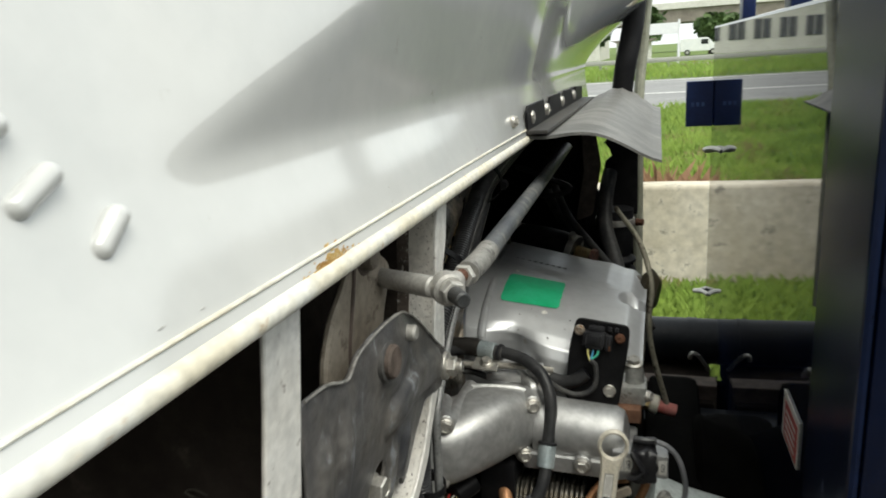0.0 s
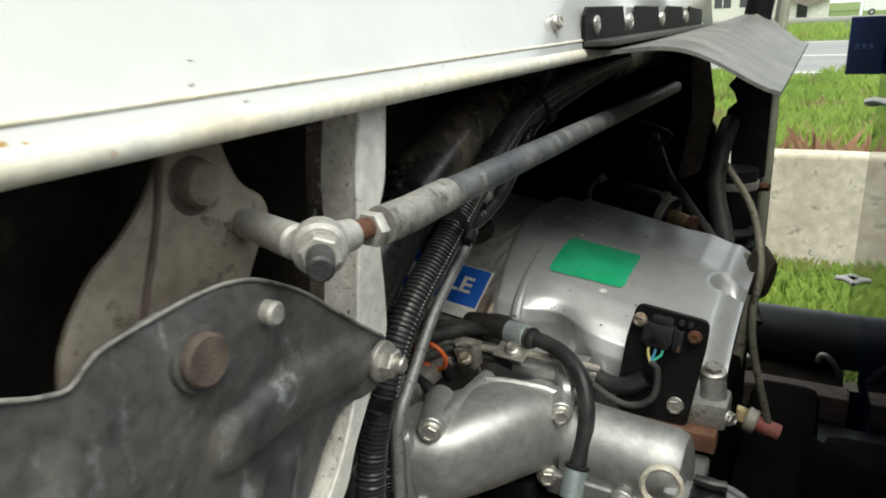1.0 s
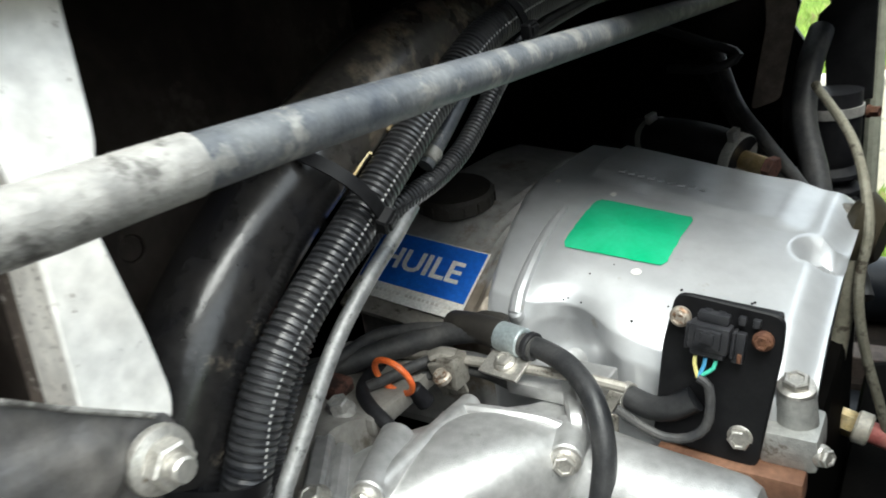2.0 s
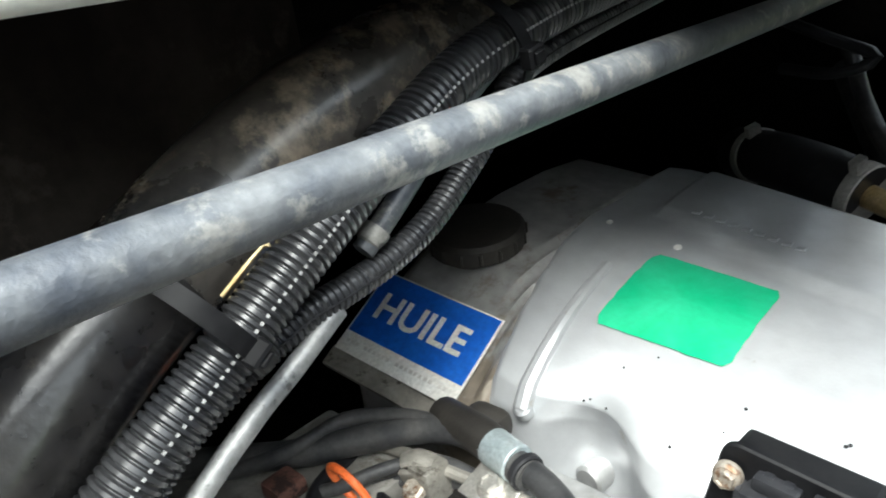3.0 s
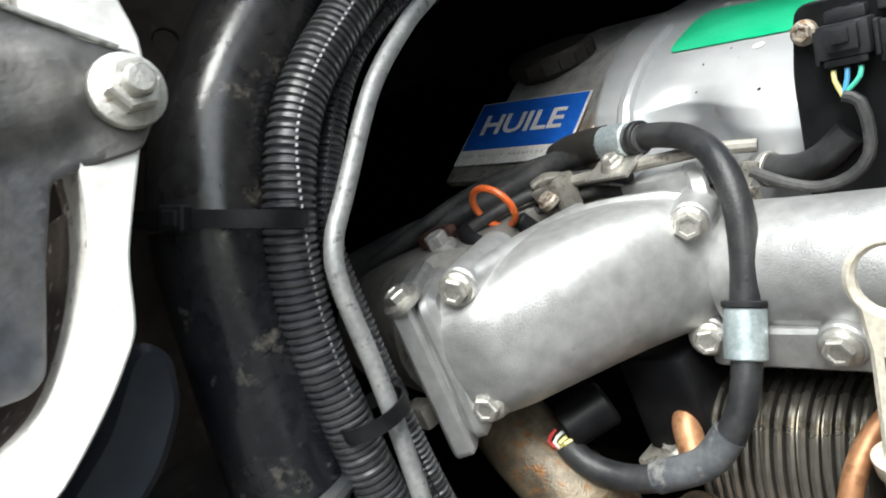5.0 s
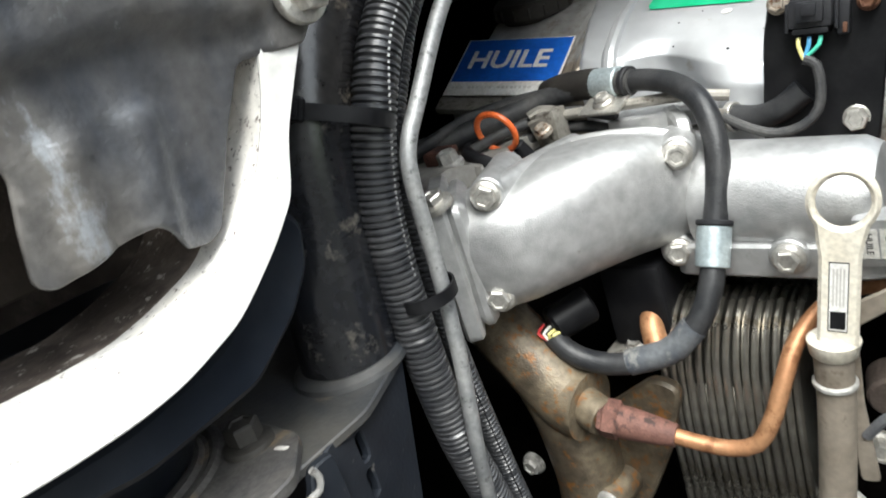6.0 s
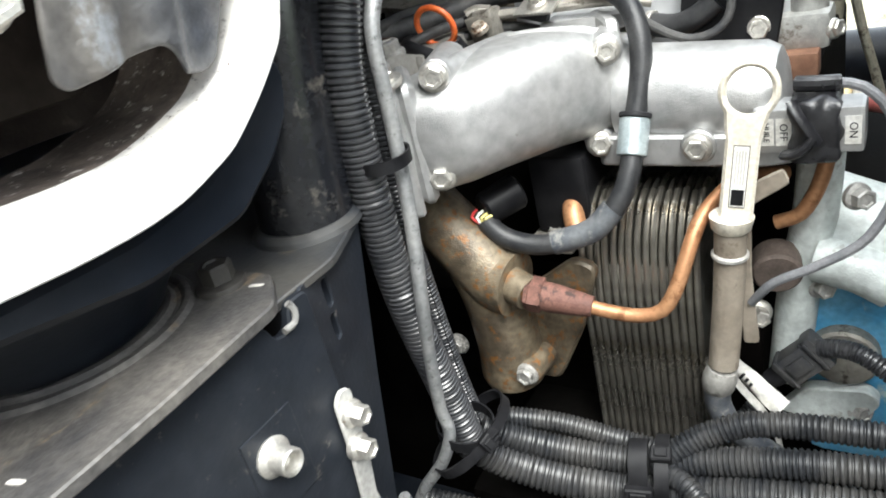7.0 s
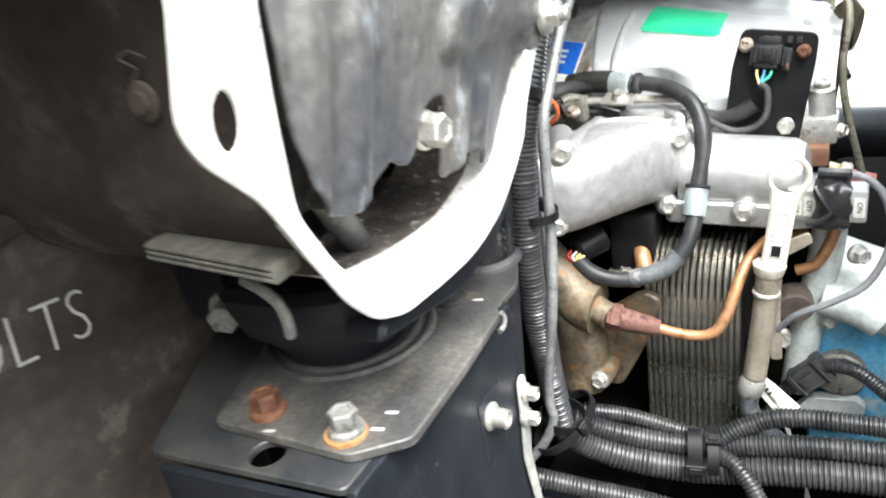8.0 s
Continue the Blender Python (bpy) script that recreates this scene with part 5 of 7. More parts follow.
cable_tie(wires, (-0.154, 0.612, 1.108), (0, 0, 1), 0.0165, 0.007, (1.0, 0.85), (-0.4, 1, 0))
cable_tie(wires, (-0.158, 0.626, 0.905), (0.1, -0.1, 1), 0.0200, 0.009, (1.0, 0.9), (1, -0.2, 0))

# ---- engine ----
block_t = thing("engine_block", (-0.1, 1.0, 0.6), "engine block under the valve cover, deep shade painted in near-black", "engine")
part("block_casting", block((-0.75, 0.86, 0.60), (0.030, 1.16, 1.055), 0.01), shade_black, block_t)
part("lower_casting", block((-0.75, 0.80, 0.56), (0.005, 1.20, 0.90), 0.015), shade_black, block_t)
part("end_housing", block((0.031, 0.90, 0.60), (0.12, 1.30, 0.925), 0.02), shade_black, block_t)
part("engine_leg", block((-0.2, 0.66, 0.70), (-0.1, 0.81, 0.80), 0.01), shade_black, block_t)

# valve cover: a skin of cross-sections along the engine, dipping to the rear
cover = thing("valve_cover", (-0.1, 1.0, 1.05), "silver painted cast valve cover with a raised edge rib", "valve cover")


def seam_u(y):
    """Where the low front section meets the main one; the joint slants across the cover."""
    return -0.188 - 0.20 * min(0.15, max(0.0, y - 0.868))


def cover_profile(u):
    """Outline (y, z) at station u along the cover: the front part is lower and slopes more."""
    main = [(0.870, 1.052), (0.871, 1.085), (0.873, 1.118), (0.876, 1.138), (0.884, 1.151), (0.900, 1.161), (0.925, 1.173), (0.955, 1.182), (0.99, 1.1885), (1.03, 1.191), (1.07, 1.190), (1.11, 1.192), (1.150, 1.191), (1.185, 1.178), (1.198, 1.13), (1.202, 1.052)]
    front = [(0.862, 1.052), (0.862, 1.08), (0.863, 1.110), (0.865, 1.126), (0.870, 1.133), (0.880, 1.136), (0.900, 1.148), (0.920, 1.161), (0.945, 1.174), (0.985, 1.184), (1.03, 1.188), (1.09, 1.188), (1.14, 1.183), (1.180, 1.165), (1.192, 1.12), (1.196, 1.052)]
    end = smooth01((u - 0.010) / 0.024)
    out = []
    for (a, b), (c, d) in zip(main, front):
        low = smooth01((seam_u(a) - u) / 0.010)
        y, z = a + (c - a) * low, b + (d - b) * low
        nose = smooth01((-0.298 - u) / 0.026)
        if z > 1.06:
            z -= 0.020 * nose * (z - 1.05) / 0.14
            y += 0.010 * nose if y < 1.0 else 0.0
            z -= 0.010 * end * (z - 1.05) / 0.14
            y += (0.006 * end if y < 1.0 else -0.006 * end)
        out.append((y, z))
    return out


def cover_z(u):
    """Dip of the cover towards its rear, steeper along the middle."""
    v = min(max(u, -0.19), -0.05)
    return -0.22 * (v + 0.121) - 0.14 * (u - v)


bm = bmesh.new()
us = [-0.324 + 0.358 * k / 216 for k in range(217)]
us[81] = -0.190
rows = []
for u in us:
    base = cover_profile(u)
    ys = [a + (c - a) * k / 7 for (a, _), (c, _) in zip(base, base[1:]) for k in range(7)] + [base[-1][0]]
    row = []
    for j, yb in enumerate(ys):
        # stations lean with the slanted joint, fading out towards both ends
        st = u + (seam_u(yb) + 0.188) * smooth01((u + 0.324) / 0.12) * smooth01((0.0 - u) / 0.15)
        pr = cover_profile(st)
        i, k = min(j // 7, len(pr) - 2), j - 7 * min(j // 7, len(pr) - 2)
        y, z = pr[i][0] + (pr[i + 1][0] - pr[i][0]) * k / 7, pr[i][1] + (pr[i + 1][1] - pr[i][1]) * k / 7
        zz = z + cover_z(st) * smooth01((z - 1.05) / 0.06)
        # scooped hollow behind the hose clamp
        d2 = ((st + 0.127) / 0.029) ** 2 + ((z - 1.118) / 0.041) ** 2
        dy = 0.032 * math.exp(-d2 ** 1.4) * smooth01((0.95 - y) / 0.085)
        # screw pocket near the rear end
        d3 = ((st - 0.016) / 0.016) ** 2 + ((y - 1.018) / 0.019) ** 2
        zz -= 0.020 * math.exp(-d3 ** 3) if z > 1.12 else 0.0
        # narrow dark joint along the seam, and a shallow raised pad along the top
        zz -= 0.0032 * math.exp(-((u + 0.190) / 0.0017) ** 2) if z > 1.125 else 0.0
        zz += 0.0055 * smooth01((y - 1.066 + 0.24 * (min(st, -0.08) + 0.183)) / 0.006) * smooth01((1.178 - y) / 0.02) * smooth01((st + 0.186) / 0.006) * smooth01((0.005 - st) / 0.03)
        # undercut towards the rear, where the housing stands
        under = smooth01((1.128 - z) / 0.014) * smooth01((st + 0.055) / 0.02)
        dy += 0.040 * under * smooth01((1.02 - y) / 0.1)
        row.append(bm.verts.new((st - 0.045 * under * smooth01(st / 0.03), y + dy, zz)))
    rows.append(row)
front = bmesh.new()
twin = [[front.verts.new(v.co) for v in row] for row in rows]
for i in range(len(rows) - 1):
    for k in range(len(rows[0]) - 1):
        src = twin if us[i] < -0.1901 else rows
        (front if src is twin else bm).faces.new((src[i][k], src[i][k + 1], src[i + 1][k + 1], src[i + 1][k]))
bm.faces.new(rows[-1])
front.faces.new(twin[0])
for b in (bm, front):
    bmesh.ops.delete(b, geom=[v for v in b.verts if not v.link_faces], context="VERTS")
part("cover_shell", bm, silver, cover, smooth=50)
# Front section darkened: shade under the cab put into its colour, plus brown stain.
part("front_shell", front, silver_dimmed, cover, "lower front section with painted-in shade and brown stain", 50)


def on_cover(u, y):
    pr = cover_profile(u)
    for (a, b), (c, d) in zip(pr[3:], pr[4:]):
        if a <= y <= c:
            z = b + (d - b) * (y - a) / (c - a)
            return Vector((u, y, z + cover_z(u)))
    return Vector((u, y, 1.19 + cover_z(u)))


part("edge_rib", sweep([on_cover(-0.1680 - 0.005 * k / 12, 0.878 + 0.105 * k / 12) + Vector((0, 0, 0.0004)) for k in range(13)], [0.0060 - 0.00022 * k for k in range(13)], 10), silver, cover, "raised bright rib")
part("hollow_boss", rod((-0.133, 0.925, 1.104), (-0.135, 0.889, 1.106), 0.011, 0.0095, 20, 0.002), cast, cover)
part("rib_boss", lathe([(0.006, -0.003), (0.0055, 0.002), (0.004, 0.0035)], frame_at(on_cover(-0.1675, 0.878), (0, -0.5, 1)), 16), silver, cover)
hex_bolt(cover, (0.016, 1.016, 1.1425), (0.12, -0.15, 1), 0.013, 0.007, 0.0130, cast)
part("flange_rim", slab(soften([(-0.332, 0.850), (-0.055, 0.856), (-0.050, 0.905), (-0.012, 0.915), (-0.012, 1.185), (-0.332, 1.185)], 0.01), 0.010, frame_at((0, 0, 1.047), (0, 0, 1), (1, 0, 0)), bevel=0.002), cast, cover)
for k in range(9):
    part("cast_mark", block((-0.0034, -0.0026, 0), (0.0030, 0.0026, 0.0016), 0.0005, frame_at(on_cover(-0.157 + 0.0090 * k, 1.077) + Vector((0, 0, 0.0053)), (0, 0, 1), (1, 0, -0.1)), 1), silver, cover)
for u, y, r in ((-0.148, 1.03, 0.003), (-0.20, 1.03, 0.0025), (-0.094, 0.934, 0.004)):
    part("paint_speck", slab(circle(0, 0, r, 10), 0.0003, frame_at(on_cover(u, y) + Vector((0, 0, 0.0004)), (0.1, -0.25, 1), (1, 0, 0)), bevel=0), label_white, cover)
random.seed(4)
for _ in range(16):
    u, y = random.uniform(-0.16, 0.0), random.uniform(0.890, 0.945)
    part("dirt_speck", slab(circle(0, 0, random.uniform(0.0006, 0.0012), 7), 0.0002, frame_at(on_cover(u, y) + Vector((0, -0.0001, 0.0004)), (0.1, -0.5, 1), (1, 0, 0)), bevel=0), plastic, cover)

cap = thing("oil_filler_cap", (-0.272, 0.966, 1.205), "black round oil filler cap on the valve cover", "cap")
part("cap_neck", lathe([(0.027, -0.030), (0.027, -0.003)], frame_at((-0.272, 0.966, 1.2050), (0.12, -0.1, 1)), 28), silver_dimmed, cap)
part("cap_body", lathe([(0.030, -0.004), (0.031, 0.0), (0.036, 0.001), (0.036, 0.012), (0.033, 0.015), (0.012, 0.016)], frame_at((-0.272, 0.966, 1.2050), (0.12, -0.1, 1)), 32), cap_dust, cap)
for k in range(16):
    a = 2 * math.pi * k / 16
    m = frame_at((-0.272, 0.966, 1.2050), (0.12, -0.1, 1))
    part("grip_rib", rod(m @ Vector((0.036 * math.cos(a), 0.036 * math.sin(a), 0.002)), m @ Vector((0.036 * math.cos(a), 0.036 * math.sin(a), 0.011)), 0.0014, None, 6), cap_dust, cap)

tape = thing("green_tape", (-0.12, 0.98, 1.19), "bright green tape patch stuck on the valve cover", "tape")
bm = bmesh.new()
n = 14
g = []
for i in range(n + 1):
    row = []
    for j in range(n + 1):
        a, b = i / n, j / n
        wob = 0.0012 * noise.noise(Vector((a * 9, b * 9, 1.0)))
        u = -0.1548 + 0.0780 * a + wob
        y = 0.9365 + 0.0775 * b + 0.0105 * a + (wob if j in (0, n) else 0)
        if (i in (0, n)) and (j in (0, n)):
            u += 0.003 if i == 0 else -0.003
        p = on_cover(u, y)
        row.append(bm.verts.new(p + Vector((0, 0, 0.0012))))
    g.append(row)
for i in range(n):
    for j in range(n):
        bm.faces.new((g[i][j], g[i + 1][j], g[i + 1][j + 1], g[i][j + 1]))
part("tape_sheet", bm, green_tape, tape)

# printed oil plate on the sloping front part
oil = thing("oil_label", (-0.258, 0.89, 1.17), "blue and white printed oil label plate", "label")
lo = Vector((-0.2588, 0.8885, 1.1760))
ex = Vector((0.1015, 0.0095, -0.0195)).normalized()
ey = Vector((0.0015, 0.0475, 0.027)).normalized()
ez = ex.cross(ey).normalized()
m_lab = frame_at(lo, ez, ex)
part("plate", block((-0.0505, -0.0385, -0.0008), (0.0505, 0.0275, 0.0006), 0.0003, m_lab), label_white, oil)
part("blue_field", block((-0.0490, -0.0235, 0.0006), (0.0490, 0.0262, 0.0010), 0, m_lab), label_blue, oil)
lettering(oil, "HUILE", m_lab @ Matrix.Translation((-0.002, 0.001, 0.0011)), 0.0285, label_white, "lettering", 0.0002, 1.0, 0.0006)
random.seed(9)
for k in range(22):
    if random.random() < 0.8:
        x = -0.045 + 0.0040 * k
        part("print_bar", block((x, -0.0315, 0.0006), (x + random.uniform(0.0016, 0.003), -0.0290, 0.0008), 0, m_lab), label_grey, oil)
part("stay_bracket", block((-0.055, -0.052, -0.010), (0.058, -0.036, -0.003), 0.002, m_lab), cast_dark, oil)

# relay plate with its plug
relay = thing("sensor_bracket", (-0.02, 0.87, 1.08), "black metal sensor bracket with a plug and three bolts", "bracket")
m_rel = frame_at((-0.020, 0.8655, 1.132), (0.0, -1, 0.12), (1, 0, -0.10))
part("plate", slab(soften([(-0.034, -0.050), (0.032, -0.050), (0.036, 0.030), (0.035, 0.054), (-0.029, 0.056), (-0.034, 0.02)], 0.008), 0.004, m_rel, bevel=0.001), plastic, relay)
part("backing", block((-0.030, -0.045, -0.030), (0.030, 0.045, -0.0005), 0.003, m_rel), plastic, relay)
hex_bolt(relay, (-0.0395, 0.8625, 1.1765), (0, -1, 0.15), 0.0085, 0.005, 0.0066, bolt_stained, label="dull bolt with brown stain")
hex_bolt(relay, (0.0085, 0.8625, 1.1675), (0, -1, 0.15), 0.0080, 0.005, 0.0062, rusty_bolt, label="red rusted bolt")
hex_bolt(relay, (-0.0035, 0.8600, 1.0995), (0, -1, 0.05), 0.0125, 0.007, 0.0095, zinc)
plug = part("plug", block((-0.016, 0.026, 0.004), (0.008, 0.043, 0.017), 0.002, m_rel), plug_black, relay)
part("plug_latch", block((-0.011, 0.0295, 0.017), (0.004, 0.0415, 0.0205), 0.0012, m_rel), plug_black, plug)
part("plug_latch", block((-0.0075, 0.0335, 0.0205), (0.0005, 0.0405, 0.0222), 0.0008, m_rel), plug_black, plug)
part("plug_face", block((-0.014, 0.0225, 0.005), (0.006, 0.026, 0.0160), 0.0010, m_rel), plug_black, plug)
for x in (-0.0185, 0.0085):
    part("plug_rail", block((x, 0.024, 0.004), (x + 0.0022, 0.041, 0.0135), 0.0008, m_rel), plug_black, plug)
part("plug_socket", block((-0.013, 0.043, 0.004), (0.006, 0.0495, 0.0120), 0.002, m_rel), plug_black, plug)
for x in (-0.010, -0.002, 0.010, 0.018):
    part("plug_lug", block((x, 0.0445, 0.004), (x + 0.0045, 0.0500, 0.0085), 0.001, m_rel), plug_black, plug)
part("plug_skirt", block((0.009, 0.020, 0.004), (0.016, 0.040, 0.0100), 0.0015, m_rel), plug_black, plug)
join = m_rel @ Vector((-0.007, 0.008, 0.016))
for x, mt in ((-0.011, yellow_wire), (-0.005, blue_wire), (0.001, green_wire)):
    part("wire_seal", rod(m_rel @ Vector((x, 0.024, 0.0115)), m_rel @ Vector((x, 0.0210, 0.0115)), 0.0024, None, 10), rubber, plug)
    part("wire", tube([m_rel @ Vector((x, 0.0220, 0.0115)), m_rel @ Vector((x * 0.95, 0.016, 0.0145)), join], 0.0013, 0.003, 8), mt, plug)
run = [join] + [m_rel @ Vector(p) for p in ((0.0, 0.004, 0.016), (0.003, -0.010, 0.018), (0.002, -0.022, 0.020), (-0.006, -0.031, 0.022), (-0.020, -0.035, 0.024), (-0.036, -0.031, 0.026), (-0.052, -0.022, 0.030))]
part("cable", tube(run, 0.0031, 0.005, 10), hose_rubber, relay)
part("plug_mark", block((0.0125, 0.021, 0.009), (0.0150, 0.027, 0.0112), 0.0008, m_rel), rusty_bolt, relay)

# stubs and casting right of the bracket
rear = thing("thermostat_housing", (0.04, 0.9, 1.04), "grey cast housing with bolts beside the sensor bracket", "housing")
part("body", block((0.006, 0.862, 1.080), (0.040, 0.90, 1.105), 0.005), cast_oily, rear)
part("tower", rod((0.025, 0.882, 1.098), (0.024, 0.882, 1.128), 0.013, 0.011, 20, 0.002), cast_oily, rear)
hex_bolt(rear, (0.024, 0.882, 1.128), (0, -0.2, 1), 0.014, 0.008, 0.0115, zinc)
hex_bolt(rear, (0.041, 0.868, 1.092), (1, -0.6, 0.2), 0.010, 0.006, 0.007, zinc)
part("gasket", block((-0.055, 0.848, 1.064), (0.034, 0.868, 1.082), 0.002), sleeve_brown, rear, "rust brown sleeve")
part("standpipe", tube([(0.026, 1.100, 1.125), (0.026, 1.095, 1.09), (0.022, 1.088, 1.045), (0.018, 1.080, 1.00), (0.014, 1.06, 0.93)], 0.0090, 0.01, 16), pipe_beige, rear)

sender = thing("pressure_sender", (0.07, 1.08, 0.965), "brass sender with a faded red rubber cap", "sensor")
part("hex", lathe([(0.011, 0), (0.012, 0.002), (0.012, 0.014), (0.011, 0.016)], frame_at((0.025, 1.085, 0.975), (1, -0.1, -0.2)), 6), brass, sender)
part("collar", rod((0.040, 1.084, 0.972), (0.053, 1.083, 0.969), 0.0150, None, 24, 0.002), ivory, sender)
part("base", rod((0.000, 1.088, 0.98), (0.026, 1.085, 0.975), 0.009), brass, sender)
part("rubber_cap", tube([(0.052, 1.083, 0.969), (0.064, 1.082, 0.966), (0.074, 1.081, 0.964), (0.078, 1.081, 0.963)], 0.0098, 0.004, 18), pink, sender)
part("lead", tube([(0.066, 1.081, 0.970), (0.058, 1.081, 1.000), (0.047, 1.081, 1.040), (0.039, 1.082, 1.080), (0.037, 1.086, 1.115), (0.040, 1.10, 1.16), (0.020, 1.16, 1.21), (-0.02, 1.22, 1.25)], 0.0042, 0.01, 10), pipe_beige, sender)

# ---- intake elbow and manifold ----
elbow = thing("intake_elbow", (-0.12, 0.73, 1.05), "bright cast aluminium intake elbow with flange bolts", "intake elbow")
line = curve_points([(-0.200, 0.694, 1.088), (-0.180, 0.708, 1.091), (-0.152, 0.735, 1.096), (-0.130, 0.766, 1.095), (-0.112, 0.802, 1.087), (-0.104, 0.835, 1.080)], 0.004)
N = len(line)
rad = [0.0405 + 0.0045 * math.sin(math.pi * k / (N - 1)) - 0.003 * k / N for k in range(N)]
bm = bmesh.new()
rings = []
for k in range(N):
    t = (line[min(k + 1, N - 1)] - line[max(k - 1, 0)]).normalized()
    up = (Vector((0, 0, 1)) - t * t.z).normalized()
    sd = t.cross(up)
    ring = []
    for j in range(40):
        a = 2 * math.pi * j / 40
        c, s = math.cos(a), math.sin(a)
        p = 0.64 if s > 0 else 0.76
        x, y = math.copysign(abs(c) ** p, c), math.copysign(abs(s) ** p, s)
        # the shoulder towards the engine is higher, the belly is rounder
        ring.append(bm.verts.new(line[k] + rad[k] * (sd * x * (0.76 + 0.22 * smooth01(k / 9) - 0.17 * smooth01(k / (N - 1))) + up * y * (0.88 if s > 0 else 0.94))))
    rings.append(ring)
for a, b in zip(rings, rings[1:]):
    for j in range(40):
        bm.faces.new((a[j], a[(j + 1) % 40], b[(j + 1) % 40], b[j]))
bm.faces.new(rings[0])
bm.faces.new(rings[-1])
part("elbow_body", bm, cast, elbow, smooth=60)
part("left_flange", slab(soften([(-0.034, -0.048), (0.037, -0.048), (0.037, 0.044), (0.030, 0.0455), (-0.034, 0.040)], 0.007), 0.012, frame_at((-0.2075, 0.6885, 1.0890), (0.8, 0.6, 0), (0.6, -0.8, 0)), bevel=0.002), cast, elbow)
part("flange_collar", slab(soften([(-0.030, -0.044), (0.0345, -0.044), (0.0345, 0.040), (-0.030, 0.037)], 0.010), 0.012, frame_at((-0.1985, 0.6955, 1.0890), (0.8, 0.6, 0), (0.6, -0.8, 0)), bevel=0.004), cast, elbow)
part("right_flange", slab(soften([(-0.046, -0.050), (0.012, -0.050), (0.014, 0.044), (-0.044, 0.048)], 0.012), 0.010, frame_at((-0.096, 0.808, 1.080), (0.85, 0.52, 0), (0.52, -0.85, 0)), bevel=0.002), cast, elbow)
# bolt bosses running back into the body, and their bolts
for at, way, back in (((-0.160, 0.686, 1.131), (0.35, -0.93, 0.05), 0.060), ((-0.167, 0.680, 1.067), (0.35, -0.93, 0.0), 0.035), ((-0.0835, 0.777, 1.1145), (0.35, -0.93, 0.05), 0.034), ((-0.095, 0.776, 1.050), (0.35, -0.93, 0.05), 0.035)):
    w = Vector(way).normalized()
    part("boss", rod(Vector(at) - w * back, Vector(at) - w * 0.001, 0.0125, 0.0105, 20, 0.002), cast, elbow)
    hex_bolt(elbow, at, way, 0.0125, 0.0065, 0.0095)
part("top_rib", tube([(-0.160, 0.690, 1.1300), (-0.160, 0.715, 1.1290), (-0.160, 0.745, 1.1275), (-0.161, 0.775, 1.1250), (-0.162, 0.797, 1.1225)], 0.0085, 0.008, 14), cast, elbow)
part("web_rib", tube([(-0.160, 0.785, 1.1270), (-0.135, 0.790, 1.1270), (-0.105, 0.797, 1.1235), (-0.090, 0.800, 1.117)], 0.0050, 0.006, 10), cast, elbow)
hex_bolt(elbow, (-0.1835, 0.669, 1.1345), (-0.05, -0.30, 1), 0.0125, 0.0075, 0.0108)
part("nut_stub", block((-0.222, 0.664, 1.058), (-0.204, 0.676, 1.072), 0.002), cast_dark, elbow)

throttle = thing("throttle_body", (-0.27, 0.74, 1.04), "dull cast throttle body joined to the intake elbow", "throttle body")
part("housing", tube([(-0.330, 0.755, 1.08), (-0.28, 0.742, 1.088), (-0.24, 0.730, 1.091), (-0.215, 0.724, 1.092)], 0.046, 0.01, 28), cast_dusty, throttle)
part("deck", block((-0.30, 0.745, 1.118), (-0.205, 0.83, 1.132), 0.004), cast_dusty, throttle)
hex_bolt(throttle, (-0.228, 0.742, 1.136), (0, -0.2, 1), 0.013, 0.010, 0.010, zinc_dull)
part("red_plug", block((-0.262, 0.752, 1.132), (-0.242, 0.772, 1.143), 0.003), red_oxide, throttle)

manifold = thing("intake_manifold", (-0.03, 0.80, 1.03), "bright cast aluminium intake manifold runner", "intake manifold")
part("runner", sweep([Vector(p) for p in ((-0.082, 0.812, 1.074), (-0.05, 0.809, 1.072), (-0.01, 0.807, 1.070), (0.006, 0.807, 1.069), (0.015, 0.807, 1.068), (0.020, 0.807, 1.068), (0.0225, 0.807, 1.068))], [0.035, 0.035, 0.035, 0.0345, 0.031, 0.024, 0.012], 36), cast, manifold)
part("ledge", slab(soften([(-0.098, 0.776), (0.012, 0.770), (0.030, 0.778), (0.030, 0.86), (-0.098, 0.86)], 0.006), 0.022, frame_at((0, 0, 1.033), (0, 0, 1), (1, 0, 0)), bevel=0.002), cast, manifold)
part("boss", rod((-0.0275, 0.800, 1.048), (-0.0275, 0.770, 1.048), 0.0125, 0.0115, 20, 0.001), cast, manifold)
hex_bolt(manifold, (-0.0275, 0.769, 1.048), (0, -1, 0), 0.0125, 0.006, 0.0095, zinc, label="bolt with brown rust streak")
part("top_flange", block((-0.150, 0.825, 1.118), (-0.085, 0.868, 1.128), 0.002), cast, manifold)

# hose over the elbow with two clamps
hose = thing("rubber_hose", (-0.15, 0.84, 1.15), "black rubber hose looping over the intake elbow", "hose")
part("hose_back", tube([(-0.46, 0.70, 1.10), (-0.36, 0.725, 1.128), (-0.300, 0.756, 1.139), (-0.262, 0.785, 1.1415), (-0.236, 0.815, 1.1435), (-0.205, 0.838, 1.148), (-0.175, 0.843, 1.1525), (-0.130, 0.836, 1.151)], 0.0088, 0.008, 16), hose_rubber, hose)
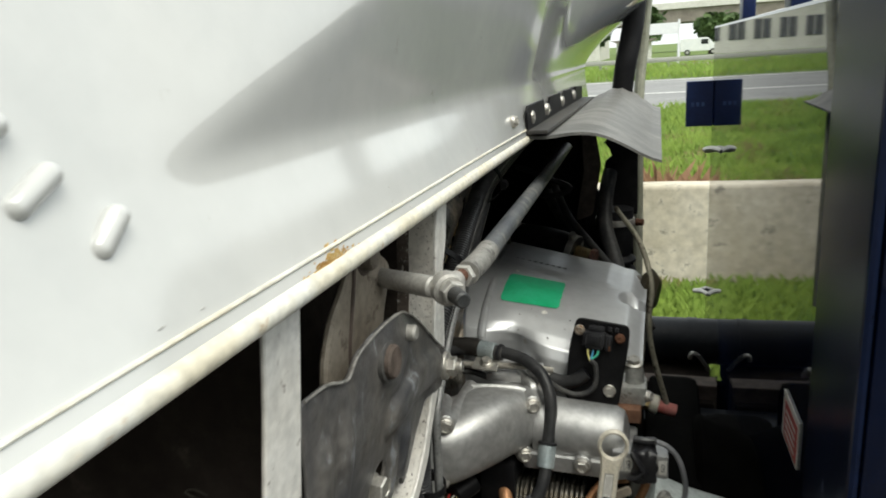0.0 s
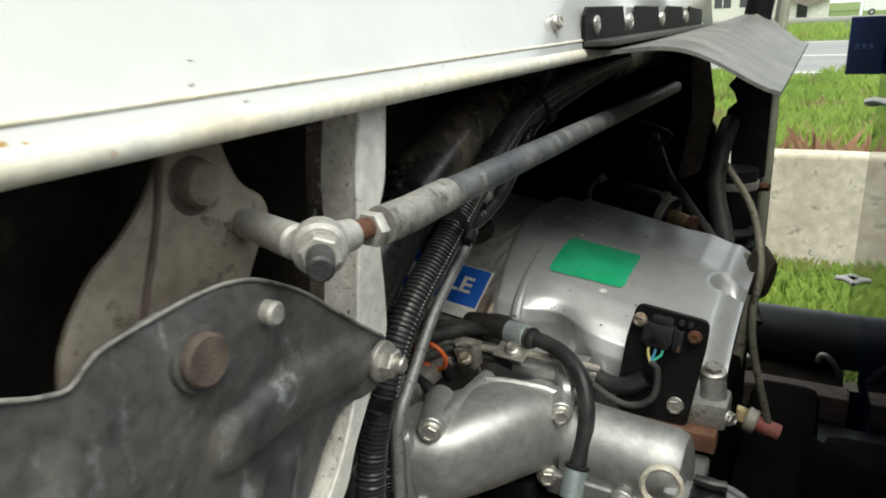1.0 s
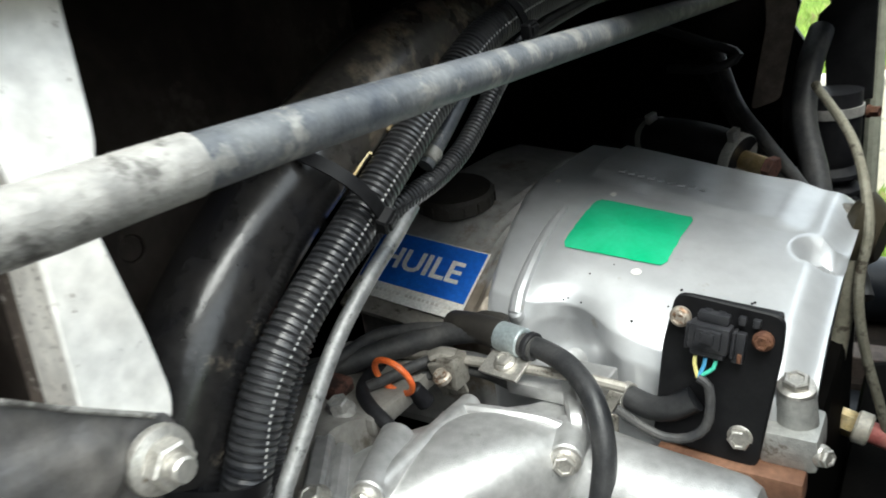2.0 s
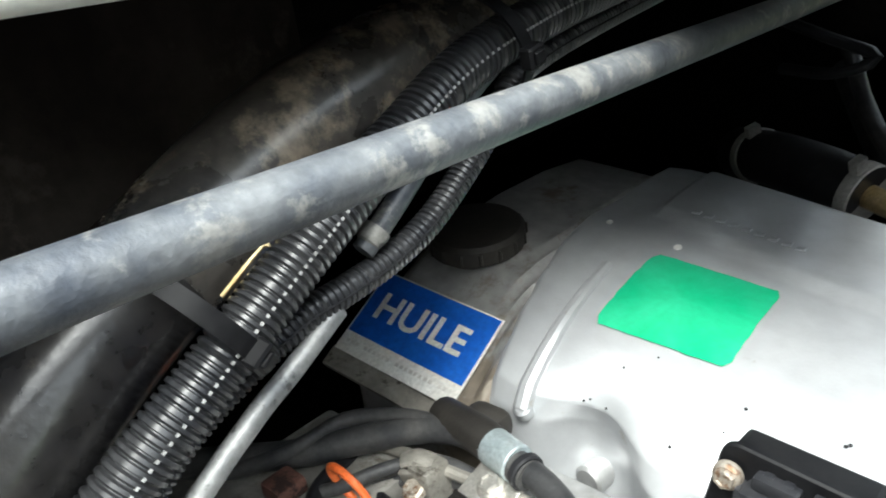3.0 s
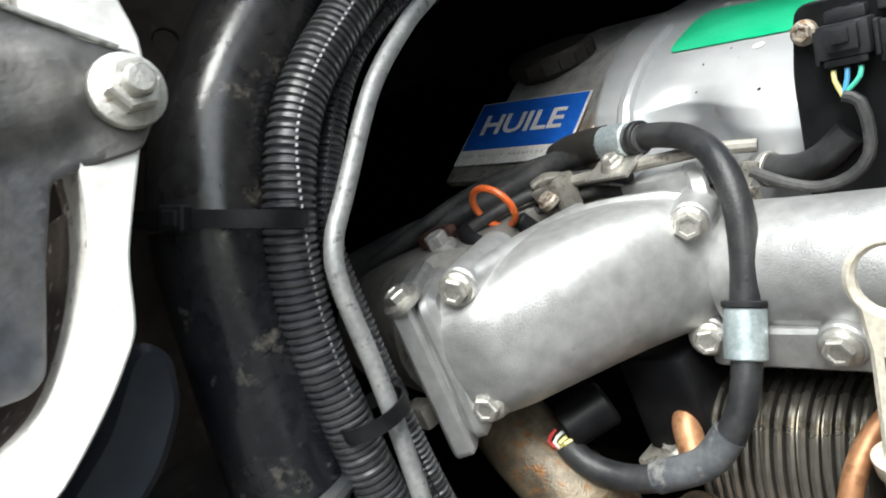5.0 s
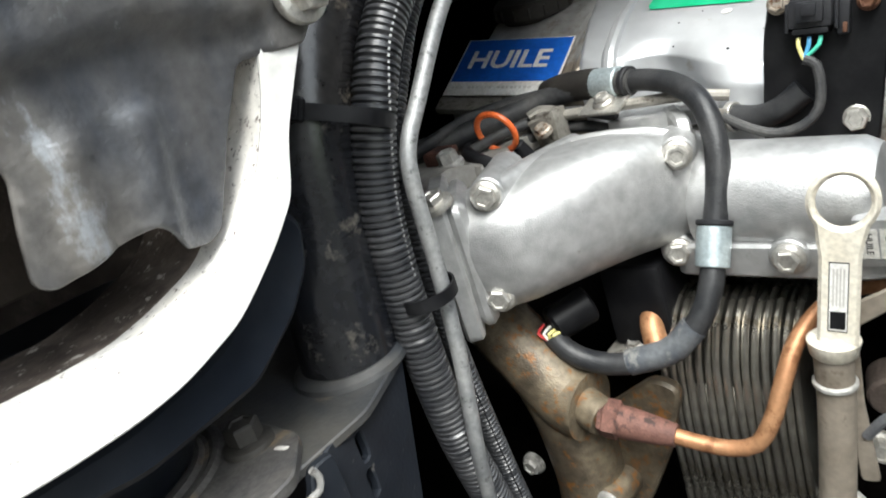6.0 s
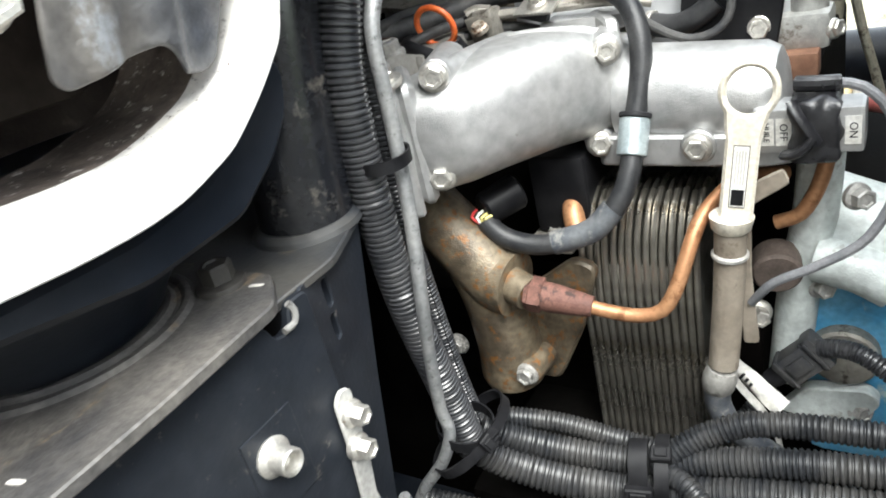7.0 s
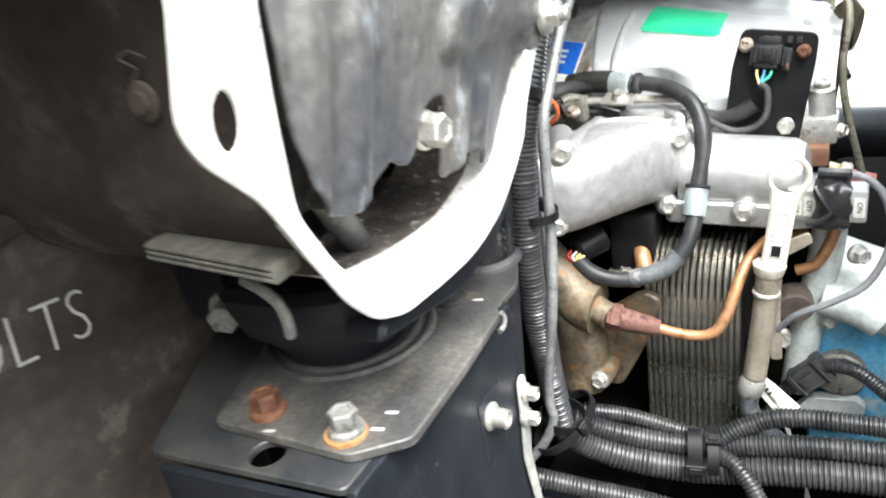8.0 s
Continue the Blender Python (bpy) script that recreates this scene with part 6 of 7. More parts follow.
part("hose_front", tube([(-0.140, 0.839, 1.152), (-0.120, 0.835, 1.151), (-0.098, 0.826, 1.147), (-0.077, 0.810, 1.137), (-0.066, 0.795, 1.115), (-0.065, 0.782, 1.088), (-0.068, 0.767, 1.060), (-0.068, 0.754, 1.040), (-0.074, 0.743, 1.022), (-0.088, 0.734, 1.007), (-0.118, 0.724, 0.997), (-0.142, 0.719, 0.999), (-0.158, 0.717, 1.008), (-0.165, 0.718, 1.017)], 0.0074, 0.006, 16), hose_black, hose)
part("hose_lip", rod((-0.136, 0.8375, 1.1518), (-0.131, 0.836, 1.1515), 0.0105, None, 18, 0.001), rubber, hose)
part("clamp", rod((-0.162, 0.8425, 1.153), (-0.140, 0.8385, 1.152), 0.0107, None, 22, 0.0008), zinc_blue, hose, "zinc hose clamp")
part("clamp_foot", block((-0.016, -0.012, -0.001), (0.016, 0.012, 0.0015), 0.0008, frame_at((-0.149, 0.8265, 1.1405), (0, -0.35, 1), (1, -0.1, 0))), zinc, hose)
hex_bolt(hose, (-0.149, 0.8255, 1.1425), (0, -0.35, 1), 0.0105, 0.006, 0.008)
part("clamp", rod((-0.0670, 0.7715, 1.069), (-0.0682, 0.7595, 1.047), 0.0102, None, 22, 0.0008), zinc_blue, hose, "zinc hose clamp")
part("clamp_lip", rod((-0.0668, 0.7730, 1.0725), (-0.0670, 0.7715, 1.0695), 0.0108, None, 22, 0.0006), rubber, hose)
part("tape_wrap", tube([(-0.078, 0.740, 1.017), (-0.092, 0.732, 1.004), (-0.118, 0.7245, 0.997)], 0.0086, 0.004, 16), rod_grey, hose, "grey tape wrap")
part("thin_hose", tube([(-0.34, 0.735, 1.125), (-0.290, 0.752, 1.138), (-0.262, 0.780, 1.148), (-0.254, 0.812, 1.151), (-0.228, 0.832, 1.152), (-0.196, 0.842, 1.152)], 0.0052, 0.008, 12), hose_rubber, hose)
part("boot", tube([(-0.206, 0.8505, 1.1500), (-0.190, 0.8465, 1.1530), (-0.172, 0.8445, 1.1535), (-0.160, 0.8425, 1.1530)], 0.0112, 0.004, 16), cap_dust, hose, "dusty rubber boot at the clamp")
part("boot_lug", block((-0.193, 0.852, 1.141), (-0.165, 0.868, 1.159), 0.007), cap_dust, hose)
part("branch_hose", tube([(-0.078, 0.862, 1.110), (-0.060, 0.858, 1.108), (-0.045, 0.856, 1.112), (-0.030, 0.858, 1.122)], 0.0085, 0.006, 14), hose_black, hose)
part("branch_clamp", rod((-0.080, 0.8625, 1.110), (-0.075, 0.861, 1.110), 0.0102, None, 20, 0.0006), zinc, hose)
part("hard_line", tube([(-0.33, 0.82, 1.10), (-0.26, 0.82, 1.128), (-0.21, 0.822, 1.138), (-0.17, 0.826, 1.138), (-0.10, 0.835, 1.136), (-0.07, 0.842, 1.13)], 0.0038, 0.01, 10), cast_dark, hose)
part("line_clip", block((-0.196, 0.808, 1.122), (-0.180, 0.826, 1.146), 0.002), cast_dark, hose)

ring = thing("oil_dipstick_ring", (-0.21, 0.786, 1.12), "orange plastic pull ring on a dark stem", "dipstick")
bm = bmesh.new()
mr = frame_at((-0.2115, 0.7800, 1.1440), (-0.02, -0.97, -0.25), (0.66, 0.0, -0.62))
sweep([mr @ Vector((0.0158 * math.cos(2 * math.pi * k / 32), 0.0148 * math.sin(2 * math.pi * k / 32), 0)) for k in range(33)], 0.0023, 10, bm, cap=False)
part("pull_ring", bm, orange, ring, "orange ring")
part("stem", rod((-0.205, 0.790, 1.131), (-0.201, 0.797, 1.115), 0.006, 0.007, 12, 0.001), rubber, ring)
part("tube_guide", tube([(-0.246, 0.806, 1.130), (-0.242, 0.788, 1.134), (-0.232, 0.768, 1.135), (-0.216, 0.757, 1.133), (-0.200, 0.752, 1.128), (-0.186, 0.750, 1.118)], 0.0050, 0.004, 12), rubber, ring)

lines = thing("breather_pipes", (-0.2, 0.81, 1.13), "pair of thin grimy pipes held by a bolted clip", "pipes")
for dz in (0.0, -0.011):
    part("pipe_skin", tube([(-0.236, 0.770, 1.134 + dz), (-0.222, 0.783, 1.138 + dz), (-0.212, 0.804, 1.139 + dz), (-0.196, 0.824, 1.139 + dz), (-0.172, 0.830, 1.138 + dz), (-0.145, 0.832, 1.130 + dz)], 0.0042, 0.006, 12), hose_rubber, lines)
part("clip_plate", block((-0.010, -0.0035, -0.022), (0.010, 0.0, 0.010), 0.001, frame_at((-0.192, 0.8135, 1.134), (-0.1, -0.3, 1), (1, 0.35, 0))), cast_dark, lines)
part("clip_saddle", tube([(-0.203, 0.812, 1.144), (-0.196, 0.8165, 1.1465), (-0.186, 0.820, 1.144)], 0.0065, 0.003, 10, squash=(1.0, 0.5)), cast_dark, lines)
hex_bolt(lines, (-0.190, 0.806, 1.1335), (-0.1, -0.45, 1), 0.0095, 0.005, 0.0072, bolt_stained)
strip = thing("bracket_strip", (-0.09, 0.846, 1.10), "dull folded bracket strip beside the hose end", "bracket")
part("strip_plate", slab(soften([(-0.028, -0.004), (0.012, -0.006), (0.018, 0.010), (0.004, 0.012), (-0.028, 0.004)], 0.002, 2), 0.002, frame_at((-0.094, 0.8460, 1.111), (0.1, -0.85, 0.5), (1, 0, -0.05))), cast_dark, strip)
part("strip_leg", slab(soften([(-0.008, -0.036), (0.008, -0.036), (0.008, 0.002), (-0.008, 0.002)], 0.002, 2), 0.002, frame_at((-0.084, 0.8420, 1.106), (0.1, -0.98, 0.15), (1, 0, 0))), cast_dark, strip)

# ---- below the elbow ----
plug2 = thing("sensor_plug", (-0.15, 0.74, 1.0), "black sensor plug with red, white and yellow wires", "sensor plug")
part("plug_body", rod((-0.168, 0.722, 1.022), (-0.150, 0.746, 1.028), 0.0125, 0.0135, 18, 0.002), plastic, plug2)
part("socket", block((-0.148, 0.762, 0.985), (-0.105, 0.85, 1.045), 0.004), plastic, plug2)
for k, mt in enumerate((red_wire, white_wire, yellow_wire, yellow_wire)):
    part("wire", tube([(-0.172 + 0.005 * k, 0.720, 1.024 - 0.001 * k), (-0.173 + 0.004 * k, 0.713, 1.021), (-0.166, 0.715, 1.014)], 0.0012, 0.003, 6), mt, plug2)
part("mount_face", block((-0.152, 0.752, 0.972), (-0.118, 0.80, 0.984), 0.002), cast_dark, plug2)
hex_bolt(plug2, (-0.134, 0.764, 0.985), (0, -0.4, 1), 0.009, 0.005, 0.007)

pump = thing("coolant_elbow", (-0.17, 0.72, 0.87), "rust stained cast coolant elbow with an outlet", "coolant pipe")
part("upper_bend", tube([(-0.235, 0.735, 1.030), (-0.205, 0.722, 1.012), (-0.180, 0.716, 0.990), (-0.164, 0.714, 0.972), (-0.148, 0.712, 0.968)], 0.0245, 0.006, 24), pump_rust, pump)
part("lower_body", tube([(-0.180, 0.718, 0.992), (-0.172, 0.720, 0.955), (-0.170, 0.722, 0.915), (-0.172, 0.724, 0.880)], 0.0255, 0.006, 24), pump_rust, pump)
part("base_bulge", lathe([(0.012, -0.012), (0.024, -0.008), (0.0265, 0.0), (0.0255, 0.012)], frame_at((-0.172, 0.724, 0.880), (0, 0, 1)), 24), pump_rust, pump)
part("outlet", rod((-0.158, 0.712, 0.972), (-0.134, 0.704, 0.966), 0.0135, 0.0125, 20, 0.001), pump_rust, pump)
part("flange", slab(soften([(-0.036, -0.045), (0.010, -0.052), (0.036, 0.0), (0.052, 0.052), (0.034, 0.058), (-0.02, 0.02)], 0.010), 0.010, frame_at((-0.146, 0.742, 0.920), (0, -1, 0.05), (1, 0, 0)), bevel=0.002), pump_rust, pump)
part("bolt_boss", rod((-0.146, 0.735, 0.893), (-0.149, 0.705, 0.892), 0.0115, 0.0105, 18, 0.001), pump_rust, pump)
hex_bolt(pump, (-0.149, 0.704, 0.892), (-0.05, -1, 0), 0.0125, 0.0065, 0.0095, worn_zinc)
hex_bolt(pump, (-0.212, 0.712, 0.905), (-0.05, -1, 0), 0.0115, 0.0065, 0.009, worn_zinc)

line_c = thing("copper_line", (-0.09, 0.71, 0.95), "brown copper pipe with a red oxide sleeve and nut", "pipe")
part("nut", lathe([(0.0105, 0), (0.0118, 0.001), (0.0118, 0.010), (0.0105, 0.011)], frame_at((-0.137, 0.7045, 0.9665), (1, 0.15, -0.18)), 6), red_oxide, line_c)
part("union_hex", lathe([(0.0120, 0), (0.0130, 0.001), (0.0130, 0.009), (0.0120, 0.010)], frame_at((-0.134, 0.7052, 0.966), (0.97, 0.14, -0.2)), 6), red_oxide, line_c)
part("sleeve", sweep([Vector(p) for p in ((-0.127, 0.706, 0.9645), (-0.118, 0.7075, 0.962), (-0.100, 0.7095, 0.958), (-0.090, 0.7105, 0.956))], [0.0105, 0.0108, 0.0088, 0.0072], 18), red_oxide, line_c)
part("pipe_skin", tube([(-0.094, 0.710, 0.9565), (-0.075, 0.7125, 0.9515), (-0.058, 0.7145, 0.9500), (-0.044, 0.717, 0.9545), (-0.035, 0.722, 0.970), (-0.029, 0.732, 0.990), (-0.024, 0.745, 1.006), (-0.016, 0.762, 1.016), (-0.004, 0.785, 1.020), (0.02, 0.805, 1.015)], 0.0050, 0.005, 14), copper, line_c)
part("pipe_skin", tube([(0.045, 0.80, 1.03), (0.040, 0.795, 1.01), (0.030, 0.79, 0.992), (0.015, 0.79, 0.985)], 0.0050, 0.005, 14), copper, line_c)

cooler = thing("oil_cooler", (-0.072, 0.78, 0.79), "stacked steel plate oil cooler, dirty towards its foot", "oil cooler")
part("core", block((-0.112, 0.7525, 0.79), (-0.030, 0.84, 0.966), 0.006), cast_dark, cooler)
fin = soften([(0.747, 0.790), (0.846, 0.790), (0.846, 1.008), (0.790, 1.016), (0.768, 1.006), (0.752, 0.982), (0.746, 0.94)], 0.012, 4)
fin_mesh = None
for k in range(15):
    x = -0.1135 + 0.0059 * k
    if fin_mesh is None:
        f0 = part("cooler_plate", slab(fin, 0.0044, frame_at((x, 0, 0), (1, 0, 0), (0, 1, 0)), bevel=0.0014), fin_steel, cooler)
        fin_mesh, fin_x = f0.data, x
    else:
        o = new("cooler_plate", fin_mesh)
        o.parent = cooler
        o.location = (x - fin_x, 0.0010 * math.sin(k * 1.7), 0.0012 * math.sin(k * 2.3))
        ORIGIN[o] = ORIGIN[cooler]
part("pipe_union", tube([(-0.12, 0.79, 1.0), (-0.118, 0.765, 1.006), (-0.112, 0.752, 0.992)], 0.008, 0.004, 14), copper, cooler)
part("foot", block((-0.12, 0.77, 0.776), (-0.02, 0.82, 0.792), 0.003), cast_dark, cooler)

# dipstick with ivory handle
dip = thing("dipstick", (-0.004, 0.742, 0.9), "ivory plastic dipstick handle in a grimy metal tube", "dipstick")
ring_at = lambda a, rx, rz: (0.0005 + rx * math.cos(radians(a)), 0.0450 + rz * math.sin(radians(a)))
handle = [(-0.0098, -0.034), (0.0098, -0.034), (0.0098, 0.016), (0.0112, 0.025)] + [ring_at(a, 0.0168, 0.0182) for a in range(-42, 223, 12)] + [(-0.0112, 0.025), (-0.0098, 0.016)]
eye = [ring_at(a, 0.0124, 0.0138) for a in range(0, 360, 15)]
grip = part("grip", slab(handle, 0.0072, frame_at((0.0028, 0.7462, 1.046), (0.12, -0.98, 0.1), (1, 0.1, -0.12)), [eye], bevel=0.0018), ivory, dip, "wide handle with a finger ring")
m_grip = frame_at((0.0033, 0.7386, 1.044), (0.12, -0.98, 0.1), (1, 0.1, -0.12))
part("sticker", block((-0.0042, -0.022, -0.0002), (0.0042, 0.016, 0.0003), 0, m_grip), label_white, grip)
for x0, y0, x1, y1 in ((-0.0046, -0.0224, -0.0042, 0.0164), (0.0042, -0.0224, 0.0046, 0.0164), (-0.0046, 0.0160, 0.0046, 0.0164), (-0.0046, -0.0224, 0.0046, -0.0220)):
    part("sticker_edge", block((x0, y0, -0.0002), (x1, y1, 0.0004), 0, m_grip), plastic, grip)
part("sticker_bar", block((-0.0036, -0.021, 0.0003), (0.0036, -0.011, 0.0005), 0, m_grip), plastic, grip)
for k in range(4):
    part("sticker_bar", block((-0.0028 + 0.0016 * k, -0.008, 0.0003), (-0.0020 + 0.0016 * k, 0.013, 0.0005), 0, m_grip), label_grey, grip)
part("seat_collar", rod((-0.0030, 0.7425, 1.015), (-0.0042, 0.742, 1.003), 0.0135, 0.0120, 24, 0.002), ivory, dip)
part("guide_tube", tube([(-0.0042, 0.742, 1.006), (-0.006, 0.741, 0.97), (-0.010, 0.739, 0.925), (-0.0125, 0.738, 0.900)], 0.0100, 0.008, 18), lever_beige, dip, "dusty brown guide tube")
part("guide_band", rod((-0.005, 0.7415, 0.988), (-0.0053, 0.7415, 0.984), 0.0116, None, 20, 0.001), zinc_dull, dip)
part("crusted_joint", lathe([(0.0090, -0.012), (0.0112, -0.007), (0.0116, 0.0), (0.0108, 0.006), (0.0098, 0.009)], frame_at((-0.0150, 0.737, 0.889), (0.25, 0, 1)), 18), worn_zinc, dip)
part("lower_tube", tube([(-0.016, 0.737, 0.885), (-0.0175, 0.736, 0.868), (-0.011, 0.736, 0.850), (0.004, 0.738, 0.833), (0.02, 0.745, 0.815)], 0.0090, 0.006, 16), rod_grey, dip)
part("stay_strip", slab(soften([(-0.003, 0.0), (0.007, 0.0), (0.007, 0.055), (0.011, 0.104), (0.034, 0.117), (0.031, 0.127), (0.006, 0.116), (-0.003, 0.06)], 0.003, 2), 0.003, frame_at((0.002, 0.752, 0.912), (0.1, -1, 0), (1, 0, 0.06))), lever_beige, dip)
hex_bolt(dip, (0.0065, 0.766, 0.927), (0.3, -0.9, 0.1), 0.011, 0.012, 0.009, zinc)

# labelled alloy bar with black tape
bar = thing("fuel_bar", (0.05, 0.79, 1.03), "alloy bar with small white labels and black tape", "bar")
part("bar_body", block((0.006, 0.7665, 1.044), (0.066, 0.792, 1.072), 0.0025), cast, bar)
bm = block((0.0265, 0.7605, 1.0395), (0.0540, 0.7965, 1.0775), 0.006, None, 3)
bmesh.ops.subdivide_edges(bm, edges=[e for e in bm.edges if e.calc_length() > 0.008], cuts=5, use_grid_fill=True)
for v in bm.verts:
    v.co += 0.0030 * Vector(noise.noise_vector(v.co * 110.0)) + Vector((0.0, -0.0025 * math.exp(-((v.co.x - 0.036) / 0.006) ** 2) if v.co.y < 0.77 else 0.0, 0.0))
part("wrap", bm, tape_black, bar, "black tape wrap", 60)
part("tape_fold", tube([(0.0285, 0.7615, 1.0785), (0.033, 0.7580, 1.071), (0.039, 0.7570, 1.062), (0.043, 0.7585, 1.053)], 0.0040, 0.004, 8, squash=(1, 0.4)), tape_black, bar)
part("tape_tail", tube([(0.0255, 0.7600, 1.046), (0.030, 0.7560, 1.0475), (0.036, 0.7555, 1.051), (0.040, 0.7580, 1.056)], 0.0052, 0.004, 10, squash=(1, 0.6)), tape_black, bar)
part("tape_top", tube([(0.029, 0.778, 1.0835), (0.040, 0.776, 1.0835), (0.052, 0.779, 1.0825)], 0.0048, 0.004, 10), tape_black, bar)
for x, txt in ((0.0140, "HUILE"), (0.0235, "OFF"), (0.0600, "ON")):
    m = frame_at((x, 0.7663, 1.0580), (0, -1, 0), (1, 0, 0))
    lb = part("sticker", block((-0.0042, -0.0085, 0), (0.0042, 0.0085, 0.0004), 0, m), label_white, bar)
    lettering(lb, txt, m @ Matrix.Translation((0, 0, 0.0005)) @ Matrix.Rotation(radians(-90), 4, "Z"), 0.0046 if len(txt) > 3 else 0.0062, plastic, "lettering", 0.0001)
lead = thing("grey_cable", (0.07, 0.79, 1.05), "thin grey cable looping from the taped bar", "cable")
part("cable_skin", tube([(0.050, 0.779, 1.0825), (0.064, 0.776, 1.080), (0.078, 0.772, 1.064), (0.084, 0.767, 1.028), (0.070, 0.755, 0.995), (0.045, 0.748, 0.978), (0.020, 0.745, 0.965), (0.005, 0.75, 0.945)], 0.0030, 0.006, 10), cable_grey, lead)

# blue and pale castings at the rear lower corner
rearb = thing("blue_engine_casting", (0.09, 0.85, 0.78), "blue painted engine casting with pale worn patches", "engine casting")
part("shoulder", tube([(0.030, 0.850, 0.958), (0.055, 0.846, 0.950), (0.085, 0.842, 0.942), (0.150, 0.838, 0.930)], 0.040, 0.01, 24), engine_grey, rearb, "pale worn upper shoulder")
part("lower_wall", block((0.030, 0.818, 0.76), (0.165, 0.90, 0.928), 0.012), engine_blue, rearb)
part("column", tube([(0.040, 0.815, 1.035), (0.036, 0.815, 0.98), (0.026, 0.815, 0.92), (0.018, 0.815, 0.84)], 0.0145, 0.01, 18), engine_grey, rearb)
part("pale_cap", tube([(0.038, 0.806, 0.950), (0.065, 0.802, 0.945), (0.085, 0.800, 0.935)], 0.0165, 0.006, 18), engine_grey, rearb)
part("disc", rod((0.056, 0.826, 0.865), (0.056, 0.806, 0.865), 0.0235, None, 28, 0.002), cast_dark, rearb)
part("dark_disc", rod((0.012, 0.806, 0.950), (0.016, 0.784, 0.947), 0.0165, None, 24, 0.002), pin_brown, rearb)
part("cast_web", slab(soften([(0.0, 0.0), (0.05, -0.01), (0.07, 0.02), (0.06, 0.03), (0.02, 0.025)], 0.006), 0.012, frame_at((0.012, 0.814, 0.812), (0, -1, 0), (1, 0, 0))), engine_grey, rearb)
for p in ((0.040, 0.808, 0.926), (0.062, 0.79, 1.005), (0.066, 0.808, 0.820)):
    hex_bolt(rearb, p, (0.6, -0.8, 0.1), 0.012, 0.010, 0.009, zinc_dull)

plug3 = thing("rear_sensor_plug", (0.03, 0.79, 0.86), "black plug with a corrugated lead on the rear casting", "sensor plug")
mp = frame_at((0.0310, 0.790, 0.8745), (0.0, -1, 0.1), (0.7, 0, 0.7))
part("plug_body", block((-0.018, -0.0115, -0.008), (0.010, 0.0115, 0.012), 0.003, mp), hose_rubber, plug3)
part("plug_collar", block((0.008, -0.0135, -0.008), (0.019, 0.0135, 0.011), 0.003, mp), hose_rubber, plug3)
for x in (-0.013, 0.0135):
    part("plug_ridge", block((x - 0.0012, -0.0125, -0.006), (x + 0.0012, 0.0125, 0.0135), 0.0008, mp), hose_rubber, plug3)
part("latch", block((-0.008, -0.005, 0.012), (0.008, 0.006, 0.0155), 0.0012, mp), hose_rubber, plug3)
part("boot", rod(mp @ Vector((-0.016, 0, 0.002)), mp @ Vector((-0.032, 0, 0.001)), 0.0085, 0.007, 14, 0.001), rubber, plug3)
part("lead", ribbed([mp @ Vector((-0.030, 0, 0.001)), (0.005, 0.785, 0.842), (-0.008, 0.77, 0.825), (-0.02, 0.75, 0.815)], 0.0062, 0.003, 0.001, 14), conduit, plug3)
part("lead", ribbed([mp @ Vector((0.012, 0.004, 0.004)), (0.058, 0.782, 0.892), (0.075, 0.775, 0.890), (0.10, 0.765, 0.875)], 0.0068, 0.003, 0.001, 14), conduit, plug3)
tagw = thing("cable_tag", (0.01, 0.76, 0.86), "white folded cable tag with unreadable print", "tag")
mt_ = frame_at((0.0030, 0.774, 0.857), (-0.1, -1, 0.35), (0.78, 0.08, -0.62))
bm = bmesh.new()
cells = []
for d in (0.0, -0.0008):
    g = []
    for i in range(15):
        u = i / 14
        row = []
        for j in range(7):
            v = j / 6
            lift = 0.0035 * math.sin(math.pi * v) * (1 - 0.5 * u) + 0.0022 * noise.noise(Vector((u * 4.5, v * 2.2, 3.0))) + 0.004 * u * u
            row.append(bm.verts.new(mt_ @ Vector((-0.023 + 0.046 * u, (-0.0085 + 0.016 * v) * (1 - 0.25 * (1 - u)), lift + d))))
        g.append(row)
    for i in range(14):
        for j in range(6):
            bm.faces.new((g[i][j], g[i + 1][j], g[i + 1][j + 1], g[i][j + 1]))
    cells.append(g)
rim = lambda g: [r[0] for r in g] + g[-1][1:] + [r[-1] for r in g[-2::-1]] + g[0][-2:0:-1]
ra, rb = rim(cells[0]), rim(cells[1])
for k in range(len(ra)):
    bm.faces.new((ra[k], ra[(k + 1) % len(ra)], rb[(k + 1) % len(ra)], rb[k]))
part("tag_sheet", bm, label_white, tagw, smooth=60)
for k in range(3):
    part("print_bar", block((-0.013 + 0.0042 * k, -0.0045 + 0.0008 * (k % 2), 0.0030), (-0.0108 + 0.0042 * k, 0.0010 - 0.001 * (k % 3), 0.0042), 0, mt_), plastic, tagw)
part("tag_strap", tube([(-0.014, 0.765, 0.870), (-0.004, 0.763, 0.857), (0.008, 0.763, 0.841), (0.016, 0.764, 0.822), (0.019, 0.765, 0.803)], 0.004, 0.005, 8, squash=(1, 0.4)), zinc_dull, tagw)

# ---- main harness along the rail ----
loom = thing("main_harness", (0.0, 0.66, 0.85), "bundle of thick black corrugated harness conduits", "harness")
part("conduit_skin", ribbed([(-0.172, 0.628, 0.900), (-0.158, 0.632, 0.882), (-0.135, 0.640, 0.864), (-0.100, 0.648, 0.852), (-0.060, 0.656, 0.847), (-0.02, 0.662, 0.850), (0.04, 0.668, 0.858), (0.14, 0.675, 0.864)], 0.0125, 0.0042, 0.0016, 18), harness_black, loom)
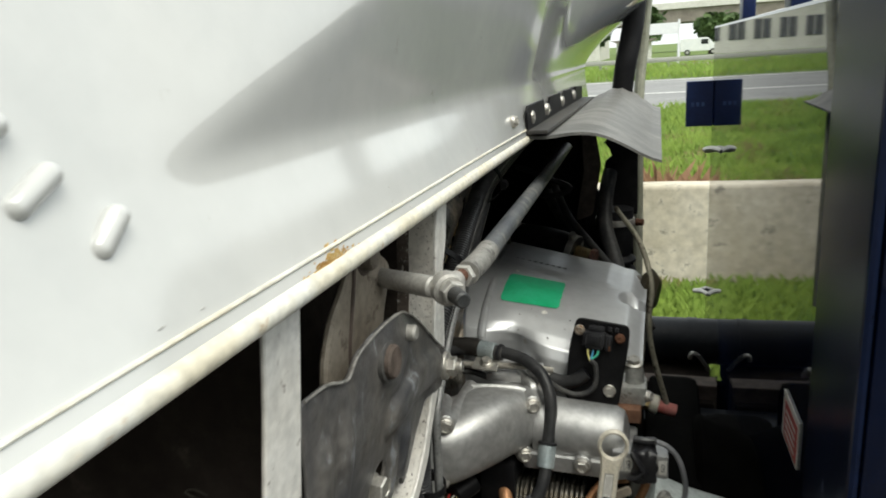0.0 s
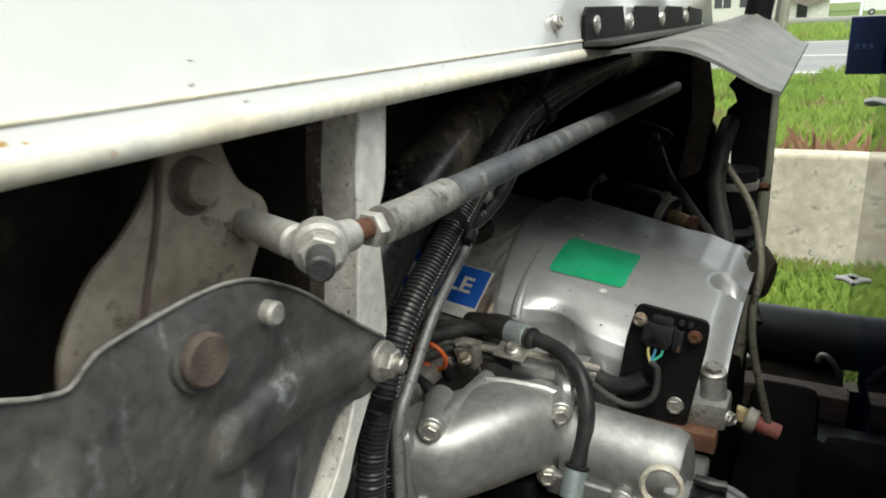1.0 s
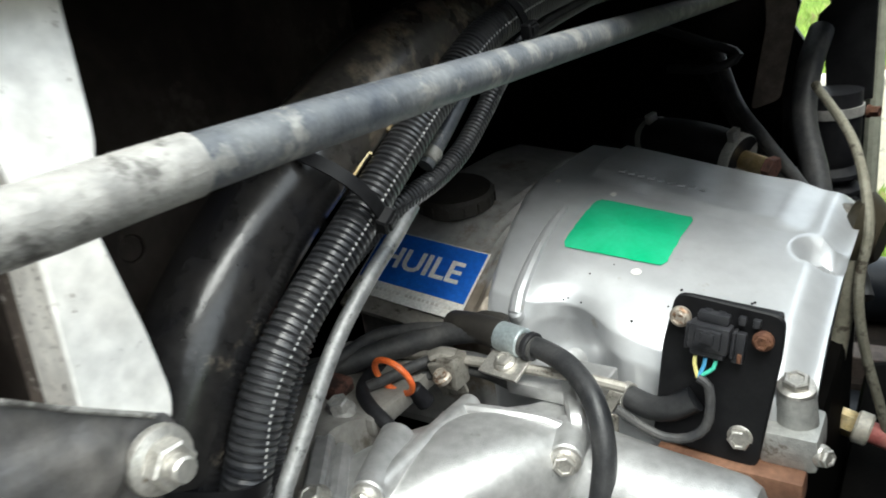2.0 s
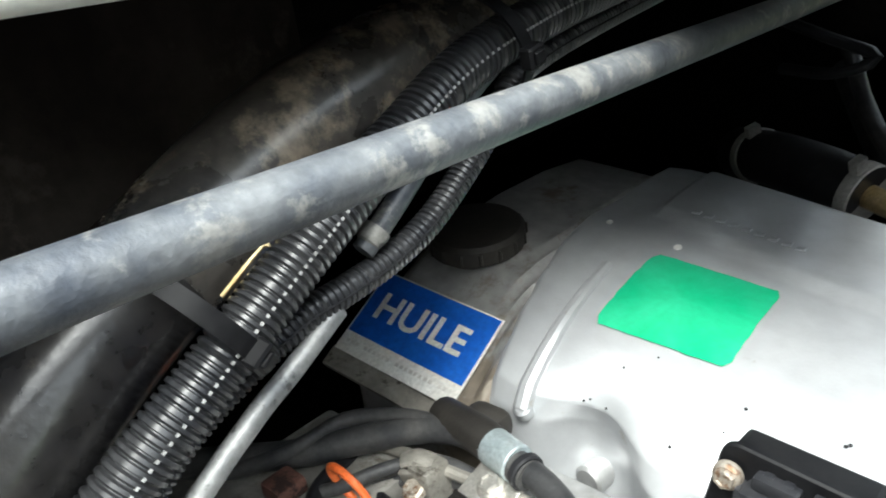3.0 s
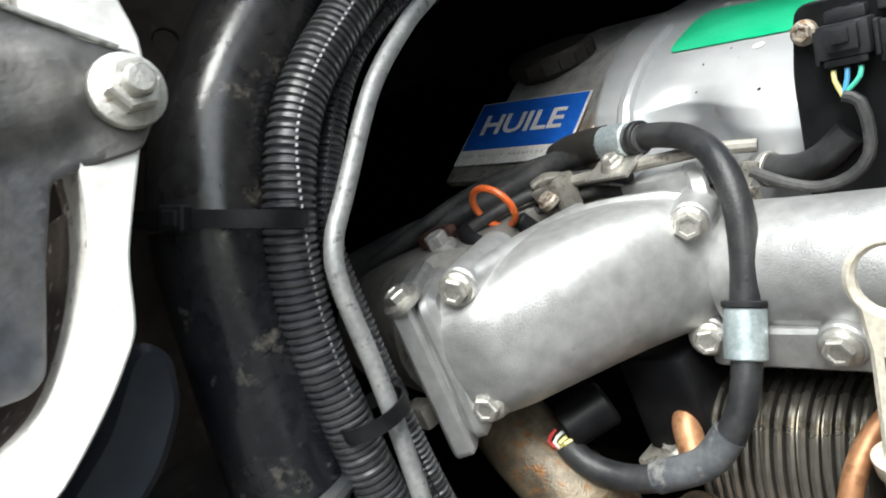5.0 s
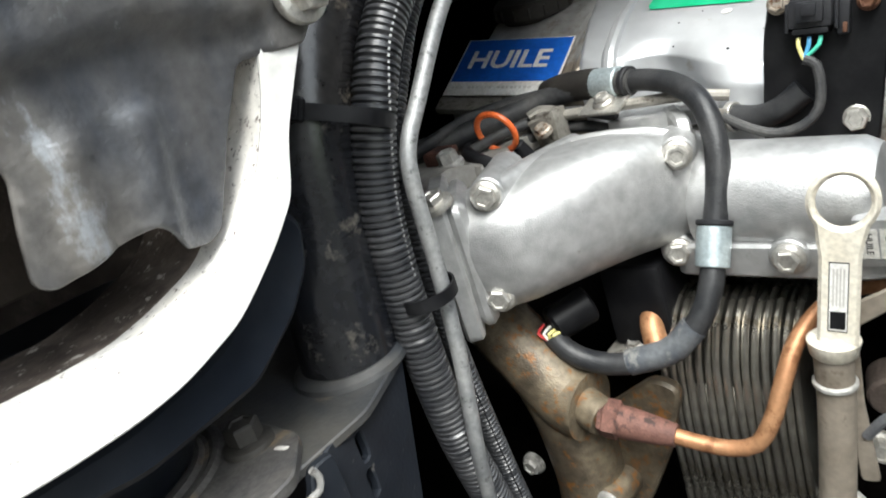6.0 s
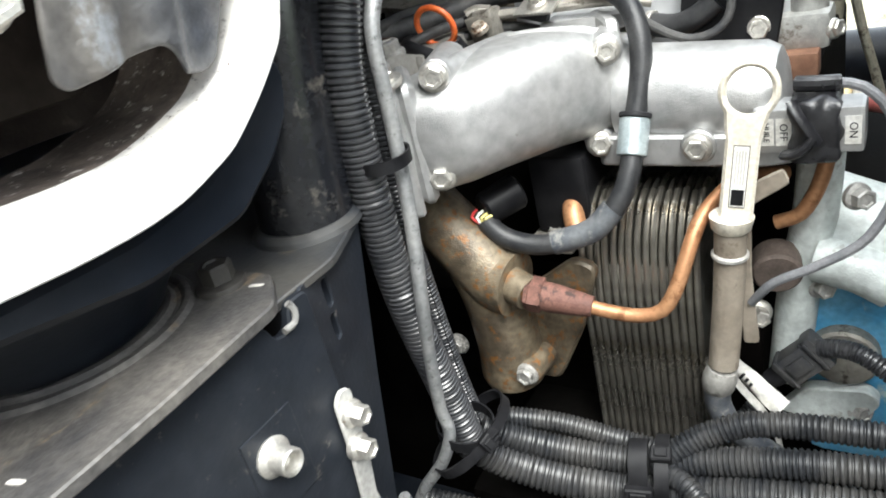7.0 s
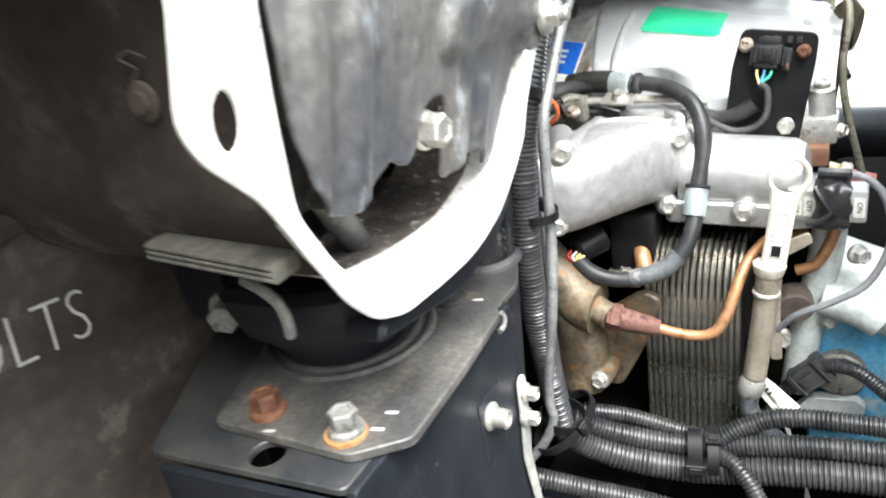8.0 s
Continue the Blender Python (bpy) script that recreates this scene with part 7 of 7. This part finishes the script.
part("conduit_skin", ribbed([(-0.155, 0.640, 0.893), (-0.125, 0.652, 0.876), (-0.085, 0.662, 0.866), (-0.045, 0.670, 0.863), (-0.01, 0.676, 0.868), (0.05, 0.682, 0.876), (0.14, 0.688, 0.880)], 0.0098, 0.0036, 0.0014, 16), harness_black, loom)
part("conduit_skin", ribbed([(-0.150, 0.655, 0.892), (-0.110, 0.668, 0.884), (-0.070, 0.676, 0.872), (-0.045, 0.678, 0.868)], 0.0072, 0.0032, 0.0011, 14), harness_black, loom)
part("conduit_skin", ribbed([(-0.035, 0.662, 0.866), (-0.015, 0.652, 0.862), (0.002, 0.640, 0.846), (0.012, 0.63, 0.825), (0.018, 0.62, 0.80)], 0.0072, 0.0034, 0.0011, 14), harness_black, loom)
part("conduit_skin", ribbed([(-0.04, 0.668, 0.868), (-0.01, 0.685, 0.884), (0.03, 0.694, 0.893), (0.14, 0.70, 0.895)], 0.0085, 0.0034, 0.0012, 14), harness_black, loom)
part("conduit_skin", ribbed([(-0.19, 0.60, 0.85), (-0.15, 0.612, 0.838), (-0.10, 0.625, 0.826), (-0.04, 0.635, 0.815), (0.05, 0.64, 0.812), (0.14, 0.645, 0.815)], 0.0095, 0.0036, 0.0012, 14), harness_black, loom)
part("conduit_skin", ribbed([(-0.19, 0.59, 0.825), (-0.12, 0.60, 0.815), (-0.04, 0.615, 0.80), (0.05, 0.62, 0.79), (0.14, 0.625, 0.79)], 0.0095, 0.0036, 0.0012, 14), harness_black, loom)
cable_tie(loom, (-0.052, 0.663, 0.857), (1, 0.2, 0), 0.0245, 0.012, (0.7, 1.0), (0, -1, 0.1))
cable_tie(loom, (-0.038, 0.668, 0.862), (1, 0.2, 0), 0.0215, 0.009, (0.8, 1.0), (0, -0.4, 1))
cable_tie(loom, (-0.160, 0.632, 0.893), (0.5, 0.2, -0.85), 0.0270, 0.008, (1.0, 1.25), (0.5, -0.5, 0.6))
clip = thing("harness_clip", (-0.05, 0.63, 0.785), "pale zinc clip bolted on the rail below the harness", "clip")
part("clip_plate", block((-0.075, 0.628, 0.7825), (-0.010, 0.655, 0.800), 0.003), zinc, clip)
hex_bolt(clip, (-0.052, 0.6275, 0.799), (0, -0.4, 1), 0.012, 0.007, 0.010)
part("clip_roll", rod((-0.085, 0.63, 0.795), (-0.066, 0.632, 0.797), 0.012, None, 18, 0.002), zinc, clip)
part("rail_pad", block((-0.135, 0.601, 0.782), (-0.085, 0.66, 0.806), 0.003), plate_dusty, clip)

# ---- far side: hoses, bellows, tank ----
bell = thing("intake_bellows", (-0.035, 1.47, 0.86), "black ribbed rubber intake bellows on the far side", "bellows")
prof = [(0.034, 0.0), (0.034, 0.10)]
for k in range(6):
    z = 0.11 + 0.022 * k
    prof += [(0.030, z), (0.041, z + 0.008), (0.041, z + 0.013), (0.030, z + 0.021)]
prof += [(0.036, 0.255), (0.036, 0.335)]
part("bellows_skin", lathe(prof, frame_at((-0.038, 1.47, 0.86), (0, 0, 1)), 32), rubber, bell)
part("clamp", lathe([(0.0385, 0), (0.0385, 0.012)], frame_at((-0.038, 1.47, 1.165), (0, 0, 1)), 32), zinc_dull, bell)
hex_bolt(bell, (0.006, 1.455, 1.171), (1, -0.3, 0), 0.012, 0.012, 0.008, rusty_bolt)
far = thing("coolant_hoses", (-0.08, 1.25, 1.15), "tangle of dusty black coolant hoses with a bracket", "hoses")
part("hose_skin", tube([(-0.044, 1.42, 1.275), (-0.048, 1.37, 1.24), (-0.046, 1.33, 1.19), (-0.025, 1.28, 1.14), (-0.01, 1.22, 1.10)], 0.014, 0.01, 14), hose_rubber, far)
part("hose_skin", tube([(-0.16, 1.40, 1.24), (-0.12, 1.34, 1.20), (-0.08, 1.28, 1.17), (-0.05, 1.24, 1.15), (-0.02, 1.2, 1.10)], 0.012, 0.01, 14), hose_rubber, far)
part("hose_skin", tube([(-0.14, 1.34, 1.27), (-0.11, 1.30, 1.22), (-0.075, 1.26, 1.19), (-0.03, 1.22, 1.15), (0.02, 1.16, 1.11), (0.04, 1.12, 1.08)], 0.007, 0.01, 12), hose_rubber, far)
HOSE_FAR = [(-0.22, 1.30, 1.178), (-0.190, 1.275, 1.184), (-0.155, 1.25, 1.187), (-0.118, 1.232, 1.184), (-0.085, 1.220, 1.176)]
part("big_hose", tube(HOSE_FAR, 0.025, 0.01, 20), rubber, far)
for at in (1, 4):
    p, q = Vector(HOSE_FAR[at]), Vector(HOSE_FAR[at - 1])
    d = (p - q).normalized()
    part("hose_clamp", rod(p - d * 0.012, p, 0.0262, None, 24, 0.001), zinc_dull, far)
    part("clamp_ear", block((-0.004, -0.006, 0), (0.004, 0.006, 0.012), 0.001, frame_at(p - d * 0.006 + Vector((0, -0.012, 0.022)), (0, -0.4, 1), d)), zinc_dull, far)
part("union", rod((-0.090, 1.222, 1.177), (-0.058, 1.210, 1.170), 0.010, None, 16, 0.001), brass, far)
part("union_nut", lathe([(0.012, 0), (0.013, 0.001), (0.013, 0.008), (0.012, 0.009)], frame_at((-0.060, 1.211, 1.1705), (0.93, -0.33, -0.18)), 6), red_oxide, far)
part("bracket", slab(soften([(0, 0), (0.03, 0.01), (0.045, 0.10), (0.03, 0.19), (0.01, 0.18), (0.015, 0.09)], 0.008), 0.004, frame_at((-0.095, 1.30, 1.21), (0.2, -1, 0), (1, 0.2, 0))), pin_brown, far)
part("cast_joint", block((-0.03, 1.24, 1.06), (0.03, 1.30, 1.10), 0.008), cast_dark, far)
hex_bolt(far, (0.032, 1.26, 1.09), (1, -0.4, 0.2), 0.014, 0.014, 0.009, zinc_dull)
filt = thing("round_end_cover", (0.030, 1.12, 1.10), "brown round end cover behind the valve cover", "cover")
part("drum", rod((0.024, 1.125, 1.142), (0.050, 1.120, 1.138), 0.036, 0.031, 32, 0.010), trim_dark, filt)
part("neck", rod((0.010, 1.128, 1.140), (0.026, 1.125, 1.140), 0.024, None, 24, 0.002), cast_dark, filt)
hose_run = thing("vent_hose", (-0.2, 1.25, 1.3), "thin black looped vent hose in the dark bay", "hose")
part("hose_skin", tube([(-0.20, 1.30, 1.31), (-0.14, 1.28, 1.29), (-0.10, 1.27, 1.275), (-0.13, 1.27, 1.262), (-0.18, 1.29, 1.262)], 0.005, 0.01, 10), rubber, hose_run)
tank = thing("air_tank", (0.08, 1.66, 0.84), "dark blue-black cylindrical air tank on the far rail", "tank")
part("shell", lathe([(0.01, -0.10), (0.040, -0.095), (0.052, -0.08), (0.052, 0.20), (0.040, 0.215), (0.01, 0.22)], frame_at((0.02, 1.66, 0.842), (1, 0, 0)), 36), frame_black, tank)
part("strap", lathe([(0.0535, 0), (0.0535, 0.022)], frame_at((0.11, 1.66, 0.842), (1, 0, 0)), 36), frame_black, tank)
part("cross_beam", block((-0.03, 1.470, 0.735), (0.166, 1.515, 0.822), 0.004), pin_brown, tank, "dark brown dusty beam")
part("cradle", block((-0.02, 1.453, 0.74), (0.16, 1.70, 0.79), 0.005), brown_panel, tank)
part("hook", tube([(0.155, 1.60, 0.80), (0.135, 1.585, 0.835), (0.12, 1.58, 0.845), (0.115, 1.585, 0.83)], 0.005, 0.005, 10), zinc, tank, "pale metal hook")
part("pad", block((0.125, 1.585, 0.745), (0.150, 1.61, 0.785), 0.003), zinc_dull, tank)
part("pipe_clip", tube([(0.005, 1.585, 0.80), (0.0, 1.575, 0.82), (-0.01, 1.575, 0.81), (-0.012, 1.58, 0.78)], 0.006, 0.005, 10), zinc_dull, tank)
# Added wall that keeps far-side light out of the bay.
tagged(part("far_bay_wall", block((-0.93, 1.495, 0.45), (-0.098, 1.51, 1.419), 0.003), shade_black), "added near-black far wall keeping light out of the engine bay", "wall", kind="structure")
# Added block that shades the front of the valve cover.
tunnel = tagged(part("cover_shade_block", block((-0.899, 0.805, 1.235), (-0.322, 1.494, 1.4185), 0.01), shade_black), "added near-black shading block under the cab floor", "engine tunnel", kind="structure")
# Added near-black filler: keeps the gap between the rails dark as shade.
gear = thing("gearbox", (0.5, 1.05, 0.5), "added near-black filler mass between the chassis rails", "gearbox")
part("casing", block((0.125, 0.80, 0.50), (1.2, 1.30, 0.86), 0.03), shade_black, gear)
part("filler_drum", rod((0.105, 1.05, 0.72), (0.20, 1.05, 0.72), 0.23, 0.20, 32, 0.01), shade_black, gear)
# Added near-black sheet that hides the lit ground beyond the rail.
guard = thing("far_gap_filler", (0.4, 1.6, 0.3), "added near-black filler sheet beyond the far rail", "mudguard")
part("filler_sheet", block((-0.09, 1.58, 0.25), (1.6, 1.60, 0.775), 0.004), shade_black, guard)
# Added wall closing the bay front, its shade in the colour.
tagged(part("engine_bay_back", block((-0.92, -0.40, 0.45), (-0.90, 1.494, 1.419), 0.003), shade_black), "added near-black front wall closing the engine bay", "wall", kind="structure")
